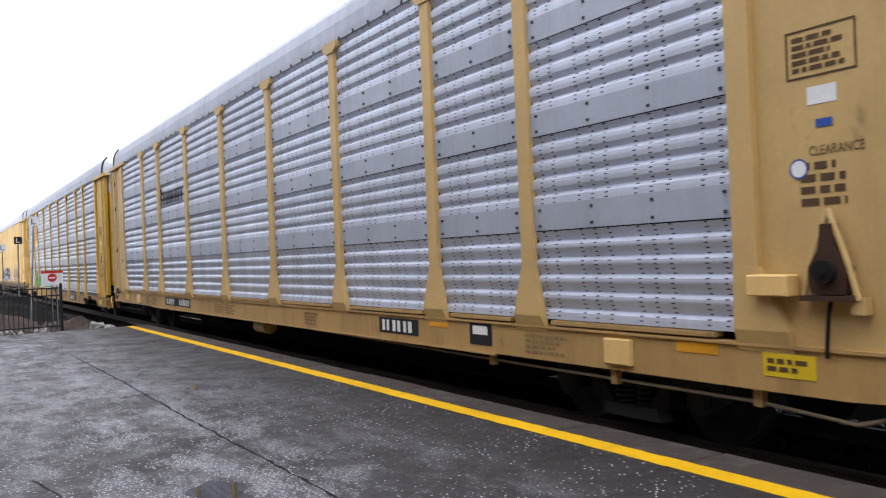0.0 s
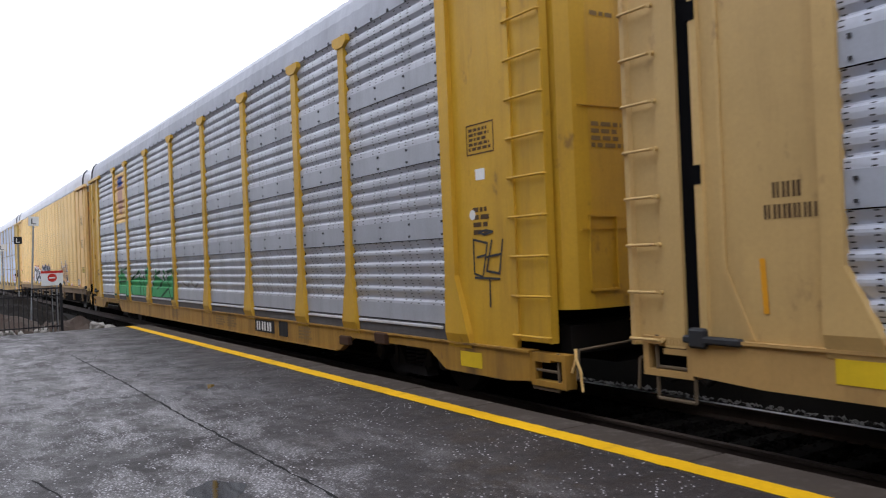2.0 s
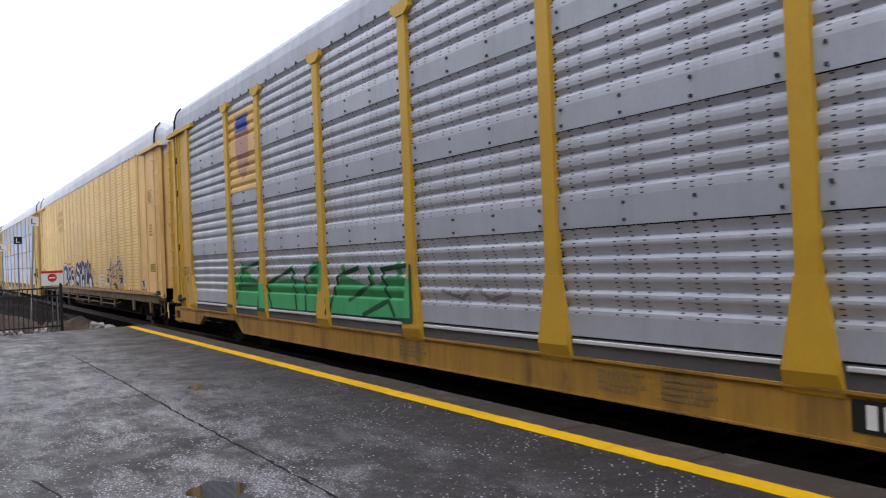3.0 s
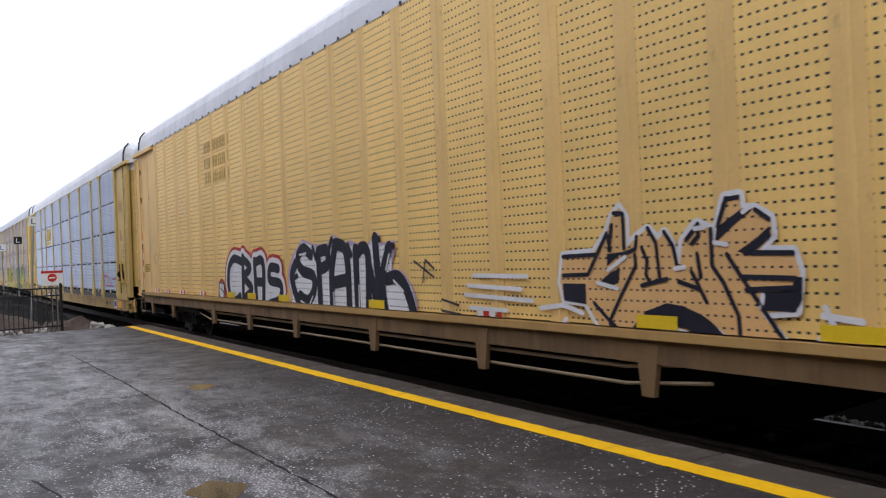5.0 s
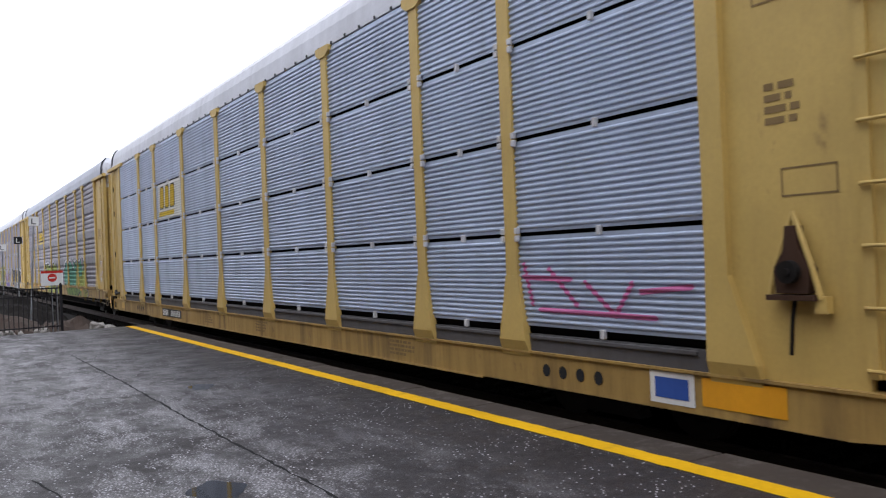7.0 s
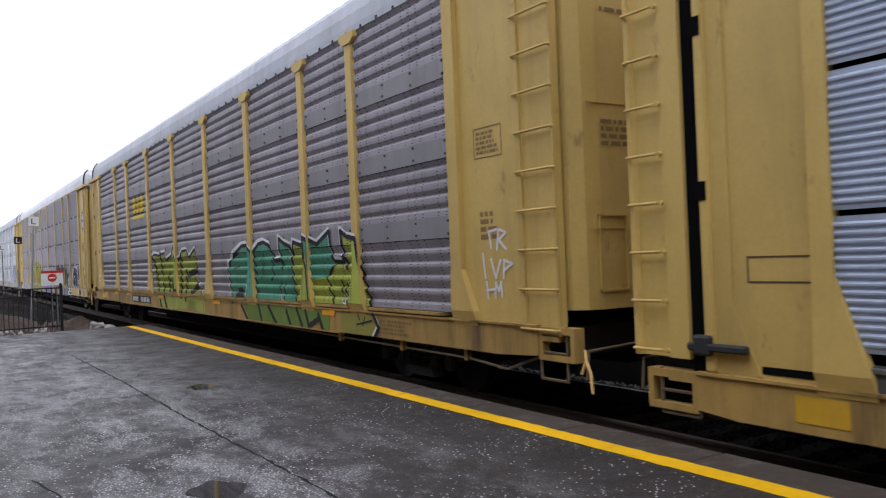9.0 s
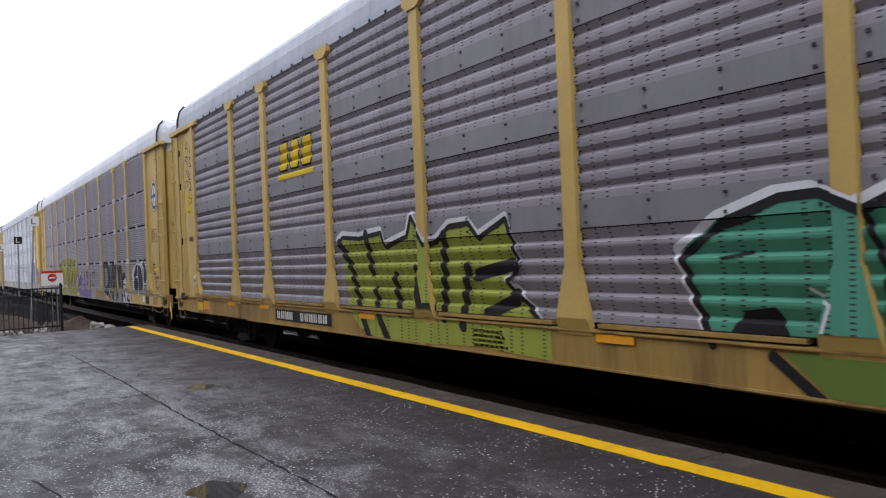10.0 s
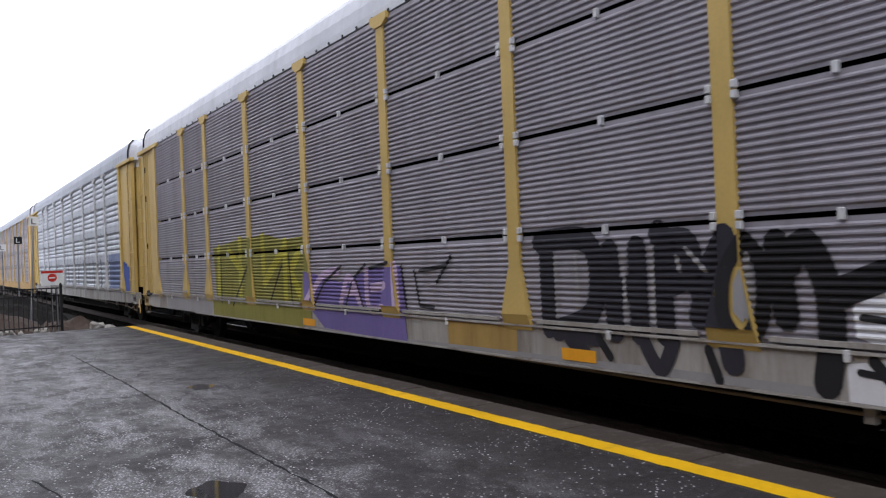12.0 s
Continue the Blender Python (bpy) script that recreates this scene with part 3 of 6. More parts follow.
def autorack(k, kind, m_panel, m_frame, m_sill, m_roof, label, low=False, white_from=4.95, m_post=None, m_corner=None):
    car = new("autorack_wagon")
    tagged(car, label, "railway wagon", "autorack wagons of the train")
    drop = 0.28 if low else 0.0
    LOW[k] = low
    # solid block, the unlit inside of the wagon put into its colour
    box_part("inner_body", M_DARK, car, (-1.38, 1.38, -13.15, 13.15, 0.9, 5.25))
    box_part("far_side", m_panel, car, (1.42, 1.5, -11.75, 11.75, 1.05, 5.2))
    for s in (-1, 1):
        shared("side_sill", shared_mesh("side_sill/%s%d" % (kind, low), lambda: sill_mesh(kind, low), m_sill), car, pose(s * 1.46, 0, 0))
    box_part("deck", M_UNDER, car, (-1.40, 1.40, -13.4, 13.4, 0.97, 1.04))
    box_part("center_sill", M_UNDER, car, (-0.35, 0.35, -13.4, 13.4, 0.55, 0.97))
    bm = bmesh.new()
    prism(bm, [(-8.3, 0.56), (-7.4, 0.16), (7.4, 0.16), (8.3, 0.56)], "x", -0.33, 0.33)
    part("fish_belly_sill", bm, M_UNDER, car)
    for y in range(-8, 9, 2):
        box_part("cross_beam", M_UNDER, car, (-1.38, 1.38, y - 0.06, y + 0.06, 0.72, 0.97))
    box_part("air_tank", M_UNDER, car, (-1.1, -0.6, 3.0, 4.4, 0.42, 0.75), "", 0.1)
    side_panels(car, kind, m_panel, m_frame, low)
    if kind != "C":
        if low:
            box_part("filler_strip", M_FILLER, car, (-1.50, -1.42, -11.8, 11.8, 0.78, 0.965))
            for a, b in zip(edges_of(kind, low), edges_of(kind, low)[1:]):
                box_part("ledge", M_CLIP if kind == "A" else M_FILLER, car, (-1.525, -1.42, a + 0.26, b - 0.26, 0.915, 0.955), "", 0.006)
        else:
            for a, b in zip(edges_of(kind, low), edges_of(kind, low)[1:]):
                box_part("ledge", m_sill, car, (-1.535, -1.42, a + 0.34, b - 0.34, 1.085, 1.125))
        me = shared_mesh("post/%d" % low, lambda: post_mesh(drop), m_post or m_frame)
        cap = shared_mesh("post_cap", cap_mesh, m_post or m_frame)
        for y in posts_of(kind, low):
            shared("post", me, car, pose(SIDE, y, 0))
            shared("post_cap", cap, car, pose(SIDE, y, 0))
    else:
        # hanging brackets and truss rods under the cream wagon
        box_part("lower_flange", S_TAN, car, (-1.56, -1.40, -13.2, 13.2, 1.02, 1.10))
        for y in (-12.2, -9.9, -6.85, -4.25, -1.5, 1.45, 3.9, 6.3, 9.9, 12.2):
            bm = bmesh.new()
            prism(bm, [(-0.14, 0.98), (0.14, 0.98), (0.08, 0.50), (-0.06, 0.50)], "x", -1.52, -1.46)
            b = part("bracket", bm, m_sill, car)
            b.location.y = y
        for z, r in ((0.58, 0.018), (0.74, 0.022)):
            rod_part("truss_rod", M_PIPE, car, [(-1.44, -7.5, z + 0.1), (-1.44, -6.5, z), (-1.44, 6.8, z), (-1.44, 7.6, z + 0.1)], r)
    # trainline pipe with hangers
    if kind != "C" and not low:
        z = 0.60
        rod_part("brake_pipe", M_PIPE, car, [(-1.36, -13.2, 0.72), (-1.4, -12.6, z - 0.08), (-1.40, -11.8, z - 0.02), (-1.40, -9, z), (-1.40, -3, z + 0.06)], 0.016)
        for y in (-11.8, -10.2, -8.2):
            box_part("pipe_hanger", m_sill, car, (-1.44, -1.37, y - 0.04, y + 0.04, z - 0.05, 0.76))
    box_part("eaves_beam", m_roof, car, (-1.51, -1.40, -13.3, 13.3, 5.20, 5.30))
    bm = bmesh.new()
    for i in range(54):
        y = -12.9 + i * 0.487
        box(bm, -1.525, -1.50, y - 0.02, y + 0.02, 5.20, 5.24)
    part("eaves_clips", bm, M_BOLT, car)["kind"] = "stuff"
    bm = bmesh.new()
    roof(bm)
    part("roof", bm, m_roof, car)
    for s in (-1, 1):
        wagon_end(car, s, kind, m_frame, m_frame, drop, white_from, m_corner or m_sill, rear_edge(kind, low) if s > 0 else -FRONT_EDGE)
        truck(car, s * 10.05)
    if k in (0, 3):
        hand_brake(car, m_frame)
    walk_rows.append((car, k))
    return car


from mathutils.geometry import tessellate_polygon

# ---- paint and lettering laid on the wagons' sides ----
KINDS = ("A", "A", "C", "B", "A", "B", "A", "A", "A")


def cut(bm, co, no):
    """Keep what lies against the direction no."""
    bmesh.ops.bisect_plane(bm, geom=bm.verts[:] + bm.edges[:] + bm.faces[:], plane_co=co, plane_no=no, clear_outer=True)


def split(bm, z):
    bmesh.ops.bisect_plane(bm, geom=bm.verts[:] + bm.edges[:] + bm.faces[:], plane_co=(0, 0, z), plane_no=(0, 0, 1))


def regions(kind, low):
    """Faces of a side: cutting planes, heights at which the face bends, and depth by height."""
    drop = 0.28 if low else 0.0
    out = []
    top = 0.785 if low else 1.065
    out.append(([((0, 0, top), (0, 0, 1)), ((0, 0, 0.425 if low else 0.705), (0, 0, -1))], (), lambda z: 0.012))
    if kind == "C":
        return [([((0, 0, 1.115), (0, 0, -1))], (), lambda z: 0.0)]
    for a, b in zip(edges_of(kind, low), edges_of(kind, low)[1:]):
        planes = [((0, a + 0.1, 0), (0, -1, 0)), ((0, b - 0.1, 0), (0, 1, 0))]
        if kind == "A":
            for (z0, z1), band in zip(zip(JOINTS, JOINTS[1:]), bands(low)):
                z0 = 0.98 if low and z0 == JOINTS[0] else z0
                pts = profile_a(z0 + 0.006, z1 - 0.006, band)
                out.append((planes + [((0, 0, z0 + 0.006), (0, 0, -1)), ((0, 0, z1 - 0.006), (0, 0, 1))], [p[1] for p in pts[1:-1]], lambda z, pts=pts: lerp(pts, z)))
        else:
            for z0, z1 in zip(ROWS_B, ROWS_B[1:]):
                pts = profile_b(z0 + 0.022, z1 - 0.022)
                out.append((planes + [((0, 0, z0 + 0.022), (0, 0, -1)), ((0, 0, z1 - 0.022), (0, 0, 1))], [p[1] for p in pts[1:-1]], lambda z, pts=pts: lerp(pts, z)))
    z1, z2 = 1.17 - drop, foot_top(drop)
    flare = FOOT * 0.92 - 0.11
    for y in posts_of(kind, low):
        out.append(([((0, y - 0.098, 0), (0, -1, 0)), ((0, y + 0.098, 0), (0, 1, 0)), ((0, 0, z2), (0, 0, -1)), ((0, 0, 5.0), (0, 0, 1))], (), lambda z: 0.041))
        out.append(([((0, y - 0.11, z2), (0, z1 - z2, flare)), ((0, y + 0.11, z2), (0, z2 - z1, flare)), ((0, 0, z2), (0, 0, 1)), ((0, 0, z1), (0, 0, -1))], (),
                    lambda z: 0.046 + 0.025 * (z2 - z) / (z2 - z1)))
    return out


REGIONS = {}


def lay(k, name, bm, material, lift, label=""):
    """Lay a flat figure, drawn in (y, z), on wagon k's side, following ribs, posts and sill."""
    kind = KINDS[k]
    key = (kind, LOW[k])
    if key not in REGIONS:
        REGIONS[key] = regions(*key)
    bmesh.ops.triangulate(bm, faces=bm.faces[:])
    ys = [v.co.y for v in bm.verts]
    zs = [v.co.z for v in bm.verts]
    whole = bmesh.new()
    for planes, bends, depth in REGIONS[key]:
        if any((n[1] < 0 and max(ys) < c[1] and n[2] == 0) or (n[1] > 0 and min(ys) > c[1] and n[2] == 0) or (n[1] == 0 and n[2] < 0 and max(zs) < c[2]) or (n[1] == 0 and n[2] > 0 and min(zs) > c[2]) for c, n in planes):
            continue
        b = bm.copy()
        for co, no in planes:
            cut(b, co, no)
        for z in bends:
            if b.faces and min(zs) < z < max(zs):
                split(b, z)
        seen = {}
        for f in b.faces:
            vs = []
            for v in f.verts:
                if v not in seen:
                    seen[v] = whole.verts.new((SIDE - depth(v.co.z) - lift + v.co.x, v.co.y, v.co.z))
                vs.append(seen[v])
            whole.faces.new(vs)
        b.free()
    bm.free()
    for f in whole.faces:
        f.normal_update()
        if f.normal.x > 0:
            f.normal_flip()
    return part(name, whole, material, CARS[k], label)


def rounded(line):
    """A smooth line through the given points."""
    if len(line) < 3:
        return line
    out = []
    p = [line[0]] + list(line) + [line[-1]]
    for a, b, c, d in zip(p, p[1:], p[2:], p[3:]):
        for i in range(4):
            t = i / 4
            out.append(tuple(0.5 * (2 * b[j] + (c[j] - a[j]) * t + (2 * a[j] - 5 * b[j] + 4 * c[j] - d[j]) * t * t + (3 * b[j] - a[j] - 3 * c[j] + d[j]) * t ** 3) for j in (0, 1)))
    return out + [line[-1]]


def spray(k, name, material, polys=(), strokes=(), width=0.1, lift=0.004, smooth=False):
    """Sprayed fields and rounded strokes, each of them a part of its own."""
    for p in polys:
        bm = bmesh.new()
        vs = [bm.verts.new((0, y, z)) for y, z in p]
        for tri in tessellate_polygon([[Vector((y, z, 0)) for y, z in p]]):
            bm.faces.new([vs[i] for i in tri])
        lay(k, name, bm, material, lift)
    n = 0
    for line in strokes:
        bm = bmesh.new()
        line = rounded(line) if smooth else line
        for i, (y, z) in enumerate(line):
            n += 1
            o = -0.0002 * (n % 12)
            r = width / 2 * (1.0 if smooth else random.uniform(0.9, 1.08))
            bm.faces.new([bm.verts.new((o, y + r * math.cos(a * math.pi / 5), z + r * math.sin(a * math.pi / 5))) for a in range(10)])
            if i + 1 < len(line):
                d = Vector((line[i + 1][0] - y, line[i + 1][1] - z))
                if d.length > 1e-4:
                    d = Vector((-d.y, d.x)).normalized() * width / 2
                    y2, z2 = line[i + 1]
                    bm.faces.new([bm.verts.new((o - 0.0001, a, b)) for a, b in ((y + d.x, z + d.y), (y2 + d.x, z2 + d.y), (y2 - d.x, z2 - d.y), (y - d.x, z - d.y))])
        lay(k, name, bm, material, lift)


def plate(k, name, material, y0, y1, z0, z1, lift, label=""):
    bm = bmesh.new()
    bm.faces.new([bm.verts.new((0, y, z)) for y, z in ((y0, z0), (y1, z0), (y1, z1), (y0, z1))])
    return lay(k, name, bm, material, lift, label)


def on_end(k, name, material, bm, depth=0.0, label=""):
    """A flat figure on the plain sheet beside the panels."""
    for v in bm.verts:
        v.co.x += -1.479 - depth
    return part(name, bm, material, CARS[k], label)


def end_scribble(k, lines, width, material, depth=0.003):
    bm = bmesh.new()
    n = 0
    for line in lines:
        for (y, z), (y2, z2) in zip(line, line[1:]):
            n += 1
            d = Vector((y2 - y, z2 - z))
            e = d.normalized() * width * 0.4
            d = Vector((-d.y, d.x)).normalized() * width / 2
            bm.faces.new([bm.verts.new((-0.0002 * n, a, b)) for a, b in ((y - e.x + d.x, z - e.y + d.y), (y2 + e.x + d.x, z2 + e.y + d.y), (y2 + e.x - d.x, z2 + e.y - d.y), (y - e.x - d.x, z - e.y - d.y))])
    on_end(k, "graffiti", material, bm, depth)


def rect_bm(rects):
    bm = bmesh.new()
    for y0, y1, z0, z1 in rects:
        bm.faces.new([bm.verts.new((0, y, z)) for y, z in ((y0, z0), (y1, z0), (y1, z1), (y0, z1))])
    return bm


def words(y0, y1, z0, z1, rows, full=0.62):
    """Bars that stand for lines of small writing."""
    out = []
    h = (z1 - z0) / rows
    for r in range(rows):
        y = y1
        z = z1 - (r + 1) * h
        end = y0 + (y1 - y0) * random.uniform(0, 0.35)
        while y > end:
            w = min(random.uniform(0.5, 2.2) * h, max(0.02, y - end))
            out.append((y - w, y, z + h * (1 - full) / 2, z + h * (1 + full) / 2))
            y -= w + 0.4 * h
    return out


def ring(y0, y1, z0, z1, t):
    return [(y0, y1, z0, z0 + t), (y0, y1, z1 - t, z1), (y0, y0 + t, z0 + t, z1 - t), (y1 - t, y1, z0 + t, z1 - t)]


def disc_bm(y, z, r, r_in=0.0, rz=1.0, n=24):
    bm = bmesh.new()
    a = [(math.cos(2 * math.pi * i / n), math.sin(2 * math.pi * i / n)) for i in range(n)]
    if not r_in:
        bm.faces.new([bm.verts.new((0, y + r * c, z + r * rz * s)) for c, s in a])
    else:
        o = [bm.verts.new((0, y + r * c, z + r * rz * s)) for c, s in a]
        i = [bm.verts.new((0, y + r_in * c, z + r_in * rz * s)) for c, s in a]
        for j in range(n):
            bm.faces.new((o[j], o[(j + 1) % n], i[(j + 1) % n], i[j]))
    return bm


def letters(text, y_left, y_right, z0, z1):
    """Readable words in the built-in font, between two ends."""
    cu = bpy.data.curves.new("letters", "FONT")
    cu.body = text
    ob = bpy.data.objects.new("letters", cu)
    scene.collection.objects.link(ob)
    me = bpy.data.meshes.new_from_object(ob.evaluated_get(bpy.context.evaluated_depsgraph_get()))
    bpy.data.objects.remove(ob)
    bm = bmesh.new()
    bm.from_mesh(me)
    xs = [v.co.x for v in bm.verts]
    zs = [v.co.y for v in bm.verts]
    for v in bm.verts:
        u = (v.co.x - min(xs)) / (max(xs) - min(xs))
        w = (v.co.y - min(zs)) / (max(zs) - min(zs))
        v.co = (0, y_left + (y_right - y_left) * u, z0 + (z1 - z0) * w)
    return bm


def number_board(k, y0, y1, z0, z1, groups):
    """Black board with pale bars in place of the marks."""
    plate(k, "number_board", M_BLACK, y0, y1, z0, z1, 0.004, "black board with white marks")
    rects = []
    for a, b, n in groups:
        rects += marks(b, a, z0 + 0.03, z1 - 0.03, n, 0.036)
    lay(k, "board_mark", rect_bm(rects), M_WHITE, 0.008)["kind"] = "stuff"


def marks(y0, y1, z0, z1, n, t):
    """A row of plain bars, one for each mark that is not spelt out."""
    out = []
    w = (y1 - y0) / n
    for i in range(n):
        c = y1 - i * w
        out.append((c - w * 0.28, c, z0, z1))
        out.append((c - w * (0.68 + 0.05 * (i % 3)), c - w * 0.44, z0, z1))
    return out


def slanted_block(y, z, w, h, lean=0.08):
    c = 0.14 * w
    return [(y - c, z), (y - w + c, z), (y - w, z + c), (y - w - lean + c, z + h - c), (y - w - lean + 2 * c, z + h), (y - lean - c, z + h), (y - lean, z + h - c), (y, z + c)]


def end_data(k, s, tone, z=3.0):
    """The framed table and stencilled lines on an end sheet."""
    a, b = (12.2, 12.75)
    y0, y1 = (min(s * a, s * b), max(s * a, s * b))
    on_end(k, "data_frame", tone, rect_bm(ring(y0, y1, z, z + 0.36, 0.016)))
    on_end(k, "stencil", tone, rect_bm(words(y0 + 0.05, y1 - 0.05, z + 0.04, z + 0.32, 5)))["kind"] = "stuff"
    on_end(k, "stencil", tone, rect_bm(words(y0 + 0.1, y1 - 0.08, z - 0.95, z - 0.6, 4)))["kind"] = "stuff"


def sill_lines(k, spots, tone, z=0.86):
    for y in spots:
        bm = rect_bm(words(y - 0.35, y + 0.35, z - 0.11, z + 0.11, 4))
        lay(k, "stencil", bm, tone, 0.004)["kind"] = "stuff"


G_WHITE = flat("spray_white", (0.72, 0.72, 0.76), 0.6)
G_LILAC = flat("spray_lilac", (0.50, 0.38, 0.55), 0.6)
G_NAVY = flat("spray_navy", (0.018, 0.018, 0.032), 0.55)
G_BLACK = flat("spray_black", (0.018, 0.017, 0.02), 0.55)
G_DARK = flat("spray_dark", (0.05, 0.05, 0.055), 0.6)
G_INK = flat("spray_ink", (0.032, 0.030, 0.040), 0.6)
G_RED = flat("spray_red", (0.45, 0.05, 0.04), 0.6)
G_PEACH = perforated("spray_peach", (0.76, 0.45, 0.18), 0.078, 0.098, 0.030, 0.018, (0.5, 0.3, 0.12), 0, 0.2, 0.0, 0.6)
G_SNOW = perforated("spray_snow", (0.74, 0.74, 0.78), 0.078, 0.098, 0.030, 0.018, (0.5, 0.48, 0.46), 0, 0.25, 0.0, 0.6)
G_TEAL = perforated("spray_teal", (0.075, 0.31, 0.205), 0.19, 0.043, 0.048, 0.013, (0.03, 0.13, 0.09), 0.76, 0.45, 0.0, 0.6)
G_LIME = perforated("spray_lime", (0.33, 0.38, 0.05), 0.19, 0.043, 0.048, 0.013, (0.15, 0.17, 0.03), 0.76, 0.45, 0.0, 0.6)
G_MOSS = flat("spray_moss", (0.14, 0.22, 0.045), 0.6)
G_OLIVE = flat("spray_olive", (0.25, 0.235, 0.055), 0.6)
G_LEMON = flat("spray_lemon", (0.42, 0.38, 0.05), 0.6)
G_LEAF = flat("spray_leaf_green", (0.07, 0.38, 0.15), 0.6)
G_BOTTLE = flat("spray_bottle_green", (0.02, 0.09, 0.04), 0.6)
G_PURPLE = flat("spray_purple", (0.17, 0.13, 0.34), 0.6)
G_GREY = flat("spray_grey", (0.30, 0.29, 0.30), 0.6)
G_PINK = flat("spray_pink", (0.50, 0.14, 0.30), 0.6)
G_BLUE = flat("spray_blue", (0.07, 0.12, 0.42), 0.6)
G_SLATE = flat("spray_slate", (0.20, 0.24, 0.40), 0.6)

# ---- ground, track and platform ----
# trackbed colours near black: the shade under the train is put into them
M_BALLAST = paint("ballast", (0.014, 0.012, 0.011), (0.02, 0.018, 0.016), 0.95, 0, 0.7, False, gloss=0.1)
M_SOIL = paint("shade_black_soil", (0.012, 0.011, 0.010), (0.008, 0.007, 0.006), 0.95, 0, 0.6, False, gloss=0.08)
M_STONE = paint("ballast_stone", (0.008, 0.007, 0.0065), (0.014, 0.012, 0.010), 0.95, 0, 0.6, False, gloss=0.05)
M_ASPHALT, nt, bs = mat("wet_asphalt")
v = coords(nt)
big = noise_fac(nt, v, 0.45, 5)
med = noise_fac(nt, v, 1.7, 9, 0.72)
drag = noise_fac(nt, coords(nt, (1.0, 0.45, 1)), 2.6, 9, 0.75)
fine = noise_fac(nt, v, 120, 3)
grit = nt.nodes.new("ShaderNodeTexVoronoi")
grit.inputs["Scale"].default_value = 36
nt.links.new(v, grit.inputs["Vector"])
grain = nt.nodes.new("ShaderNodeTexVoronoi")
grain.inputs["Scale"].default_value = 17.5
nt.links.new(v, grain.inputs["Vector"])
sep = nt.nodes.new("ShaderNodeSeparateXYZ")
nt.links.new(v, sep.inputs[0])
col = mix(nt, ramp(nt, big, [(0.35, (0, 0, 0)), (0.7, (1, 1, 1))]), (0.015, 0.013, 0.0132), (0.032, 0.0275, 0.029))
col = mix(nt, ramp(nt, fine, [(0.3, (0, 0, 0)), (0.75, (0.55, 0.55, 0.55))]), col, (0.050, 0.044, 0.046))
# dried salt: strewn thickest along the middle of the platform
lane = num(nt, "SUBTRACT", 1.0, num(nt, "ABSOLUTE", num(nt, "DIVIDE", num(nt, "SUBTRACT", sep.outputs[0], 1.7), 2.3)))
lane = num(nt, "MAXIMUM", lane, 0.0)
patch = num(nt, "MULTIPLY", ramp(nt, drag, [(0.47, (0, 0, 0)), (0.66, (1, 1, 1))]), num(nt, "POWER", lane, 0.7))
specks = num(nt, "MULTIPLY", ramp(nt, grit.outputs["Distance"], [(0.24, (1, 1, 1)), (0.38, (0, 0, 0))]), ramp(nt, drag, [(0.44, (0, 0, 0)), (0.54, (1, 1, 1))]))
specks = num(nt, "MULTIPLY", specks, num(nt, "ADD", num(nt, "MULTIPLY", lane, 0.9), 0.05))
loose = num(nt, "MULTIPLY", ramp(nt, grain.outputs["Distance"], [(0.12, (1, 1, 1)), (0.2, (0, 0, 0))]), ramp(nt, med, [(0.40, (0, 0, 0)), (0.55, (1, 1, 1))]))
salt = num(nt, "MAXIMUM", num(nt, "MULTIPLY", num(nt, "MULTIPLY", patch, ramp(nt, noise_fac(nt, v, 55, 3), [(0.40, (0.15,) * 3), (0.60, (1, 1, 1))])), 0.46), num(nt, "MAXIMUM", num(nt, "MULTIPLY", specks, 0.8), num(nt, "MULTIPLY", loose, 1.0)))
col = mix(nt, salt, col, (0.58, 0.57, 0.60))
nt.links.new(col, bs.inputs["Base Color"])
nt.links.new(ramp(nt, med, [(0.36, (0.40,) * 3), (0.64, (0.75,) * 3)]), bs.inputs["Roughness"])
bs.inputs["Specular IOR Level"].default_value = 0.22
bump(nt, bs, fine, 0.4, 0.006)
M_CONCRETE = paint("edge_concrete", (0.058, 0.046, 0.038), (0.26, 0.24, 0.22), 0.85, 0, 0.6, False, gloss=0.2)
M_LINE = paint("yellow_line_paint", (0.76, 0.43, 0.004), (0.22, 0.14, 0.04), 0.7, 0, 0.6, False, gloss=0.15)
M_RAIL = paint("rail_steel", (0.07, 0.05, 0.04), (0.04, 0.03, 0.025), 0.75, 0.2)
M_SHINE = paint("polished_rail_head", (0.55, 0.55, 0.56), (0.35, 0.33, 0.32), 0.28, 1.0, 0.3, False)
# sleeper colour also holds the shade below the wagons
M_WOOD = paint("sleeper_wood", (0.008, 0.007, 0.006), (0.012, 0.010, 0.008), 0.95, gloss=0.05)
M_TAR = flat("tar_joint", (0.012, 0.012, 0.013), 0.8)
M_IRON = flat("black_fence_iron", (0.022, 0.020, 0.022), 0.5, 0.2)
M_EARTH = paint("brown_earth", (0.062, 0.042, 0.032), (0.05, 0.035, 0.025), 0.95, 0, 0.6, False)
M_PALESTONE = paint("pale_rubble", (0.42, 0.40, 0.37), (0.2, 0.18, 0.16), 0.9, 0, 0.5, False)
M_GALV = paint("galvanised_post", (0.30, 0.31, 0.33), (0.18, 0.17, 0.16), 0.5, 0.4)
M_BRICK = paint("dark_blocker_brick", (0.10, 0.075, 0.065), (0.06, 0.045, 0.04), 0.85)
M_WATER, nt, bs = mat("puddle_water")
bs.inputs["Base Color"].default_value = (0.02, 0.019, 0.018, 1)
bs.inputs["Roughness"].default_value = 0.04
bump(nt, bs, noise_fac(nt, coords(nt), 9, 2), 0.06, 0.004)

ground = new("ground")
tagged(ground, "dark grey crushed stone ground beside the railway track", "ground", kind="structure")
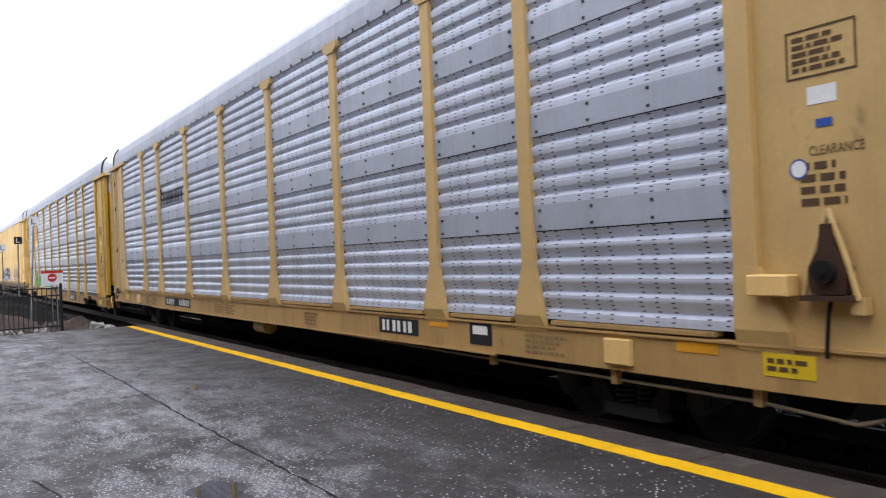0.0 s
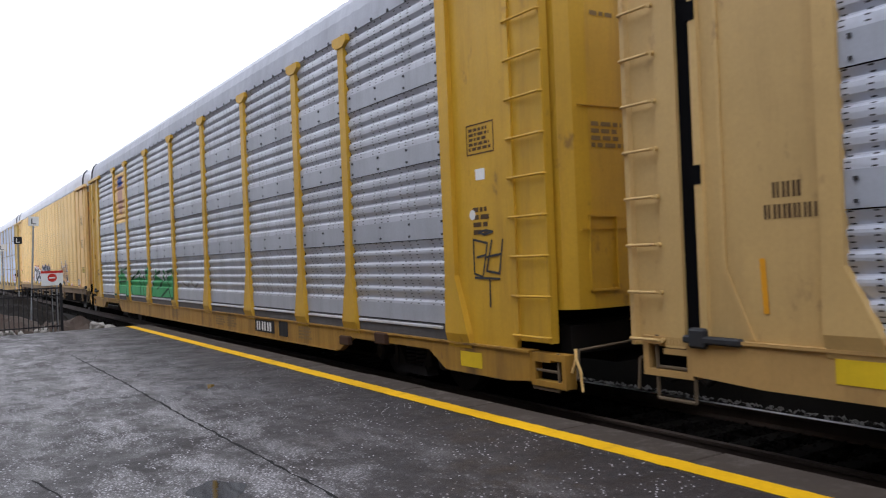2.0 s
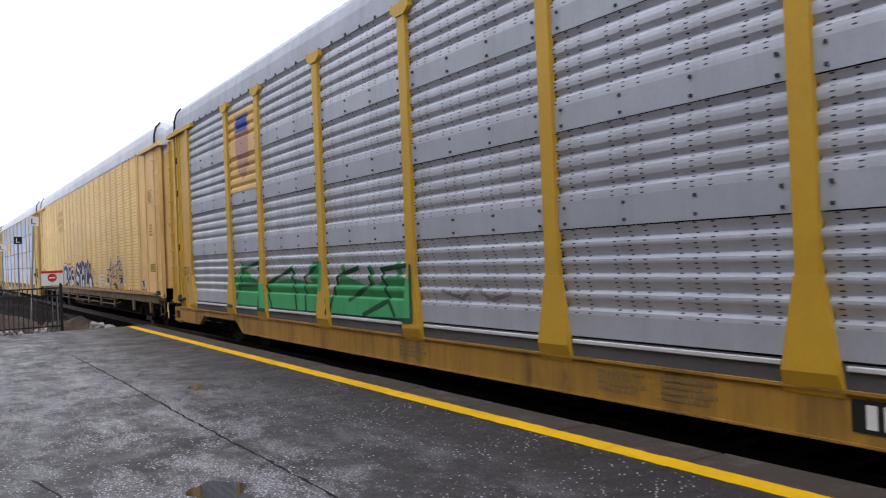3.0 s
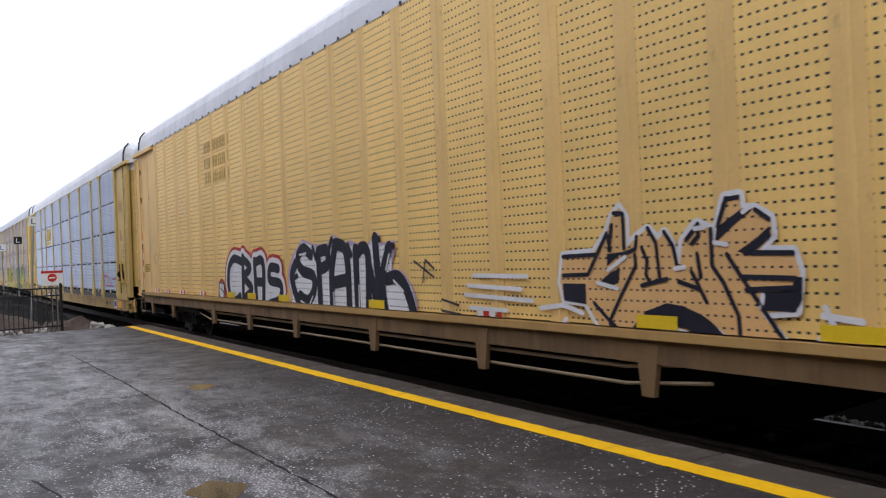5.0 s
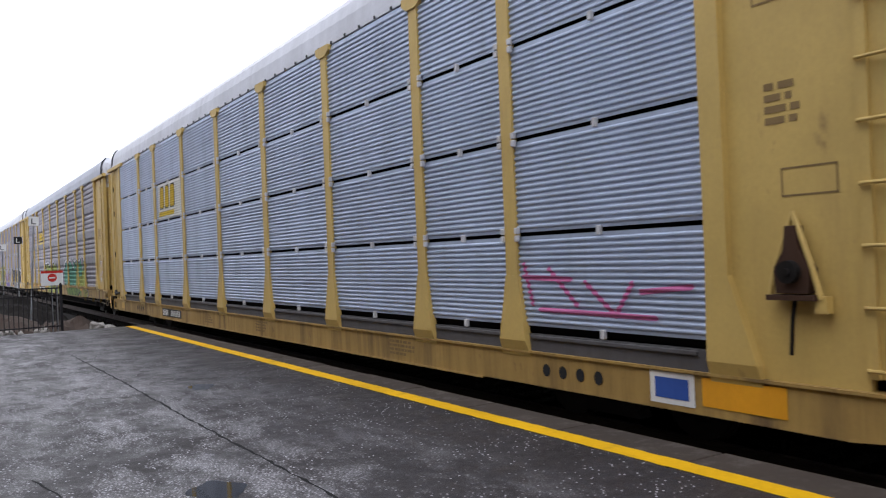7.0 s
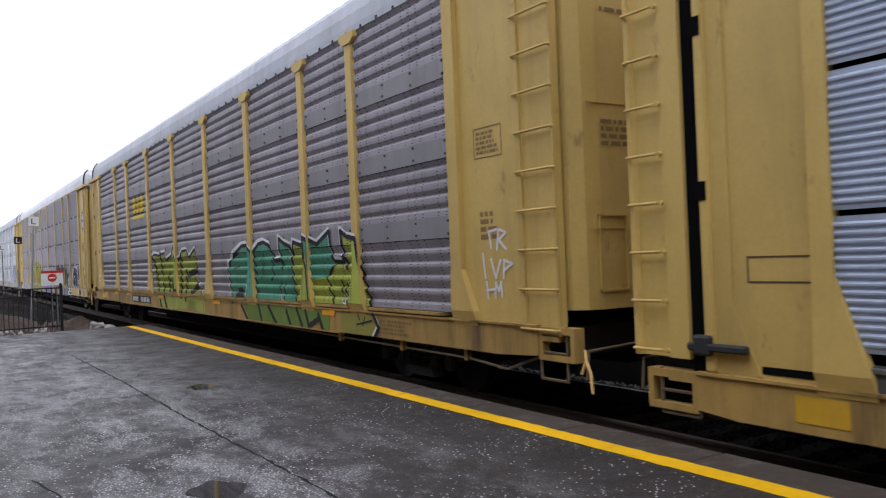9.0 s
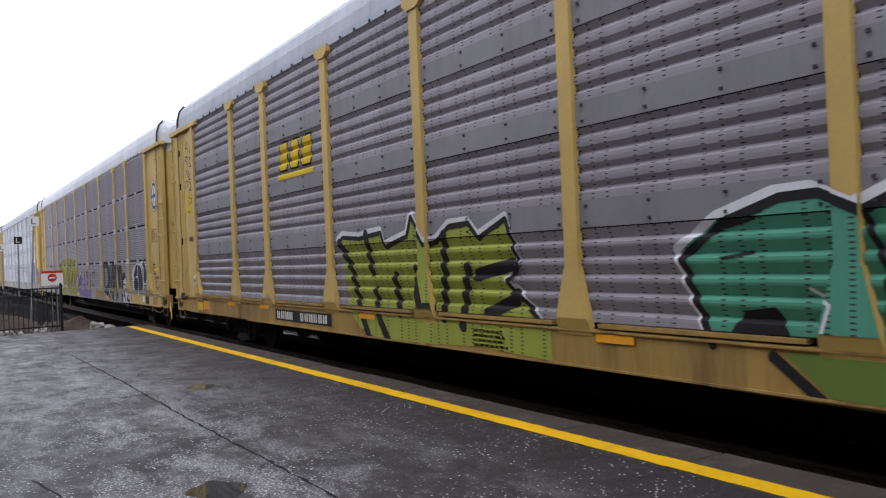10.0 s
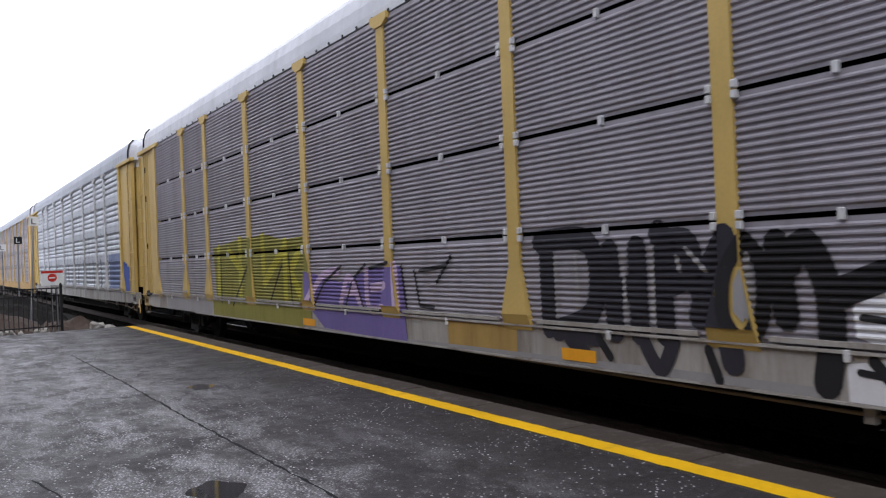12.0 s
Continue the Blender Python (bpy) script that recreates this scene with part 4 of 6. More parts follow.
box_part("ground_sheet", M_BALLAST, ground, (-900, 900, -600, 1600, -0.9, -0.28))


def stone(bm, x, y, z, r):
    m = pose(x, y, z, random.uniform(0, 360), random.uniform(0, 360), 0) @ Matrix.Diagonal((r, r * random.uniform(0.6, 1), r * random.uniform(0.5, 0.9), 1))
    bmesh.ops.create_icosphere(bm, subdivisions=1, radius=1.0, matrix=m)


def stones_mesh(n, x0, x1, y0, y1, z, r0, r1):
    """Loose stones from one lumpy pattern, scattered by hand-rolled arrays."""
    ico = bmesh.new()
    bmesh.ops.create_icosphere(ico, subdivisions=1, radius=1.0)
    base = np.array([v.co[:] for v in ico.verts])
    tri = np.array([[v.index for v in f.verts] for f in ico.faces])
    ico.free()
    verts, faces = [], []
    for i in range(n):
        p = np.array((random.uniform(x0, x1), random.uniform(y0, y1), z + random.uniform(-0.01, 0.015)))
        r = random.uniform(r0, r1)
        s = base * (r * np.random.uniform(0.6, 1.1, 3)) * (1 + np.random.uniform(-0.22, 0.22, (len(base), 1)))
        verts.append(s + p)
        faces.append(tri + i * len(base))
    me = bpy.data.meshes.new("ballast")
    me.from_pydata(np.concatenate(verts).tolist(), [], np.concatenate(faces).tolist())
    return me


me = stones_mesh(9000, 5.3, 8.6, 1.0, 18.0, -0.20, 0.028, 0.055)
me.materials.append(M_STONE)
tagged(new("ballast", me), "track ballast between platform and rails, darkened for the train's shade", "ballast", kind="stuff")

M_GRAVEL = paint("pale_gravel", (0.10, 0.094, 0.09), (0.06, 0.055, 0.05), 0.95, 0, 0.6, False)
me = stones_mesh(7000, 8.0, 8.95, 1.0, 24.0, -0.21, 0.022, 0.05)
me.materials.append(M_GRAVEL)
tagged(new("gravel", me), "pale grey gravel strewn beyond the far rail", "gravel", kind="stuff")

platform = new("platform")
tagged(platform, "wet dark asphalt station platform with salt stains", "platform", kind="structure")
box_part("asphalt", M_ASPHALT, platform, (-14, 4.6, -20, 24.1, -0.3, 0.2))
n = 0
y = -20.0
while y < 24.0:
    b = min(y + 1.52, 24.1)
    slab = box_part("edge_slab", M_CONCRETE, platform, (4.6, 5.26 + random.uniform(-0.012, 0.012), y, b - 0.012, -0.3, 0.2 + random.uniform(-0.004, 0.002)), "", 0.012)
    y = b
# worn yellow line: slightly ragged edges
bm = bmesh.new()
rows = []
for i in range(441):
    yy = -20 + 44.0 * i / 440
    rows.append([bm.verts.new((4.62 + random.uniform(-0.006, 0.006), yy, 0.205)), bm.verts.new((4.83 + random.uniform(-0.008, 0.006), yy, 0.205))])
for a, b in zip(rows, rows[1:]):
    bm.faces.new((a[0], a[1], b[1], b[0]))
part("yellow_line", bm, M_LINE, platform, "worn yellow safety line")


def crack(pts, w):
    bm = bmesh.new()
    rows = []
    for (x0, y0), (x1, y1) in zip(pts, pts[1:]):
        n = max(2, int(math.hypot(x1 - x0, y1 - y0) / 0.12))
        for i in range(n):
            t = i / n
            x, y = x0 + (x1 - x0) * t + random.uniform(-0.012, 0.012), y0 + (y1 - y0) * t
            h = w * random.uniform(0.35, 1.2)
            rows.append([bm.verts.new((x - h, y, 0.2025)), bm.verts.new((x + h, y, 0.2025))])
    for a, b in zip(rows, rows[1:]):
        bm.faces.new((a[0], a[1], b[1], b[0]))
    return bm


part("joint", crack([(2.36, 2.0), (2.35, 5.2), (2.32, 8.8), (2.34, 12.6), (2.30, 17.3)], 0.017), M_TAR, platform)
part("joint", crack([(0.30, 7.32), (0.48, 7.28), (0.66, 7.23)], 0.01), M_TAR, platform)
part("joint", crack([(0.66, 7.23), (0.78, 6.55), (0.9, 5.6)], 0.01), M_TAR, platform)


def puddle(cx, cy, rx, ry, wob, z=0.2035):
    bm = bmesh.new()
    n = 40
    bm.faces.new([bm.verts.new((cx + rx * math.cos(a) * (1 + wob * math.sin(3 * a + 1) + wob * 0.6 * math.sin(7 * a)),
                                cy + ry * math.sin(a) * (1 + wob * math.sin(2 * a) + wob * 0.5 * math.cos(5 * a)), z)) for a in (2 * math.pi * i / n for i in range(n))])
    return bm


for cx, cy, rx, ry in ((1.72, 5.92, 0.20, 0.30), (3.06, 11.08, 0.17, 0.25)):
    tagged(part("puddle", puddle(cx, cy, rx, ry, 0.16), M_WATER, None), "shallow rain puddle on the dark asphalt", "puddle", "puddles on the platform")

track = new("railway_track")
tagged(track, "rusty steel rails on dark wooden sleepers", "railway track", kind="structure")
for s in (-1, 1):
    c = TRACK + s * 0.755
    bm = bmesh.new()
    prism(bm, [(c - 0.07, -0.17), (c + 0.07, -0.17), (c + 0.07, -0.155), (c + 0.012, -0.13), (c + 0.012, -0.04), (c + 0.036, -0.03), (c + 0.036, -0.003), (c - 0.036, -0.003), (c - 0.036, -0.03), (c - 0.012, -0.04), (c - 0.012, -0.13), (c - 0.07, -0.155)], "y", -60, 400)
    part("rail", bm, M_RAIL, track)
    # near head takes the dull rail colour in place of the train's dark reflection
    box_part("rail_head", M_SHINE if s > 0 else M_RAIL, track, (c - 0.033, c + 0.033, -60, 400, -0.004, 0.0), "steel rail head")
bm = bmesh.new()
box(bm, -1.3, 1.3, -0.11, 0.11, -0.33, -0.172)
me = bpy.data.meshes.new("sleeper")
bm.to_mesh(me)
bm.free()
me.materials.append(M_WOOD)
for i in range(180):
    shared("sleeper", me, track, pose(TRACK + random.uniform(-0.03, 0.03), -10 + i * 0.55, 0))

# plain light blockers: an unseen wall behind the camera, an added bank beyond the track
station = tagged(new("wall_blocker_rear"), "unseen plain dark wall added behind the platform to block sky light", "wall", kind="structure")
box_part("wall", M_BRICK, station, (-5.7, -5.2, -40, 45, -0.3, 9.6))
# added bank keeps sky light from reaching under the wagons
bank = tagged(new("wall_blocker_bank"), "low dark bank added beyond the railway track to block sky light", "bank", kind="structure")
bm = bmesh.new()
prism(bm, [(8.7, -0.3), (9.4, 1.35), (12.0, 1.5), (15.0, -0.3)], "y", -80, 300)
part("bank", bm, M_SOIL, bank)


# ---- things at the platform's end ----
def fence():
    f = tagged(new("fence"), "black iron railing at the end of the platform", "fence")
    y = 24.35
    for x in (3.06, 0.9, -1.3, -3.5):
        bm = bmesh.new()
        box(bm, x - 0.035, x + 0.035, y - 0.035, y + 0.035, -0.28, 1.44, 0.005)
        bmesh.ops.create_cone(bm, cap_ends=True, segments=8, radius1=0.045, radius2=0.01, depth=0.06, matrix=pose(x, y, 1.47))
        part("post", bm, M_IRON, f)
    for z in (0.33, 1.16, 1.36):
        box_part("rail", M_IRON, f, (-3.5, 3.03, y - 0.018, y + 0.018, z - 0.018, z + 0.018))
    bm = bmesh.new()
    box(bm, -0.011, 0.011, -0.011, 0.011, 0.25, 1.36)
    me = bpy.data.meshes.new("baluster")
    bm.to_mesh(me)
    bm.free()
    me.materials.append(M_IRON)
    for i in range(55):
        shared("baluster", me, f, pose(2.94 - i * 0.115, y, 0))


def no_entry():
    y = 24.62
    s = tagged(new("no_entry_sign"), "white sign with a red no-entry disc and red top band", "sign")
    x0, x1 = 0.1065 * y, 0.1285 * y
    box_part("board", M_WHITE, s, (x0, x1, y - 0.006, y + 0.006, 1.43, 1.80))
    box_part("top_band", M_RED, s, (x0, x1, y - 0.010, y - 0.007, 1.765, 1.83), "red band")
    bm = bmesh.new()
    c = (x0 + x1) / 2
    rod(bm, (c, y - 0.011, 1.64), (c, y - 0.007, 1.64), 0.115, 24)
    part("disc", bm, M_RED, s, "red disc")
    box_part("bar", M_WHITE, s, (c - 0.075, c + 0.075, y - 0.015, y - 0.0115, 1.62, 1.66))
    for dx in (-0.02, 0.11):
        rod_part("post", M_GALV, s, [(c + dx, y + 0.03, -0.28), (c + dx, y + 0.03, 1.78)], 0.022)


def letter_sign(x, y, z, w, board, ink, lean, label):
    s = tagged(new("letter_sign"), label, "sign", "letter signs by the track")
    s.matrix_basis = pose(x, y, z, 0, lean, 0)
    box_part("board", board, s, (-w / 2, w / 2, -0.008, 0.008, -w / 2, w / 2))
    cu = letters("L", w * 0.22, -w * 0.22, -w * 0.3, w * 0.3)
    for v in cu.verts:
        v.co = (-v.co.y, -0.011, v.co.z)
    part("letter", cu, ink, s)
    rod_part("pole", M_GALV, s, [(0, 0.03, w * 0.4), (0, 0.03, -z - 0.32)], 0.028)


fence()
no_entry()
letter_sign(3.03, 30.0, 3.48, 0.31, M_WHITE, M_BLACK, 3.0, "white square sign with a black letter on a leaning pole")
letter_sign(3.23, 38.0, 3.13, 0.30, M_BLACK, M_WHITE, 0.5, "black square sign with a white letter on a grey pole")
letter_sign(3.20, 46.0, 3.05, 0.34, M_WHITE, M_BLACK, 0.0, "white square sign on a grey pole farther along the track")


def mound(cx, cy, rx, ry, h, z0, seed):
    bm = bmesh.new()
    g = 26
    vs = []
    for i in range(g + 1):
        for j in range(g + 1):
            u, w = i / g * 2 - 1, j / g * 2 - 1
            d = max(0.0, 1 - u * u) * max(0.0, 1 - w * w)
            vs.append(bm.verts.new((cx + u * rx, cy + w * ry, z0 + h * d ** 0.6 * (0.75 + 0.5 * noise.noise((u * 2.5 + seed, w * 2.5, 0))) + 0.16 * noise.noise((u * 7, w * 7 + seed, 1)) * (d > 0.02))))
    for i in range(g):
        for j in range(g):
            a = i * (g + 1) + j
            bm.faces.new((vs[a], vs[a + g + 1], vs[a + g + 2], vs[a + 1]))
    return bm


tagged(part("earth_mound", mound(3.45, 26.6, 1.5, 2.4, 0.72, -0.32, 3.0), M_EARTH, None, ""), "low mound of brown earth past the platform's end", "earth mound")
tagged(part("earth_mound", mound(0.2, 28.5, 3.0, 3.2, 1.35, -0.32, 9.0), M_EARTH, None, ""), "wide mound of brown earth behind the black railing", "earth mound")
tagged(part("earth_mound", mound(-0.4, 25.6, 3.4, 1.4, 0.75, -0.32, 14.0), M_EARTH, None, ""), "strip of brown earth along the foot of the railing", "earth mound")
tagged(part("earth_mound", mound(2.2, 36.5, 2.6, 5.2, 1.2, -0.32, 5.0), M_BALLAST, None, ""), "long dark bank of stones beside the track", "earth mound")


def rubble(x, y, z, r):
    bm = bmesh.new()
    stone(bm, 0, 0, 0, r)
    for v in bm.verts:
        v.co *= random.uniform(0.75, 1.2)
    ob = part("rubble_stone", bm, M_PALESTONE, None)
    ob.location = (x, y, z)
    tagged(ob, "pale broken stone lying past the platform's end", "stone", "pale stones by the track")


for i in range(70):
    t = random.random()
    top = 0.36 * (1 - t)
    rubble(3.85 + 0.95 * t, 25.0 + random.uniform(-0.25, 0.45), random.uniform(-0.2, top), random.uniform(0.09, 0.16))
for i in range(46):
    rubble(random.uniform(0.9, 2.9), random.uniform(24.55, 25.1), random.uniform(-0.2, 0.22), random.uniform(0.08, 0.15))

# overhead wires far off beyond the track
wires = tagged(new("power_line"), "thin grey power line far off on wooden poles", "power line")
for x, y in ((-60, 260), (120, 240)):
    rod_part("pole", M_WOOD, wires, [(x, y, -0.3), (x, y, 31.0)], 0.22)
for z in (26.0, 30.0):
    rod_part("wire", M_GALV, wires, [(-60, 260, z), (30, 250, z - 0.8), (120, 240, z)], 0.05, 5)

# ---- the train ----
CARS = [
    autorack(0, "A", P_SILVER, Y_TAN, S_TAN, M_ROOF, "silver ribbed autorack wagon with tan yellow posts", white_from=4.55),
    autorack(1, "A", P_PALE, Y_BRIGHT, S_BRIGHT, M_ROOF, "silver ribbed autorack wagon with bright yellow posts and green graffiti", True, 4.55),
    autorack(2, "C", P_CREAM, Y_CREAM, BROWN, M_ROOF_PALE, "cream yellow perforated autorack wagon with black and white graffiti"),
    autorack(3, "B", P_BLUE, Y_OCHRE, S_OCHRE, M_ROOF_PALE, "blue-grey ribbed autorack wagon with ochre posts", True),
    autorack(4, "A", P_GREY, Y_OCHRE, S_OCHRE, M_ROOF, "dull weathered grey autorack wagon with big green graffiti", white_from=4.75),
    autorack(5, "B", P_DUSK, Y_OCHRE, S_PALE, M_ROOF_PALE, "dull grey ribbed autorack wagon with a row of dark graffiti", m_corner=S_OCHRE),
    autorack(6, "A", P_PALE, Y_OCHRE, S_PALE, M_ROOF, "light silver autorack wagon with blue paint at its front foot", m_post=Y_PALE),
    autorack(7, "A", P_GREY, Y_TAN, S_TAN, M_ROOF, "grey autorack wagon with tan yellow ends"),
    autorack(8, "A", P_SILVER, Y_TAN, S_TAN, M_ROOF, "silver autorack wagon far down the train"),
]

# ---- paint on the wagons ----
spray(2, "graffiti", G_LILAC, polys=[[(1.65,1.7),(1.41,1.96),(0.97,2.21),(0.52,2.11),(0.22,2.1),(-0.07,2.11),(-0.23,2.22),(-0.38,2.22),(-0.69,2.07),(-0.83,2.13),(-1.08,2.08),(-1.44,2.04),(-1.61,2.12),(-1.69,2.19),(-1.82,2.19),(-1.88,2.04),(-2.26,2.08),(-2.29,1.95),(-2.19,1.79),(-2.17,1.69),(-2.46,1.65),(-2.7,1.47),(-2.83,1.26),(-2.82,0.93),(-2.29,0.91),(-0.89,0.96),(1.62,1.0),(1.54,1.26),(1.7,1.41)]], lift=0.024)
spray(2, "graffiti", G_SNOW, polys=[[(1.57,1.67),(1.34,1.93),(0.98,2.17),(0.52,2.07),(0.22,2.05),(-0.07,2.07),(-0.23,2.17),(-0.38,2.18),(-0.69,2.03),(-1.08,2.04),(-1.43,2.0),(-1.69,2.15),(-1.82,2.15),(-1.85,2.0),(-2.24,2.05),(-2.17,1.79),(-2.14,1.66),(-2.46,1.62),(-2.7,1.43),(-2.8,1.2),(-2.79,0.95),(-2.29,0.93),(-0.89,0.98),(1.56,1.03),(1.47,1.26),(1.61,1.41)]], lift=0.027)
spray(2, "graffiti", G_NAVY, strokes=[[(0.62,1.93),(0.93,2.04),(1.19,1.88),(1.01,1.67),(0.55,1.58),(0.52,1.35),(0.8,1.16),(1.13,1.24)],[(1.3,1.79),(1.48,1.51),(1.05,0.97),(0.59,0.97)],[(0.31,1.97),(0.28,1.01)],[(0.31,1.97),(-0.02,1.99),(-0.05,1.77),(0.28,1.69)],[(-0.37,2.08),(-0.19,1.63),(-0.19,0.96)],[(-0.37,2.08),(-0.75,1.93),(-0.8,1.03)],[(-0.22,1.47),(-0.79,1.53)],[(-1.07,1.97),(-1.08,1.02)]], width=0.2, lift=0.03, smooth=True)
spray(2, "graffiti", G_NAVY, strokes=[[(-1.07,1.87),(-1.29,2.0),(-1.48,1.86),(-1.44,1.07)],[(-1.48,1.76),(-1.77,1.05)],[(-1.71,2.12),(-1.8,1.27)],[(-2.13,1.98),(-1.89,1.54),(-1.97,1.02)],[(-2.04,1.54),(-2.37,1.56),(-2.61,1.35),(-2.78,0.99)]], width=0.19, lift=0.034, smooth=True)
spray(2, "graffiti", G_NAVY, strokes=[[(1.48,1.51),(1.24,1.58)],[(0.52,2.05),(0.4,1.86)],[(-0.03,1.85),(-0.23,2.16),(-0.4,2.05)],[(-0.82,2.05),(-0.91,1.9)],[(-0.9,1.04),(-1.11,0.99)],[(-1.66,2.13),(-1.84,2.1)],[(-2.04,1.97),(-2.25,2.0)],[(0.12,1.02),(0.46,0.96)],[(-1.87,1.01),(-2.11,0.98)]], width=0.1, lift=0.033)
spray(2, "graffiti", G_WHITE, strokes=[[(1.09,1.94),(0.8,1.96)],[(1.09,1.15),(0.76,1.07),(0.57,1.24)],[(-0.42,1.68),(-0.6,1.73)],[(-1.22,1.77),(-1.37,1.81)],[(-2.13,1.88),(-2.02,1.67)],[(-2.23,1.52),(-2.49,1.38)],[(-0.25,1.31),(-0.26,1.05)],[(-1.16,1.44),(-1.15,1.1)]], width=0.035, lift=0.039)
spray(2, "graffiti", G_RED, strokes=[[(4.19,1.87),(4.68,1.93),(5.02,1.69),(5.02,1.23),(4.67,1.06),(4.32,1.16)],[(4.08,1.96),(4.12,1.14)],[(4.08,1.92),(3.66,1.74),(4.03,1.55),(3.6,1.33),(4.07,1.12)],[(3.39,1.87),(3.35,1.11)],[(3.39,1.83),(2.92,1.84),(2.95,1.11)],[(3.32,1.46),(2.95,1.46)],[(2.14,1.71),(2.53,1.73),(2.58,1.5),(2.04,1.43),(2.08,1.16),(2.62,1.05)],[(5.56,1.24),(5.56,1.27)]], width=0.5, lift=0.022, smooth=True)
spray(2, "graffiti", G_WHITE, strokes=[[(4.19,1.87),(4.68,1.93),(5.02,1.69),(5.02,1.23),(4.67,1.06),(4.32,1.16)],[(4.08,1.96),(4.12,1.14)],[(4.08,1.92),(3.66,1.74),(4.03,1.55),(3.6,1.33),(4.07,1.12)],[(3.39,1.87),(3.35,1.11)],[(3.39,1.83),(2.92,1.84),(2.95,1.11)],[(3.32,1.46),(2.95,1.46)],[(2.14,1.71),(2.53,1.73),(2.58,1.5),(2.04,1.43),(2.08,1.16),(2.62,1.05)],[(5.56,1.24),(5.56,1.27)]], width=0.37, lift=0.027, smooth=True)
spray(2, "graffiti", G_SNOW, polys=[[(4.96,1.86),(3.93,1.88),(2.51,1.75),(2.06,1.44),(2.12,1.1),(4.84,1.11)]], lift=0.0255)
spray(2, "graffiti", G_NAVY, strokes=[[(4.19,1.87),(4.68,1.93),(5.02,1.69),(5.02,1.23),(4.67,1.06),(4.32,1.16)],[(4.08,1.96),(4.12,1.14)],[(4.08,1.92),(3.66,1.74),(4.03,1.55),(3.6,1.33),(4.07,1.12)],[(3.39,1.87),(3.35,1.11)],[(3.39,1.83),(2.92,1.84),(2.95,1.11)],[(3.32,1.46),(2.95,1.46)],[(2.14,1.71),(2.53,1.73),(2.58,1.5),(2.04,1.43),(2.08,1.16),(2.62,1.05)]], width=0.18, lift=0.032, smooth=True)
spray(2, "graffiti", G_DARK, strokes=[[(5.69,1.44),(5.35,1.4),(5.45,1.09),(5.78,1.13),(5.69,1.44)],[(5.64,1.31),(5.4,1.22)]], width=0.03, lift=0.033)
spray(2, "graffiti", G_WHITE, strokes=[[(4.88,1.74),(4.86,1.32)],[(3.26,1.68),(2.97,1.7)],[(2.45,1.63),(2.21,1.61)]], width=0.03, lift=0.036)
spray(2, "graffiti", G_WHITE, strokes=[[(-4.15,1.59),(-5.17,1.58)],[(-4.02,1.47),(-5.06,1.44)],[(-3.96,1.36),(-5.25,1.32)],[(-4.06,1.21),(-4.79,1.2)],[(-5.38,1.25),(-5.75,1.29),(-6.03,1.22)],[(-5.42,1.07),(-5.59,1.0),(-5.78,1.15)],[(-8.58,1.3),(-8.87,1.27)],[(-8.55,1.13),(-8.9,1.14)],[(-8.6,1.36),(-8.7,1.14)]], width=0.05, lift=0.025)
spray(2, "graffiti", G_DARK, strokes=[[(-2.78,1.78),(-3.26,1.57)],[(-2.98,1.5),(-3.07,1.79),(-3.27,1.68)],[(-3.44,1.29),(-3.82,1.23)],[(-3.43,1.15),(-3.85,1.12)],[(-3.42,1.01),(-3.84,1.0)]], width=0.03, lift=0.025)
spray(1, "graffiti", G_LEAF, polys=[[(8.94,1.55),(8.35,1.72),(7.34,1.41),(5.72,1.53),(4.56,1.44),(4.54,0.97),(7.05,0.95),(8.79,0.99)],[(4.21,1.20),(3.60,1.61),(2.70,1.39),(2.11,1.58),(1.41,1.54),(1.41,1.00),(2.82,0.96),(4.08,0.96)],[(4.84,1.80),(4.32,1.82),(4.35,1.32),(4.77,1.37)]], lift=0.004)
spray(1, "graffiti", G_LEAF, strokes=[[(8.45,1.81),(8.35,0.95)],[(7.38,1.83),(7.34,1.41)],[(5.69,1.71),(5.61,0.99)],[(4.85,1.71),(4.70,0.97)],[(3.59,1.70),(3.57,0.98)],[(2.67,1.67),(2.68,1.01)],[(1.85,1.71),(1.81,1.01)]], width=0.14, lift=0.0055)
spray(1, "graffiti", G_BOTTLE, strokes=[[(8.77,1.11),(8.35,1.72),(7.43,1.83),(7.30,0.97)],[(8.62,1.38),(7.34,1.41)],[(6.71,0.96),(6.99,1.42),(5.69,1.71),(5.52,1.02)],[(5.11,0.98),(5.12,1.56),(4.44,1.82)],[(4.16,0.98),(3.79,1.58),(3.07,1.70)],[(3.40,1.21),(2.70,1.45),(2.73,1.69)],[(2.95,1.00),(2.15,1.24),(2.35,1.67),(1.56,1.73)],[(1.99,1.03),(2.15,1.24)],[(1.45,1.71),(1.41,0.99),(2.75,0.95)],[(9.20,0.95),(7.05,0.93),(4.55,0.92)]], width=0.07, lift=0.007)
spray(1, "graffiti", G_GREY, strokes=[[(0.73,1.4),(0.3,1.3),(0.0,1.46),(-0.31,1.3),(-0.69,1.39)]], width=0.05, lift=0.006)
spray(3, "graffiti", G_PINK, strokes=[[(-9.26,1.71),(-9.39,1.28)],[(-9.25,1.57),(-10.0,1.55)],[(-9.67,1.66),(-10.09,1.29)],[(-10.22,1.52),(-10.62,1.21),(-10.85,1.52)],[(-10.95,1.44),(-11.53,1.49)],[(-9.51,1.23),(-11.12,1.21)]], width=0.05, lift=0.005)
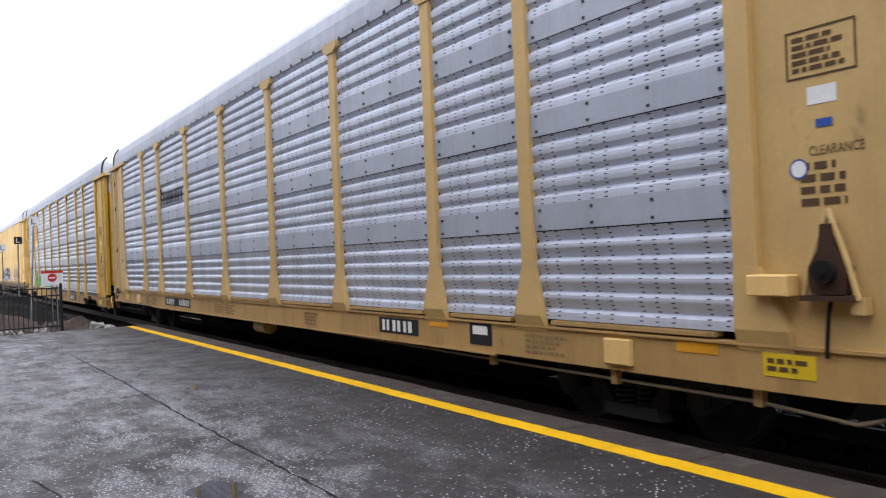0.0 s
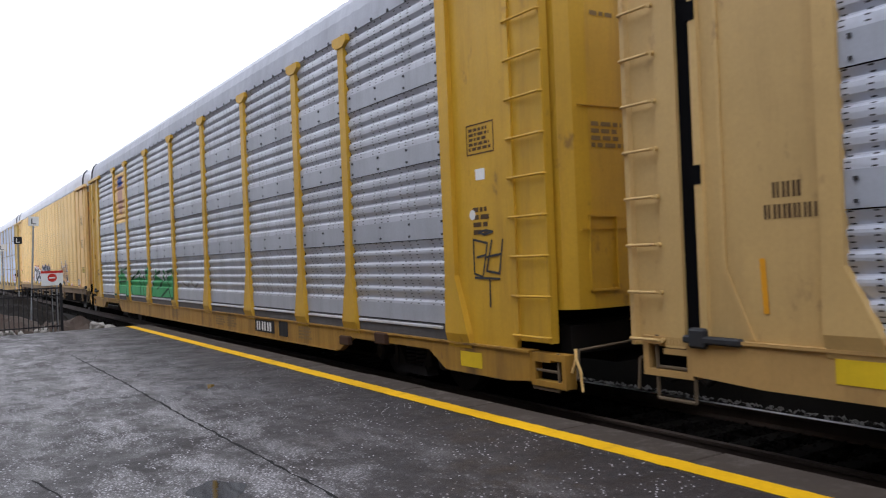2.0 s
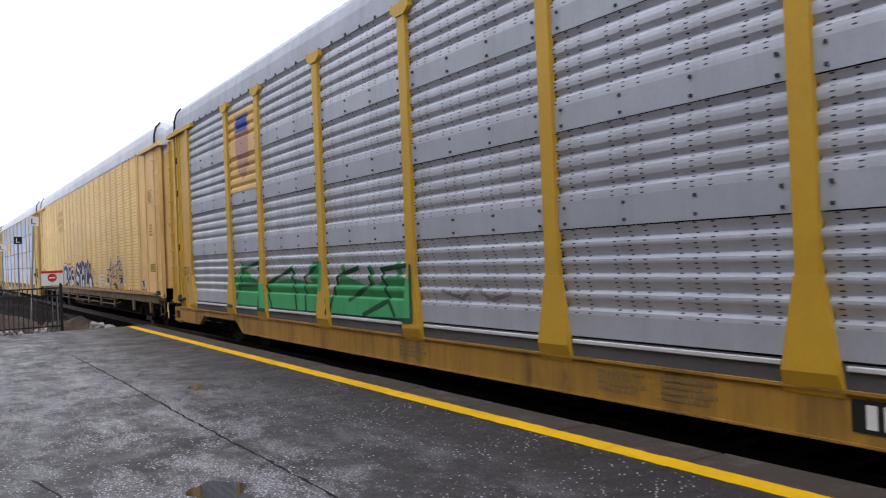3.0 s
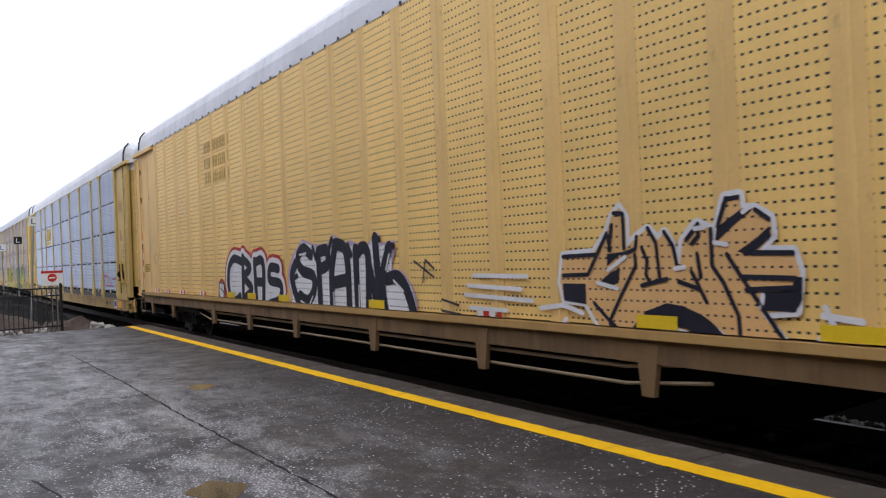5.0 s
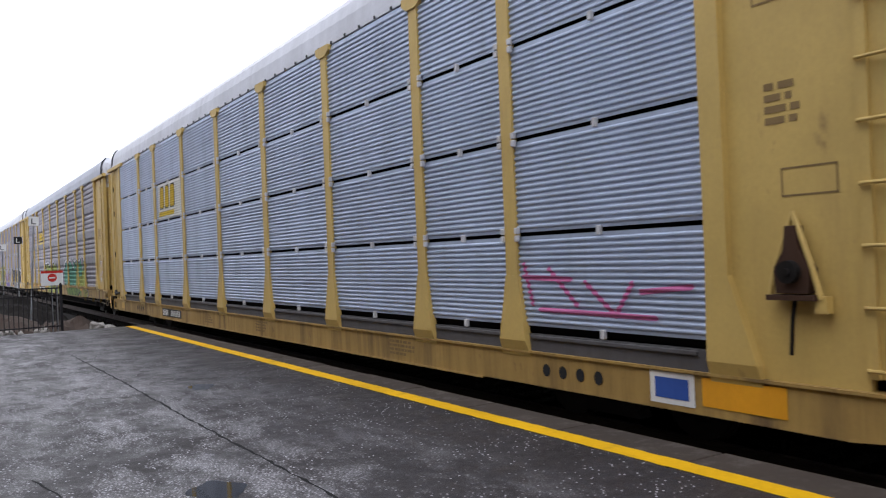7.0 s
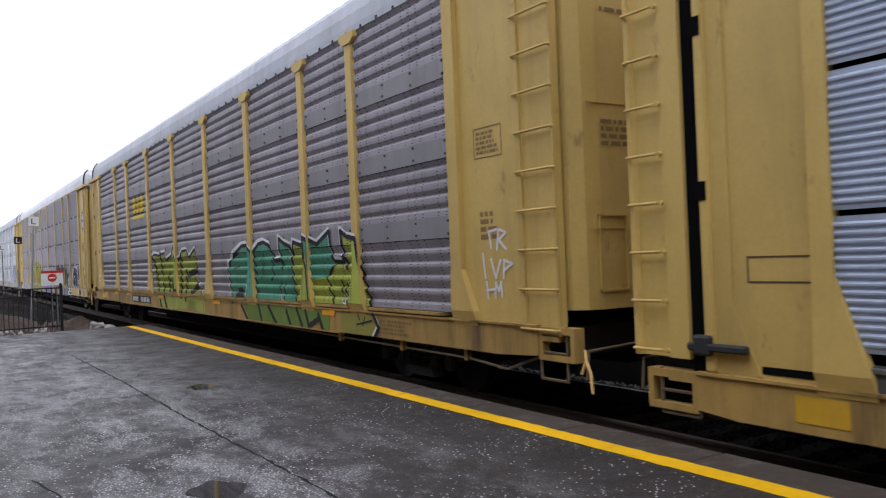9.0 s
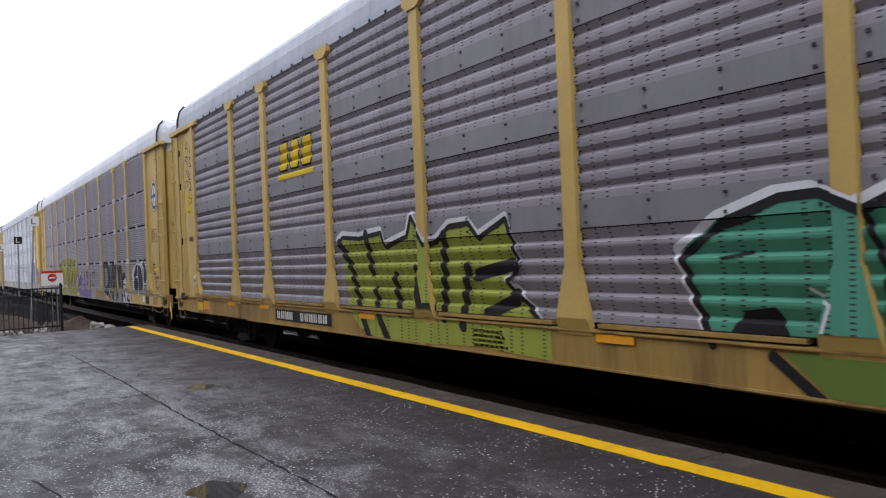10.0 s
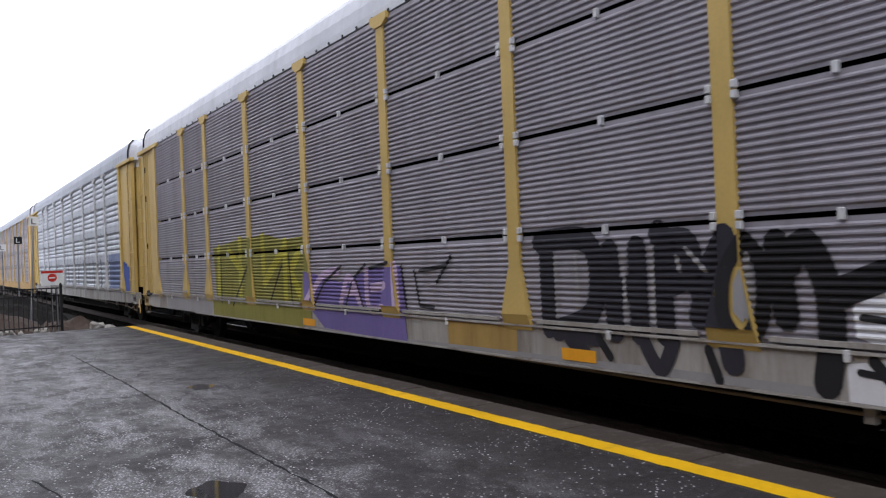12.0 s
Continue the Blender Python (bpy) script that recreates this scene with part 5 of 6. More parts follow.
spray(4, "graffiti", G_LIME, polys=[[(4.05,2.15),(3.88,2.23),(3.3,2.18),(3.04,2.22),(2.63,2.24),(2.53,2.03),(1.88,2.16),(1.77,2.42),(1.41,2.03),(1.15,2.06),(0.84,2.24),(0.42,2.25),(0.21,2.07),(-0.33,2.26),(-0.49,1.82),(-0.52,1.73),(-0.32,1.55),(-0.42,1.43),(-0.48,1.46),(-0.9,1.12),(-1.06,1.1),(-1.07,0.7),(0.22,0.76),(2.62,0.66),(3.34,0.81),(3.71,1.07),(3.87,1.72)]], lift=0.004)
spray(4, "graffiti", G_WHITE, strokes=[[(4.05,2.15),(3.88,2.23),(3.3,2.18),(3.04,2.22),(2.63,2.24),(2.53,2.03),(1.88,2.16),(1.77,2.42),(1.41,2.03),(1.15,2.06),(0.84,2.24),(0.42,2.25),(0.21,2.07),(-0.33,2.26),(-0.49,1.82),(-0.52,1.73),(-0.32,1.55),(-0.42,1.43),(-0.48,1.46),(-0.9,1.12)]], width=0.09, lift=0.006)
spray(4, "graffiti", G_BLACK, strokes=[[(4.03,2.09),(3.85,2.17),(3.28,2.13),(3.02,2.16),(2.61,2.19),(2.51,1.98),(1.87,2.11),(1.75,2.37),(1.4,1.98),(1.13,2.01),(0.83,2.19),(0.4,2.21),(0.2,2.02),(-0.34,2.22),(-0.5,1.78),(-0.53,1.69),(-0.33,1.52),(-0.43,1.39),(-0.49,1.42),(-0.91,1.09)]], width=0.065, lift=0.009)
spray(4, "graffiti", G_BLACK, strokes=[[(3.99,2.09),(3.6,1.71),(3.32,1.09),(3.03,0.66)],[(3.08,2.19),(2.93,1.64)],[(2.83,1.37),(2.72,0.98),(2.46,0.67)],[(2.25,1.57),(2.11,1.09)],[(1.67,1.67),(1.49,1.16),(1.25,1.17)],[(0.96,2.08),(0.99,1.07)],[(0.27,1.59),(-0.42,1.71)],[(0.06,1.15),(-0.49,1.32)],[(0.45,1.68),(0.57,0.99)]], width=0.15, lift=0.009)
spray(5, "graffiti", G_OLIVE, polys=[[(6.77,2.19),(5.09,2.32),(3.42,2.36),(2.56,2.23),(1.64,2.26),(1.37,1.76),(1.37,0.81),(2.71,0.84),(4.56,0.9),(6.62,0.99)]], lift=0.004)
spray(5, "graffiti", G_PURPLE, polys=[[(1.57,1.66),(0.23,1.48),(-0.93,1.69),(-1.8,1.72),(-1.87,0.7),(-0.49,0.71),(0.84,0.74),(1.51,1.09)]], lift=0.0045)
spray(5, "graffiti", G_GREY, strokes=[[(10.78,1.7),(9.08,1.83),(9.7,1.26)],[(8.59,1.69),(7.62,1.75),(8.17,1.22)],[(10.28,1.11),(7.46,1.27)]], width=0.06, lift=0.006)
spray(5, "graffiti", G_INK, strokes=[[(-4.85,1.87),(-4.86,1.05)],[(-4.74,1.94),(-5.40,1.95),(-5.60,1.69),(-5.51,1.22),(-5.00,1.03)],[(-5.78,1.82),(-5.83,1.07)],[(-6.13,1.84),(-6.14,1.07)],[(-5.77,1.42),(-6.13,1.50)],[(-6.42,1.90),(-6.44,1.08)],[(-6.43,1.88),(-6.70,1.87),(-6.75,1.63),(-6.46,1.50)],[(-6.39,1.97),(-6.80,1.53),(-7.09,1.08),(-7.14,0.90)],[(-6.82,1.25),(-6.97,1.67),(-7.11,1.90)]], width=0.23, lift=0.006, smooth=True)
spray(5, "graffiti", G_BLACK, strokes=[[(-7.66,1.66),(-7.81,1.83),(-7.97,1.54),(-8.00,1.18),(-7.95,0.81)],[(-8.05,1.46),(-8.39,1.59)],[(-7.57,1.84),(-7.64,1.28)]], width=0.22, lift=0.0085, smooth=True)
spray(5, "graffiti", G_INK, strokes=[[(-5.17,0.98),(-5.58,0.98)],[(-6.17,1.02),(-6.37,0.76),(-6.53,1.02)],[(-5.17,0.95),(-5.41,0.83)]], width=0.15, lift=0.008, smooth=True)
spray(5, "graffiti", G_GREY, polys=[[(-7.27,1.67),(-7.20,1.53),(-7.20,1.31),(-7.29,1.22),(-7.36,1.34),(-7.36,1.58)]], lift=0.0085)
spray(5, "graffiti", G_BLACK, strokes=[[(-7.29,1.87),(-7.12,1.62),(-7.11,1.26),(-7.28,1.09),(-7.43,1.27),(-7.44,1.67),(-7.29,1.87)]], width=0.14, lift=0.011, smooth=True)
spray(5, "graffiti", G_GREY, strokes=[[(-5.00,1.78),(-5.01,1.17)],[(-5.30,1.80),(-5.34,1.27)],[(-5.96,1.79),(-5.98,1.13)],[(-6.32,1.85),(-6.32,1.13)],[(-6.60,1.75),(-6.63,1.63)],[(-7.31,1.76),(-7.34,1.27)],[(-6.90,1.63),(-6.70,1.82)]], width=0.045, lift=0.0115)
spray(5, "graffiti", G_LEMON, strokes=[[(6.37,2.18),(6.42,1.12)],[(5.70,2.10),(4.83,1.67)],[(4.93,2.31),(4.97,1.10)],[(3.60,2.32),(3.58,1.67)],[(2.45,2.17),(2.47,1.16)],[(3.54,1.45),(2.60,2.02)],[(1.81,2.00),(2.23,1.66),(1.76,1.22)]], width=0.20, lift=0.0062)
spray(5, "graffiti", G_LILAC, strokes=[[(1.45,1.14),(0.89,1.57),(0.24,1.66)],[(0.18,1.13),(-0.12,1.57),(-0.51,1.15)],[(0.06,1.31),(-0.37,1.36)],[(-0.73,1.65),(-0.78,1.12),(-1.30,1.13)],[(-0.89,1.41),(-1.33,1.45)],[(-1.59,1.73),(-1.65,1.18)]], width=0.13, lift=0.0075, smooth=True)
spray(5, "graffiti", G_BLACK, strokes=[[(1.27,1.05),(0.79,1.47),(0.13,1.73)],[(0.04,1.06),(-0.23,1.48)],[(-0.60,1.11),(-0.35,1.57),(-0.71,1.75)],[(-0.86,1.08),(-1.38,1.10)],[(-0.83,1.69),(-1.44,1.77)],[(-1.78,1.72),(-1.89,1.15)],[(-2.13,1.65),(-2.24,1.20),(-2.59,1.18)],[(-2.27,1.65),(-2.90,1.71)],[(-3.03,1.82),(-2.68,1.50)],[(6.23,1.00),(6.22,2.05)],[(5.46,0.96),(4.47,1.79)],[(3.28,1.08),(2.63,1.77)],[(2.16,1.07),(2.28,1.97)]], width=0.05, lift=0.0095)
spray(5, "graffiti", G_GREY, polys=[[(1.54,0.75),(-0.49,0.71),(-2.43,0.74),(-3.34,0.75),(-5.08,0.76),(-6.56,0.78),(-8.01,0.78),(-7.98,0.67),(-6.55,0.65),(-5.07,0.63),(-2.42,0.59),(1.56,0.59)]], lift=0.004)
spray(6, "graffiti", G_DARK, strokes=[[(0.45,2.04),(0.32,1.13)],[(-1.26,2.07),(-1.51,1.08)],[(-2.82,2.0),(-2.3,1.09)],[(-4.33,2.17),(-4.38,1.18)],[(-6.33,2.14),(-6.48,1.1)],[(-7.92,2.16),(-7.92,1.07)]], width=0.1, lift=0.006)
spray(6, "graffiti", G_SLATE, polys=[[(-9.5,2.3),(-11.51,2.33),(-11.82,0.98),(-9.48,1.1)]], lift=0.005)

spray(2, "graffiti", G_WHITE, strokes=[[(-5.77,1.79),(-6.22,1.81),(-6.41,2.00),(-6.47,2.13),(-6.58,2.22),(-6.66,2.12),(-6.65,1.84),(-6.79,1.94),(-6.93,2.01),(-7.04,1.90),(-7.12,1.97),(-7.19,1.87),(-7.26,1.63),(-7.32,1.89),(-7.47,2.03),(-7.62,1.97),(-7.63,1.81),(-7.68,1.99),(-7.76,2.22),(-7.91,2.23),(-7.92,2.11),(-8.05,2.11),(-8.18,2.03),(-8.19,1.90),(-8.06,1.78),(-8.36,1.77),(-8.41,1.62),(-8.37,1.33),(-8.06,1.30),(-8.18,1.17),(-8.29,1.05),(-7.94,0.99),(-7.78,1.08),(-7.54,1.23),(-7.21,1.31),(-6.88,1.22),(-6.70,1.01),(-6.41,0.96),(-6.19,1.19),(-6.08,1.33),(-5.76,1.35),(-5.71,1.52),(-5.77,1.79)]], width=0.090, lift=0.0235)
spray(2, "graffiti", G_PEACH, polys=[[(-5.77,1.79),(-6.22,1.81),(-6.41,2.00),(-6.47,2.13),(-6.58,2.22),(-6.66,2.12),(-6.65,1.84),(-6.79,1.94),(-6.93,2.01),(-7.04,1.90),(-7.12,1.97),(-7.19,1.87),(-7.26,1.63),(-7.32,1.89),(-7.47,2.03),(-7.62,1.97),(-7.63,1.81),(-7.68,1.99),(-7.76,2.22),(-7.91,2.23),(-7.92,2.11),(-8.05,2.11),(-8.18,2.03),(-8.19,1.90),(-8.06,1.78),(-8.36,1.77),(-8.41,1.62),(-8.37,1.33),(-8.06,1.30),(-8.18,1.17),(-8.29,1.05),(-7.94,0.99),(-7.78,1.08),(-7.54,1.23),(-7.21,1.31),(-6.88,1.22),(-6.70,1.01),(-6.41,0.96),(-6.19,1.19),(-6.08,1.33),(-5.76,1.35),(-5.71,1.52)]], lift=0.0260)
spray(2, "graffiti", G_NAVY, polys=[[(-5.75,1.51),(-6.09,1.51),(-6.09,1.31),(-5.76,1.34)],[(-6.26,1.51),(-6.44,1.62),(-6.57,1.66),(-6.54,1.52),(-6.40,1.48)],[(-7.68,1.98),(-7.93,2.12),(-8.02,2.10),(-7.83,1.98),(-7.65,1.85)],[(-7.87,1.78),(-8.06,1.89),(-8.17,1.97),(-8.18,1.89),(-8.06,1.80),(-7.95,1.76)],[(-8.08,1.46),(-8.33,1.48),(-8.37,1.58),(-8.43,1.58),(-8.42,1.41),(-8.36,1.32),(-8.05,1.32)],[(-7.76,2.22),(-7.91,2.23),(-7.91,2.19),(-7.75,2.18)],[(-6.40,1.79),(-6.62,1.81),(-6.40,1.68)],[(-8.14,1.01),(-8.30,1.06),(-8.38,1.00),(-8.15,0.97)]], lift=0.0290)
spray(2, "graffiti", G_NAVY, strokes=[[(-6.72,1.01),(-6.88,1.17),(-7.08,1.23),(-7.30,1.23),(-7.51,1.16),(-7.68,1.02)]], width=0.170, lift=0.0305, smooth=True)
spray(2, "graffiti", G_WHITE, strokes=[[(-6.86,0.99),(-6.98,1.07),(-7.15,1.12),(-7.33,1.10),(-7.50,1.03),(-7.57,0.95)]], width=0.045, lift=0.0330, smooth=True)
spray(2, "graffiti", G_NAVY, strokes=[[(-5.77,1.78),(-6.25,1.79)],[(-5.76,1.59),(-6.13,1.60)],[(-6.13,1.60),(-6.41,1.99),(-6.45,1.83)],[(-6.51,2.17),(-6.63,2.16),(-6.63,1.84)],[(-6.43,1.83),(-6.48,2.06)],[(-6.79,1.94),(-6.77,1.83),(-6.60,1.78)],[(-6.85,1.84),(-6.91,1.72),(-6.89,1.60),(-6.93,1.53)],[(-6.93,2.01),(-7.02,1.88),(-7.05,1.58)],[(-7.12,1.97),(-7.21,1.85),(-7.25,1.67),(-7.31,1.66)],[(-7.36,1.89),(-7.49,2.02),(-7.49,1.92),(-7.42,1.86)],[(-7.62,1.97),(-7.62,1.67),(-7.73,1.53),(-7.86,1.27),(-7.87,1.06)],[(-7.40,1.63),(-7.47,1.51),(-7.55,1.37)],[(-7.47,1.77),(-7.50,1.58)],[(-7.77,1.76),(-7.87,1.62),(-8.08,1.34),(-8.29,1.06)],[(-7.91,1.58),(-8.37,1.57)],[(-7.94,1.48),(-8.37,1.50)],[(-7.94,1.77),(-8.36,1.76)],[(-6.42,1.18),(-6.58,1.42),(-6.77,1.68),(-6.76,1.78)],[(-6.20,1.33),(-6.40,1.17),(-6.48,1.00)],[(-6.42,1.16),(-6.66,0.99)],[(-6.83,1.50),(-7.13,1.56)],[(-7.26,1.54),(-7.47,1.48)],[(-6.87,1.25),(-7.12,1.33),(-7.31,1.31),(-7.54,1.21)],[(-7.78,2.21),(-7.69,1.99)],[(-8.05,2.10),(-8.17,2.02)]], width=0.040, lift=0.0315)
spray(2, "graffiti", G_WHITE, strokes=[[(-6.41,1.64),(-6.64,1.76)],[(-6.26,1.52),(-6.53,1.47)],[(-7.45,1.98),(-7.56,1.99)],[(-7.94,2.09),(-8.01,2.13)],[(-7.23,1.65),(-7.33,1.66)],[(-7.65,1.86),(-7.77,1.84)],[(-8.09,1.44),(-8.07,1.34)]], width=0.040, lift=0.0325)
spray(4, "graffiti", G_TEAL, polys=[[(-2.83,1.82),(-3.19,2.06),(-3.72,2.21),(-4.05,2.21),(-4.35,2.09),(-4.58,2.15),(-4.95,2.22),(-5.34,2.13),(-5.56,1.88),(-5.88,1.87),(-5.94,2.20),(-6.41,2.12),(-6.43,1.64),(-6.61,1.12),(-4.57,1.11),(-3.10,1.11)],[(-7.08,2.20),(-7.57,2.12),(-8.03,2.26),(-8.10,2.06),(-8.23,1.76),(-7.91,1.55),(-7.27,1.52),(-7.18,1.87)]], lift=0.0040)
spray(4, "graffiti", G_LIME, polys=[[(-6.55,2.19),(-6.93,2.13),(-7.18,1.69),(-7.29,1.14),(-6.61,1.12),(-6.47,1.70)],[(-7.27,1.52),(-7.91,1.55),(-8.23,1.75),(-8.49,1.79),(-8.69,1.68),(-8.71,1.88),(-8.57,2.18),(-9.04,2.13),(-9.16,1.63),(-9.51,1.08),(-8.30,1.10),(-7.29,1.14)]], lift=0.0043)
spray(4, "graffiti", G_MOSS, polys=[[(-3.79,1.00),(-4.24,0.64),(-4.82,0.61),(-5.73,0.61),(-6.92,0.60),(-7.12,0.65),(-7.58,0.83),(-7.77,0.64),(-7.99,0.66),(-8.00,1.03),(-7.50,1.05),(-4.57,1.07)]], lift=0.0046)
spray(4, "graffiti", G_OLIVE, polys=[[(-8.48,1.01),(-9.42,1.02),(-9.62,0.86),(-9.43,0.67),(-8.93,0.69),(-8.46,0.70)]], lift=0.0046)
spray(4, "graffiti", G_WHITE, strokes=[[(-3.07,1.09),(-2.88,1.48),(-2.75,1.81),(-3.19,2.08),(-3.73,2.24),(-4.05,2.25),(-4.38,2.10),(-4.74,2.25),(-5.02,2.28),(-5.35,2.20),(-5.58,1.92),(-5.85,1.92),(-5.83,2.31),(-6.08,2.22),(-6.41,2.15),(-6.43,1.89)],[(-6.45,1.89),(-6.52,2.22),(-6.91,2.15)],[(-7.09,1.93),(-7.03,2.28),(-7.57,2.15),(-8.06,2.33),(-8.14,1.95),(-8.24,1.84),(-8.53,1.83),(-8.55,1.94),(-8.48,2.33),(-8.72,2.22),(-9.07,2.18),(-9.12,1.91),(-9.25,1.58),(-9.51,1.08),(-9.69,0.87),(-9.46,0.64)]], width=0.075, lift=0.0060)
spray(4, "graffiti", G_BLACK, strokes=[[(-3.13,1.02),(-2.95,1.42),(-2.82,1.74),(-3.25,2.01),(-3.79,2.18),(-4.11,2.19),(-4.44,2.04),(-4.79,2.19),(-5.07,2.22),(-5.40,2.14),(-5.63,1.86),(-5.90,1.87),(-5.88,2.26),(-6.13,2.16),(-6.45,2.09),(-6.47,1.84)],[(-6.49,1.84),(-6.56,2.17),(-6.94,2.10)],[(-7.12,1.89),(-7.07,2.23),(-7.60,2.10),(-8.09,2.29),(-8.17,1.91),(-8.26,1.80),(-8.55,1.79),(-8.58,1.89),(-8.51,2.28),(-8.74,2.18),(-9.09,2.14),(-9.14,1.87),(-9.27,1.54),(-9.53,1.04),(-9.71,0.83),(-9.48,0.61)]], width=0.075, lift=0.0088)
spray(4, "graffiti", G_BLACK, polys=[[(-3.28,1.09),(-3.44,1.31),(-3.73,1.35),(-3.89,1.06)],[(-8.49,1.89),(-8.70,1.87),(-8.76,1.70),(-8.70,1.65),(-8.63,1.79)],[(-5.89,1.91),(-6.06,1.87),(-6.05,1.69),(-5.99,1.67)]], lift=0.0092)
spray(4, "graffiti", G_BLACK, strokes=[[(-6.45,1.89),(-6.48,1.64),(-6.64,1.11)],[(-6.93,2.12),(-7.17,1.75),(-7.32,1.17)],[(-8.27,1.75),(-7.95,1.57),(-8.06,1.36),(-8.26,1.05)],[(-4.43,2.06),(-4.59,1.65),(-4.60,1.11)],[(-5.48,1.85),(-5.53,1.54),(-5.43,1.50)],[(-8.49,1.50),(-8.54,1.14),(-8.66,1.13),(-8.65,1.45)],[(-5.86,1.44),(-5.89,1.11),(-6.07,1.11),(-6.07,1.44)]], width=0.055, lift=0.0092)
spray(4, "graffiti", G_BLACK, strokes=[[(-5.00,2.00),(-4.89,1.86),(-4.98,1.72),(-4.89,1.50)],[(-3.27,1.98),(-3.57,2.04)],[(-3.25,1.73),(-3.52,1.77)],[(-5.03,1.93),(-5.06,1.54)],[(-9.01,1.09),(-9.10,0.93)],[(-9.00,0.85),(-9.50,0.93)],[(-9.28,0.97),(-9.21,0.85)]], width=0.030, lift=0.0092)
spray(4, "graffiti", G_WHITE, strokes=[[(-4.02,1.49),(-4.20,1.38),(-4.14,1.19)],[(-8.52,1.30),(-8.53,1.16),(-8.63,1.15),(-8.63,1.30)],[(-5.90,1.27),(-5.91,1.13),(-6.04,1.14)]], width=0.030, lift=0.0095)
spray(4, "graffiti", G_BLACK, strokes=[[(-3.70,0.97),(-4.16,0.63)],[(-4.71,1.02),(-4.90,0.66)],[(-5.26,1.01),(-5.50,0.81),(-5.76,0.63)],[(-6.17,0.96),(-6.40,0.63)],[(-6.65,1.01),(-6.88,0.72),(-6.94,0.62)],[(-7.04,0.98),(-7.17,0.73),(-7.58,0.87)],[(-7.58,0.95),(-7.78,0.65)]], width=0.090, lift=0.0092)
spray(5, "graffiti", G_INK, polys=[[(-9.77,1.58),(-10.06,1.89),(-10.56,1.90),(-10.82,1.82),(-11.03,1.53),(-11.04,1.22),(-10.93,1.11),(-9.92,1.08),(-9.74,1.22),(-9.80,1.46)],[(-11.15,1.83),(-11.02,1.98),(-11.16,2.03),(-11.29,2.01),(-11.49,1.87),(-11.57,1.72),(-11.82,1.72),(-11.84,1.53),(-11.82,1.25),(-11.11,1.07),(-11.09,1.42)],[(-11.52,1.86),(-11.71,1.90),(-11.82,1.81),(-11.83,1.73),(-11.60,1.72)]], lift=0.0040)
spray(5, "graffiti", G_WHITE, strokes=[[(-9.91,1.69),(-10.14,1.91),(-10.64,1.91),(-10.82,1.84),(-11.03,1.58),(-11.06,1.32),(-11.00,1.11)],[(-10.40,1.88),(-10.40,1.72),(-10.34,1.55)],[(-10.12,1.53),(-10.33,1.52),(-10.46,1.36),(-10.44,1.19),(-10.31,1.08)],[(-11.00,1.98),(-10.98,1.89),(-11.21,1.78)],[(-11.12,2.03),(-11.36,1.98),(-11.54,1.77),(-11.70,1.70),(-11.84,1.70)],[(-11.52,1.88),(-11.68,1.92),(-11.82,1.84),(-11.86,1.72)],[(-11.18,1.76),(-11.15,1.22)],[(-11.15,1.32),(-11.58,1.35)],[(-11.49,1.41),(-11.74,1.46),(-11.77,1.54),(-11.87,1.53)],[(-11.45,1.26),(-11.67,1.23),(-11.85,1.27)],[(-10.96,1.10),(-11.24,1.10),(-11.37,1.22),(-11.25,1.22)]], width=0.050, lift=0.0075, smooth=True)
spray(5, "graffiti", G_WHITE, strokes=[[(-9.82,1.78),(-9.64,1.58),(-9.80,1.46)],[(-9.66,1.37),(-9.69,1.19),(-9.87,1.08)],[(-10.79,1.91),(-11.01,1.97),(-11.09,2.03)]], width=0.130, lift=0.0080)
spray(5, "graffiti", G_WHITE, polys=[[(-8.16,1.37),(-8.33,1.57),(-8.51,1.57),(-8.59,1.44),(-8.58,1.24),(-8.36,1.10),(-8.18,1.16)],[(-8.10,0.97),(-8.47,1.02),(-8.48,0.84),(-8.39,0.69),(-8.11,0.68)]], lift=0.0062)
spray(5, "graffiti", G_BLACK, strokes=[[(-8.01,1.49),(-8.33,1.61),(-8.57,1.54),(-8.67,1.38),(-8.62,1.13)],[(-8.23,1.30),(-8.49,1.27)],[(-8.20,0.92),(-8.40,0.90)]], width=0.050, lift=0.0095, smooth=True)

spray(3, "paint_spot", M_ORANGE, strokes=[[(7.20, 1.42), (7.20, 1.30)]], width=0.09, lift=0.004)
spray(4, "paint_spot", G_GREY, strokes=[[(7.06, 1.17), (7.06, 1.04)]], width=0.20, lift=0.004)
spray(4, "paint_spot", M_PINK, strokes=[[(7.06, 1.38)]], width=0.12, lift=0.0045)

# first wagon: maker's mark, boards and stencils
for a, b, top, n in ((6.98, 6.72, 3.95, 1), (6.66, 5.0, 3.80, 6), (4.94, 4.68, 3.80, 1)):
    lay(0, "name_mark", rect_bm(marks(b, a, 3.48, top, n, 0.055)), M_BLACK, 0.005)["kind"] = "stuff"
number_board(0, 4.31, 6.78, 0.79, 1.0, [(6.62, 5.80, 4), (5.34, 4.37, 6)])
number_board(0, -6.68, -5.58, 0.79, 1.0, [(-5.68, -6.58, 3)])
plate(0, "label_plate", M_BLACK, -8.33, -7.88, 0.78, 1.03, 0.004, "small dark label")
plate(0, "label_print", M_WHITE, -8.25, -7.95, 0.90, 1.0, 0.007)
plate(0, "warning_label", M_SIGNYEL, -12.37, -11.92, 0.82, 1.0, 0.004, "yellow warning label")
lay(0, "stencil", rect_bm(words(-12.33, -11.96, 0.85, 0.97, 2)), M_STENCIL, 0.008)["kind"] = "stuff"
plate(0, "warning_label", M_SIGNYEL, 11.52, 12.0, 0.82, 1.0, 0.004, "yellow warning label")
bm = bmesh.new()
rod(bm, (-1.25, -0.44, 0.55), (-1.25, 0.19, 0.55), 0.13, 18)
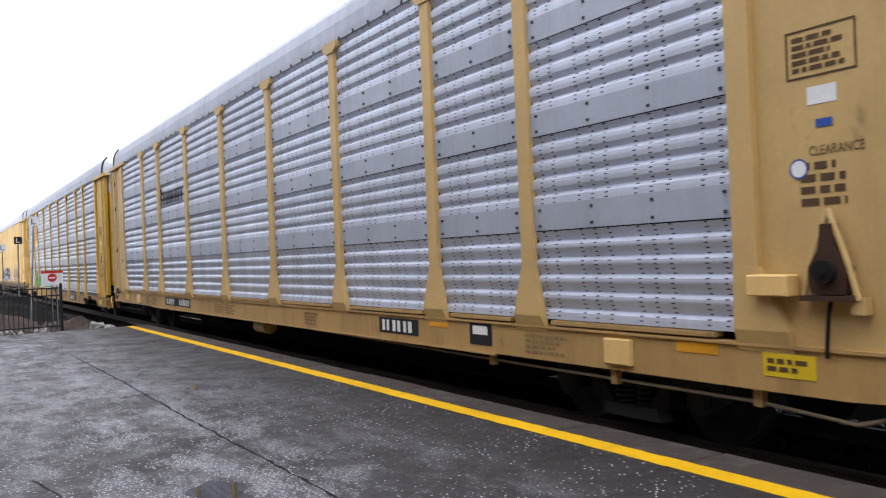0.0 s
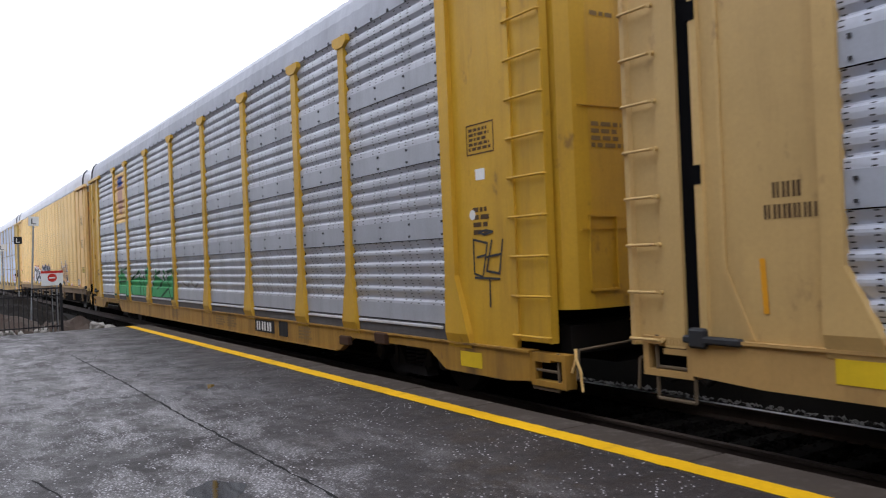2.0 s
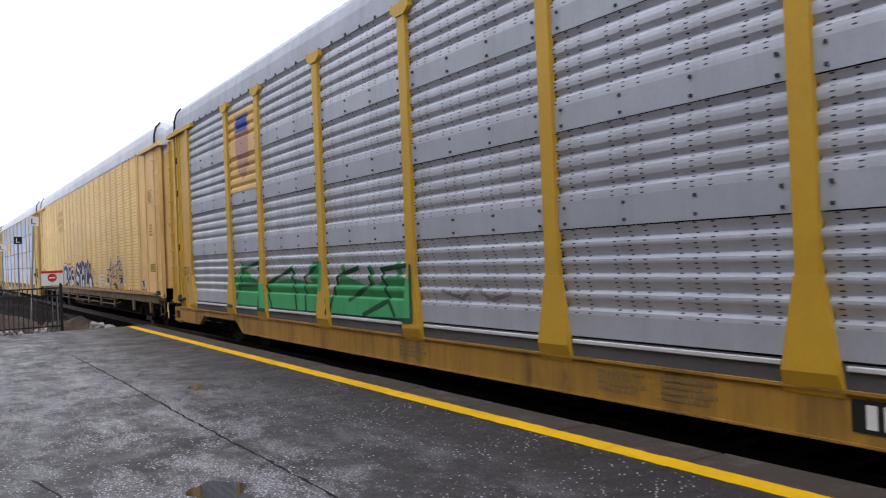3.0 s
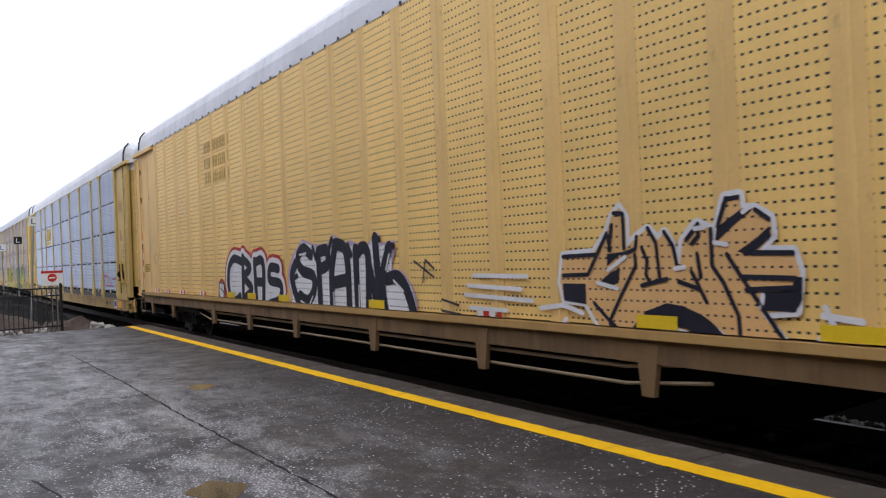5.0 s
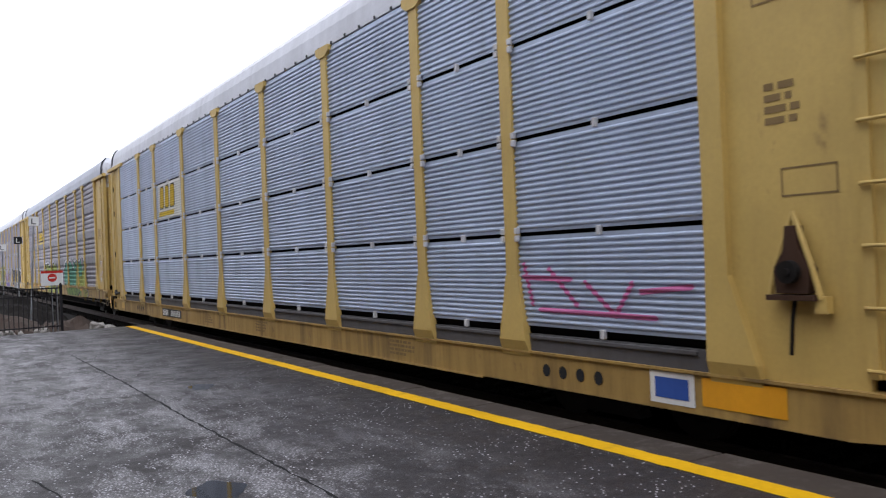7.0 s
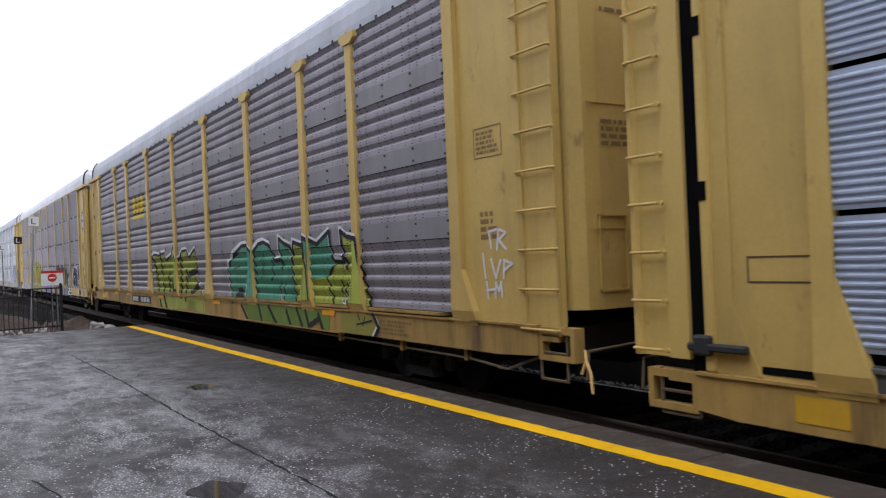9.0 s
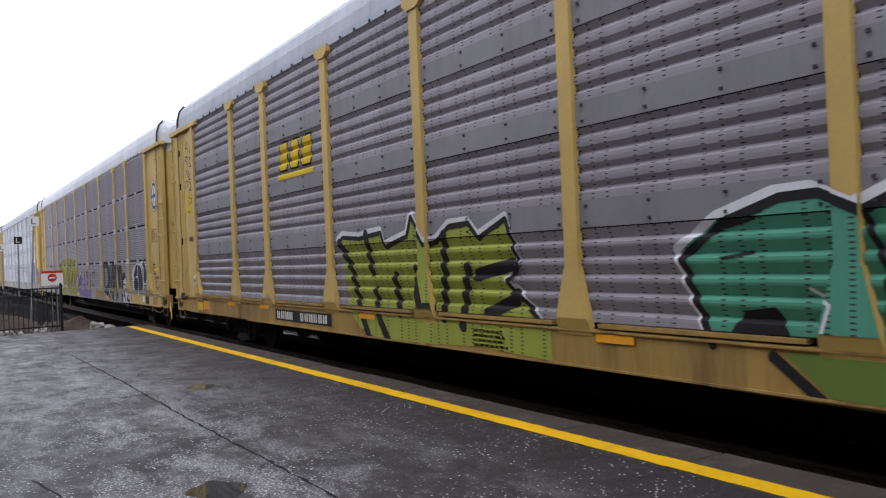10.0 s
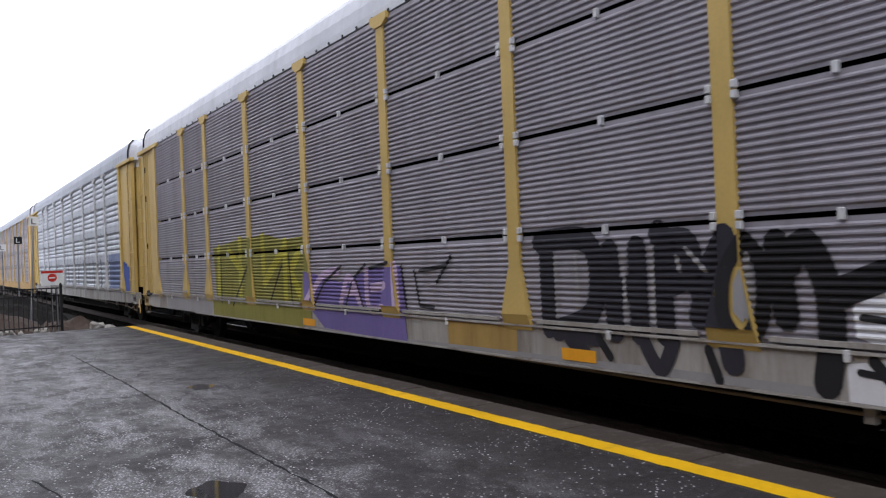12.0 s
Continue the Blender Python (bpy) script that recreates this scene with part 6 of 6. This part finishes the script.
rod(bm, (-1.25, -0.56, 0.55), (-1.25, -0.44, 0.55), 0.10, 18, 0.04)
box(bm, -1.30, -1.20, -0.18, -0.08, 0.60, 0.75)
part("brake_cylinder", bm, Y_TAN, CARS[0], "tan brake cylinder hung under the sill")
for a in (-10.54, 9.81):
    box_part("card_holder", Y_CREAM, CARS[0], (-1.56, -1.50, a, a + 0.34, 0.76, 1.0), "pale card holder", 0.008)
plate(0, "reflector", M_ORANGE, -11.5, -11.06, 0.94, 1.03, 0.004, "orange reflector")
plate(0, "reflector", M_ORANGE, -7.4, -6.95, 0.94, 1.03, 0.004, "orange reflector")
lay(0, "round_stencil", disc_bm(3.19, 0.88, 0.16, 0.145, 0.9), M_FADED, 0.004)
sill_lines(0, (-9.3, -3.2, 1.2, 2.0, 8.0, 8.8), M_FADED)
end_data(0, -1, M_STENCIL, 3.03)
on_end(0, "label_plate", M_WHITE, rect_bm([(-12.59, -12.36, 2.83, 2.96)]))
on_end(0, "label_print", M_BLUE, rect_bm([(-12.55, -12.42, 2.66, 2.72)]), 0.001)
on_end(0, "word", M_STENCIL, letters("CLEARANCE", -12.36, -12.78, 2.46, 2.53), 0.001)
on_end(0, "round_label", M_WHITE, disc_bm(-12.27, 2.375, 0.065), 0.001)
on_end(0, "round_rim", M_BLUE, disc_bm(-12.27, 2.375, 0.075, 0.062), 0.002)
on_end(0, "stencil", M_STENCIL, rect_bm(marks(12.22, 12.48, 2.18, 2.30, 3, 0.022) + marks(12.05, 12.56, 2.02, 2.13, 6, 0.022)))["kind"] = "stuff"
box_part("corner_block", Y_CREAM, CARS[0], (-1.66, -1.50, -12.25, -11.9, 1.44, 1.60), "", 0.01)

# second wagon
plate(1, "emblem_field", Y_CREAM, 7.28, 8.94, 3.3, 4.95, 0.004, "pale yellow emblem field")
bm = bmesh.new()
bm.faces.new([bm.verts.new((0, y, z)) for y, z in ((8.5, 4.85), (7.75, 4.85), (7.7, 4.6), (7.78, 3.75), (8.1, 3.5), (8.45, 3.75), (8.55, 4.6))])
lay(1, "emblem", bm, M_PINK, 0.008, "faded shield emblem")
plate(1, "emblem_band", M_BLUE, 7.8, 8.45, 4.5, 4.8, 0.012)
number_board(1, -5.67, -4.61, 0.50, 0.73, [(-4.72, -5.58, 3)])
plate(1, "label_plate", M_BLACK, -6.34, -5.90, 0.48, 0.75, 0.004, "small dark label")
sill_lines(1, (-7.2, -3.2, 1.5, -2.4), M_FADED, 0.60)
end_data(1, -1, M_STENCIL, 3.0)
on_end(1, "label_plate", M_WHITE, rect_bm([(-12.55, -12.36, 2.7, 2.83)]))
on_end(1, "round_label", M_WHITE, disc_bm(-12.27, 2.3, 0.06), 0.001)
plate(1, "warning_label", M_SIGNYEL, -12.4, -11.95, 0.50, 0.68, 0.004, "yellow warning label")
for y0, y1, z0, z1 in ((-8.95, -8.62, 0.52, 0.66), (-10.13, -9.80, 0.62, 0.78)):
    box_part("lashing_box", M_RUST, CARS[1], (-1.58, -1.50, y0, y1, z0, z1), "", 0.015)

# cream wagon
for i, z in enumerate((4.35, 4.0, 3.65)):
    lay(2, "stencil", rect_bm(marks(4.75, 6.6, z, z + 0.24, (8, 7, 7)[i], 0.04)), M_FAINT, 0.008)["kind"] = "stuff"
on_end(2, "round_stencil", M_STENCIL, disc_bm(11.53, 2.05, 0.15, 0.135), 0.05)
for a in (12.47, -12.86):
    on_end(2, "warning_label", M_OLIVE, rect_bm([(a, a + 0.58, 1.69, 1.91)]), 0.001, "dull yellow framed label")
    on_end(2, "data_frame", M_STENCIL, rect_bm(ring(a, a + 0.58, 1.69, 1.91, 0.016)), 0.003)
    on_end(2, "stencil", M_FADED, rect_bm(words(a + 0.05, a + 0.53, 1.74, 1.86, 2)), 0.003)["kind"] = "stuff"
for i in range(8):
    on_end(2, "reflective_tape", M_RED if i % 2 == 0 else M_WHITE, rect_bm([(13.125, 13.195, 2.62 - i * 0.19, 2.81 - i * 0.19)]), 0.029)
for y in (11.75, 10.6, 9.1, 7.3, 5.2, 3.0, -4.2, -7.4, -9.4):
    for i in range(4):
        plate(2, "reflective_tape", M_RED if i % 2 else M_WHITE, y - 0.12 * i - 0.12, y - 0.12 * i, 1.12, 1.21, 0.022)
for y in (4.9, 3.6, 1.9, -1.7, -7.0, -8.8):
    plate(2, "reflector", M_SIGNYEL, y - 0.24, y + 0.24, 1.12, 1.24, 0.042, "yellow reflector")
on_end(2, "label_plate", M_NAVY, rect_bm([(-11.40, -11.08, 1.13, 1.42)]), 0.001, "dark blue printed label")
on_end(2, "label_print", M_WHITE, rect_bm([(-11.36, -11.26, 1.17, 1.24), (-11.22, -11.12, 1.17, 1.38)]), 0.003)
on_end(2, "label_plate", M_WHITE, rect_bm([(-11.64, -11.50, 1.20, 1.42)]), 0.001)
on_end(2, "reflective_tape", M_RED, rect_bm([(-11.66, -11.54, 1.10, 1.19)]), 0.001)
on_end(2, "reflective_tape", M_WHITE, rect_bm([(-11.80, -11.67, 1.10, 1.19)]), 0.001)
end_data(2, -1, M_FADED, 3.66)

# blue-grey wagon
plate(3, "emblem_field", M_WHITE, 4.58, 6.9, 3.10, 4.07, 0.004, "white painted panel")
x = 6.70
for w in (0.42, 0.38, 0.44):
    for grow, m, lift in ((0.03, M_BLACK, 0.010), (0.0, M_SIGNYEL, 0.014)):
        bm = bmesh.new()
        bm.faces.new([bm.verts.new((0, a, b)) for a, b in slanted_block(x + grow, 3.40 - grow, w + 2 * grow, 0.55 + 2 * grow)])
        lay(3, "company_mark", bm, m, lift)
    x -= w + 0.14
plate(3, "company_bar", M_SIGNYEL, 5.23, 6.82, 3.18, 3.30, 0.010)
number_board(3, 4.92, 6.88, 0.48, 0.69, [(6.80, 6.2, 4), (5.95, 5.0, 6)])
lay(3, "round_stencil", disc_bm(4.76, 0.60, 0.14, 0.128, 0.9), M_FADED, 0.004)
plate(3, "label_plate", M_WHITE, -11.52, -11.02, 0.47, 0.75, 0.004)
plate(3, "label_print", M_BLUE, -11.46, -11.08, 0.52, 0.70, 0.007)
plate(3, "reflector", M_ORANGE, -12.4, -11.6, 0.50, 0.74, 0.004)
for i in range(4):
    lay(3, "drain_hole", disc_bm(-10.35 + i * 0.26, 0.60, 0.06, 0, 1.1), M_BLACK, 0.004)
    lay(3, "drain_hole", disc_bm(9.21 + i * 0.257, 0.60, 0.06, 0, 1.0), M_BLACK, 0.004)
sill_lines(3, (-6.5, -1.0, 2.5, 9.6), M_FADED, 0.60)
end_data(3, -1, M_FADED, 3.67)
on_end(3, "data_frame", M_FADED, rect_bm(ring(-12.86, -12.4, 2.18, 2.40, 0.014)))
on_end(3, "data_frame", M_STENCIL, rect_bm(ring(12.21, 12.78, 1.53, 1.74, 0.014)))
plate(3, "touch_up_paint", Y_BRIGHT, 11.95, 12.38, 0.50, 0.70, 0.004, "brighter yellow touched-up paint")
box_part("tie_down_slot", M_DARK, CARS[3], (-1.48, -1.44, 12.1, 12.68, 0.82, 0.88))

# weathered grey wagon
x = 6.42
for w in (0.40, 0.36, 0.42):
    for grow, m, lift in ((0.03, M_BLACK, 0.006), (0.0, M_SIGNYEL, 0.010)):
        bm = bmesh.new()
        bm.faces.new([bm.verts.new((0, a, b)) for a, b in slanted_block(x + grow, 3.47 - grow, w + 2 * grow, 0.48 + 2 * grow)])
        lay(4, "company_mark", bm, m, lift)
    x -= w + 0.14
plate(4, "company_bar", M_SIGNYEL, 4.9, 6.48, 3.30, 3.40, 0.008)
number_board(4, 4.37, 6.85, 0.77, 0.97, [(6.75, 5.95, 4), (5.65, 4.5, 6)])
plate(4, "warning_label", M_SIGNYEL, 11.55, 12.0, 0.77, 0.95, 0.004, "yellow warning label")
plate(4, "reflector", M_ORANGE, 11.06, 11.5, 0.80, 1.0, 0.004)
for y in (7.4, 9.4, 3.1, -2.0, -8.0):
    plate(4, "reflector", M_ORANGE, y - 0.25, y + 0.25, 0.95, 1.03, 0.014, "orange reflector")
sill_lines(4, (8.4, 0.0, -9.6, -10.3), M_FADED)
on_end(4, "notice_board", M_SIGNYEL, rect_bm([(12.1, 12.74, 3.05, 3.60)]), 0.001, "yellow notice")
on_end(4, "word", M_STENCIL, letters("Quality", 12.62, 12.2, 3.30, 3.41), 0.003)
on_end(4, "word", M_STENCIL, letters("Auto Rack", 12.70, 12.12, 3.10, 3.19), 0.003)
on_end(4, "stencil", M_STENCIL, rect_bm(marks(12.16, 12.62, 2.40, 2.53, 5, 0.022)), 0.001)
spray(4, "round_label", M_WHITE, strokes=[[(11.88, 1.48)]], width=0.28, lift=0.12)
spray(4, "round_bar", M_BLACK, strokes=[[(11.95, 1.55), (11.81, 1.41)]], width=0.03, lift=0.124)
end_data(4, -1, M_FADED, 2.94)

# dull grey wagon
on_end(5, "emblem", M_NAVY, disc_bm(-12.66, 3.82, 0.33, 0, 1.35), 0.001, "round blue and white emblem")
on_end(5, "emblem_ring", M_WHITE, disc_bm(-12.66, 3.82, 0.31, 0.285, 1.35), 0.003)
on_end(5, "emblem_cross", M_WHITE, disc_bm(-12.66, 3.82, 0.215, 0, 1.35), 0.003)
on_end(5, "emblem_cross", M_BLUE, rect_bm([(-12.70, -12.62, 3.58, 4.06)]), 0.005)
on_end(5, "emblem_cross", M_BLUE, rect_bm([(-12.85, -12.705, 3.77, 3.87), (-12.615, -12.47, 3.77, 3.87)]), 0.005)
end_data(5, -1, M_STENCIL, 2.53)
on_end(5, "warning_label", M_SIGNYEL, rect_bm([(-12.9, -12.4, 1.69, 1.79)]), 0.001, "yellow warning label")
plate(5, "label_plate", M_BLACK, -11.77, -11.33, 0.75, 0.97, 0.004)
plate(5, "label_plate", M_WHITE, -11.2, -10.95, 0.80, 0.97, 0.004)
plate(5, "reflector", M_ORANGE, -5.55, -5.05, 0.74, 0.86, 0.012)
plate(5, "reflector", M_ORANGE, 1.2, 1.7, 0.74, 0.86, 0.012)
sill_lines(5, (-9.2, -12.6), M_FADED)
for a, b, m in ((-13.25, -9.3, Y_OCHRE), (-4.3, -2.9, S_OCHRE), (-9.3, -8.35, G_WHITE), (1.75, 6.9, G_OLIVE), (7.0, 11.0, G_GREY)):
    plate(5, "paint_field", m, a, b, 0.70, 1.03, 0.0035)
spray(5, "paint_field", G_BLACK, strokes=[[(-8.3, 1.0), (-8.5, 0.78)], [(-8.9, 0.98), (-8.7, 0.8), (-9.1, 0.76)], [(-6.9, 0.98), (-7.0, 0.74)], [(-5.6, 0.99), (-5.75, 0.82)]], width=0.09, lift=0.009)


# dark tag on the dull grey wagon's end door
bm = bmesh.new()
for i, line in enumerate((((-0.80, 1.70), (-1.02, 1.62), (-0.86, 1.50), (-1.04, 1.38)), ((-0.72, 1.62), (-0.74, 1.34)), ((-0.64, 1.34), (-0.62, 1.62), (-0.50, 1.36), (-0.48, 1.64)), ((-0.40, 1.64), (-0.40, 1.32)), ((-0.25, 1.62), (-0.39, 1.48), (-0.22, 1.30)), ((-1.0, 1.28), (-0.3, 1.24)))):
    for j, ((x0, z0), (x1, z1)) in enumerate(zip(line, line[1:])):
        d = Vector((x1 - x0, z1 - z0))
        d = Vector((-d.y, d.x)).normalized() * 0.022
        bm.faces.new([bm.verts.new((a, -13.857 - 0.0003 * (i + j), b)) for a, b in ((x0 + d.x, z0 + d.y), (x1 + d.x, z1 + d.y), (x1 - d.x, z1 - d.y), (x0 - d.x, z0 - d.y))])
part("graffiti", bm, G_DARK, CARS[5])

# blue paint over the light wagon's front corner
end_scribble(6, [[(-12.1, 1.2), (-12.1, 1.9)], [(-12.4, 1.2), (-12.4, 1.85)], [(-12.7, 1.2), (-12.7, 1.75)]], 0.30, G_BLUE)

# tags sprayed on the end sheets
end_scribble(1, [[(-12.27,2.01),(-12.27,1.61),(-12.44,1.57),(-12.55,1.96),(-12.27,2.01)],[(-12.64,1.99),(-12.52,1.64),(-12.77,1.61),(-12.85,1.99)],[(-12.39,2.09),(-12.53,2.11),(-12.67,2.09),(-12.51,2.06),(-12.39,2.09)],[(-12.29,1.56),(-12.77,1.55)],[(-12.58,1.54),(-12.57,1.23)],[(-12.53,1.80),(-12.80,1.83)],[(-12.34,1.80),(-12.49,1.82)]], 0.026, G_DARK)
end_scribble(5, [[(-12.4,1.57),(-12.49,1.28),(-12.76,1.18),(-12.97,1.36),(-12.79,1.57),(-12.64,1.36)],[(-12.62,1.64),(-12.63,1.21)],[(-12.44,1.5),(-12.91,1.52)]], 0.03, G_DARK)
end_scribble(1, [[(13.05,1.75),(12.97,1.61),(12.90,1.70),(12.84,1.57),(12.77,1.74)],[(12.90,1.77),(12.55,1.78)],[(12.75,1.61),(12.52,1.66)],[(12.45,1.77),(12.58,1.57),(12.59,1.38)],[(12.65,1.46),(12.50,1.54),(12.49,1.42)],[(12.84,1.57),(12.64,1.72)]], 0.024, G_DARK)
end_scribble(4, [[(-12.44,2.09),(-12.48,1.90)],[(-12.44,2.09),(-12.59,2.11)],[(-12.59,1.88),(-12.63,2.11),(-12.77,2.07),(-12.63,1.99),(-12.77,1.88)],[(-12.31,1.84),(-12.35,1.56)],[(-12.47,1.77),(-12.55,1.56),(-12.65,1.76)],[(-12.70,1.56),(-12.72,1.76),(-12.87,1.72),(-12.72,1.65)],[(-12.37,1.51),(-12.39,1.33)],[(-12.53,1.33),(-12.55,1.51),(-12.60,1.41),(-12.65,1.51),(-12.66,1.35)],[(-12.36,1.41),(-12.52,1.43)]], 0.03, G_WHITE)
end_scribble(0, [[(12.59,1.7),(12.57,1.31)]], 0.05, M_ORANGE)
end_scribble(4, [[(12.72,4.63),(12.59,4.84),(12.47,4.57)],[(12.68,4.71),(12.50,4.68)],[(12.35,4.77),(12.32,4.55),(12.16,4.70)],[(12.77,4.36),(12.73,4.50),(12.52,4.48),(12.69,4.42),(12.50,4.28)],[(12.42,4.45),(12.24,4.42),(12.41,4.36),(12.25,4.21),(12.45,4.24)],[(12.73,3.99),(12.65,4.17),(12.49,3.96),(12.44,4.13)],[(12.34,4.09),(12.42,3.91),(12.23,3.91)],[(12.79,3.73),(12.76,3.90),(12.59,3.90),(12.66,3.72)],[(12.48,3.88),(12.23,3.76),(12.47,3.65),(12.20,3.65)],[(12.42,3.60),(12.54,3.49),(12.29,3.42),(12.23,3.58)]], 0.026, G_DARK)


# ---- motion ----
def gone(t):
    """Metres that the train has run after t seconds."""
    return 12.235 * t + 0.0117 * t * t


SLACK = {3: 0.1}       # play in the couplers


def motions():
    times = [0, 1 / 30] + [0.5 * i for i in range(1, 24)] + [12 - 1 / 30, 12]
    for car, k in walk_rows:
        walk(car, [(t, pose(TRACK, FIRST + PITCH * k + SLACK.get(k, 0) - gone(t), 0)) for t in times])
    steps = [i / 30 for i in range(361)]
    spin = [(t, math.degrees(gone(t) / 0.42)) for t in steps]
    for w, d in WHEELSETS:
        walk(w, [(t, pose(0, d, 0.42, a % 360)) for t, a in spin])


motions()
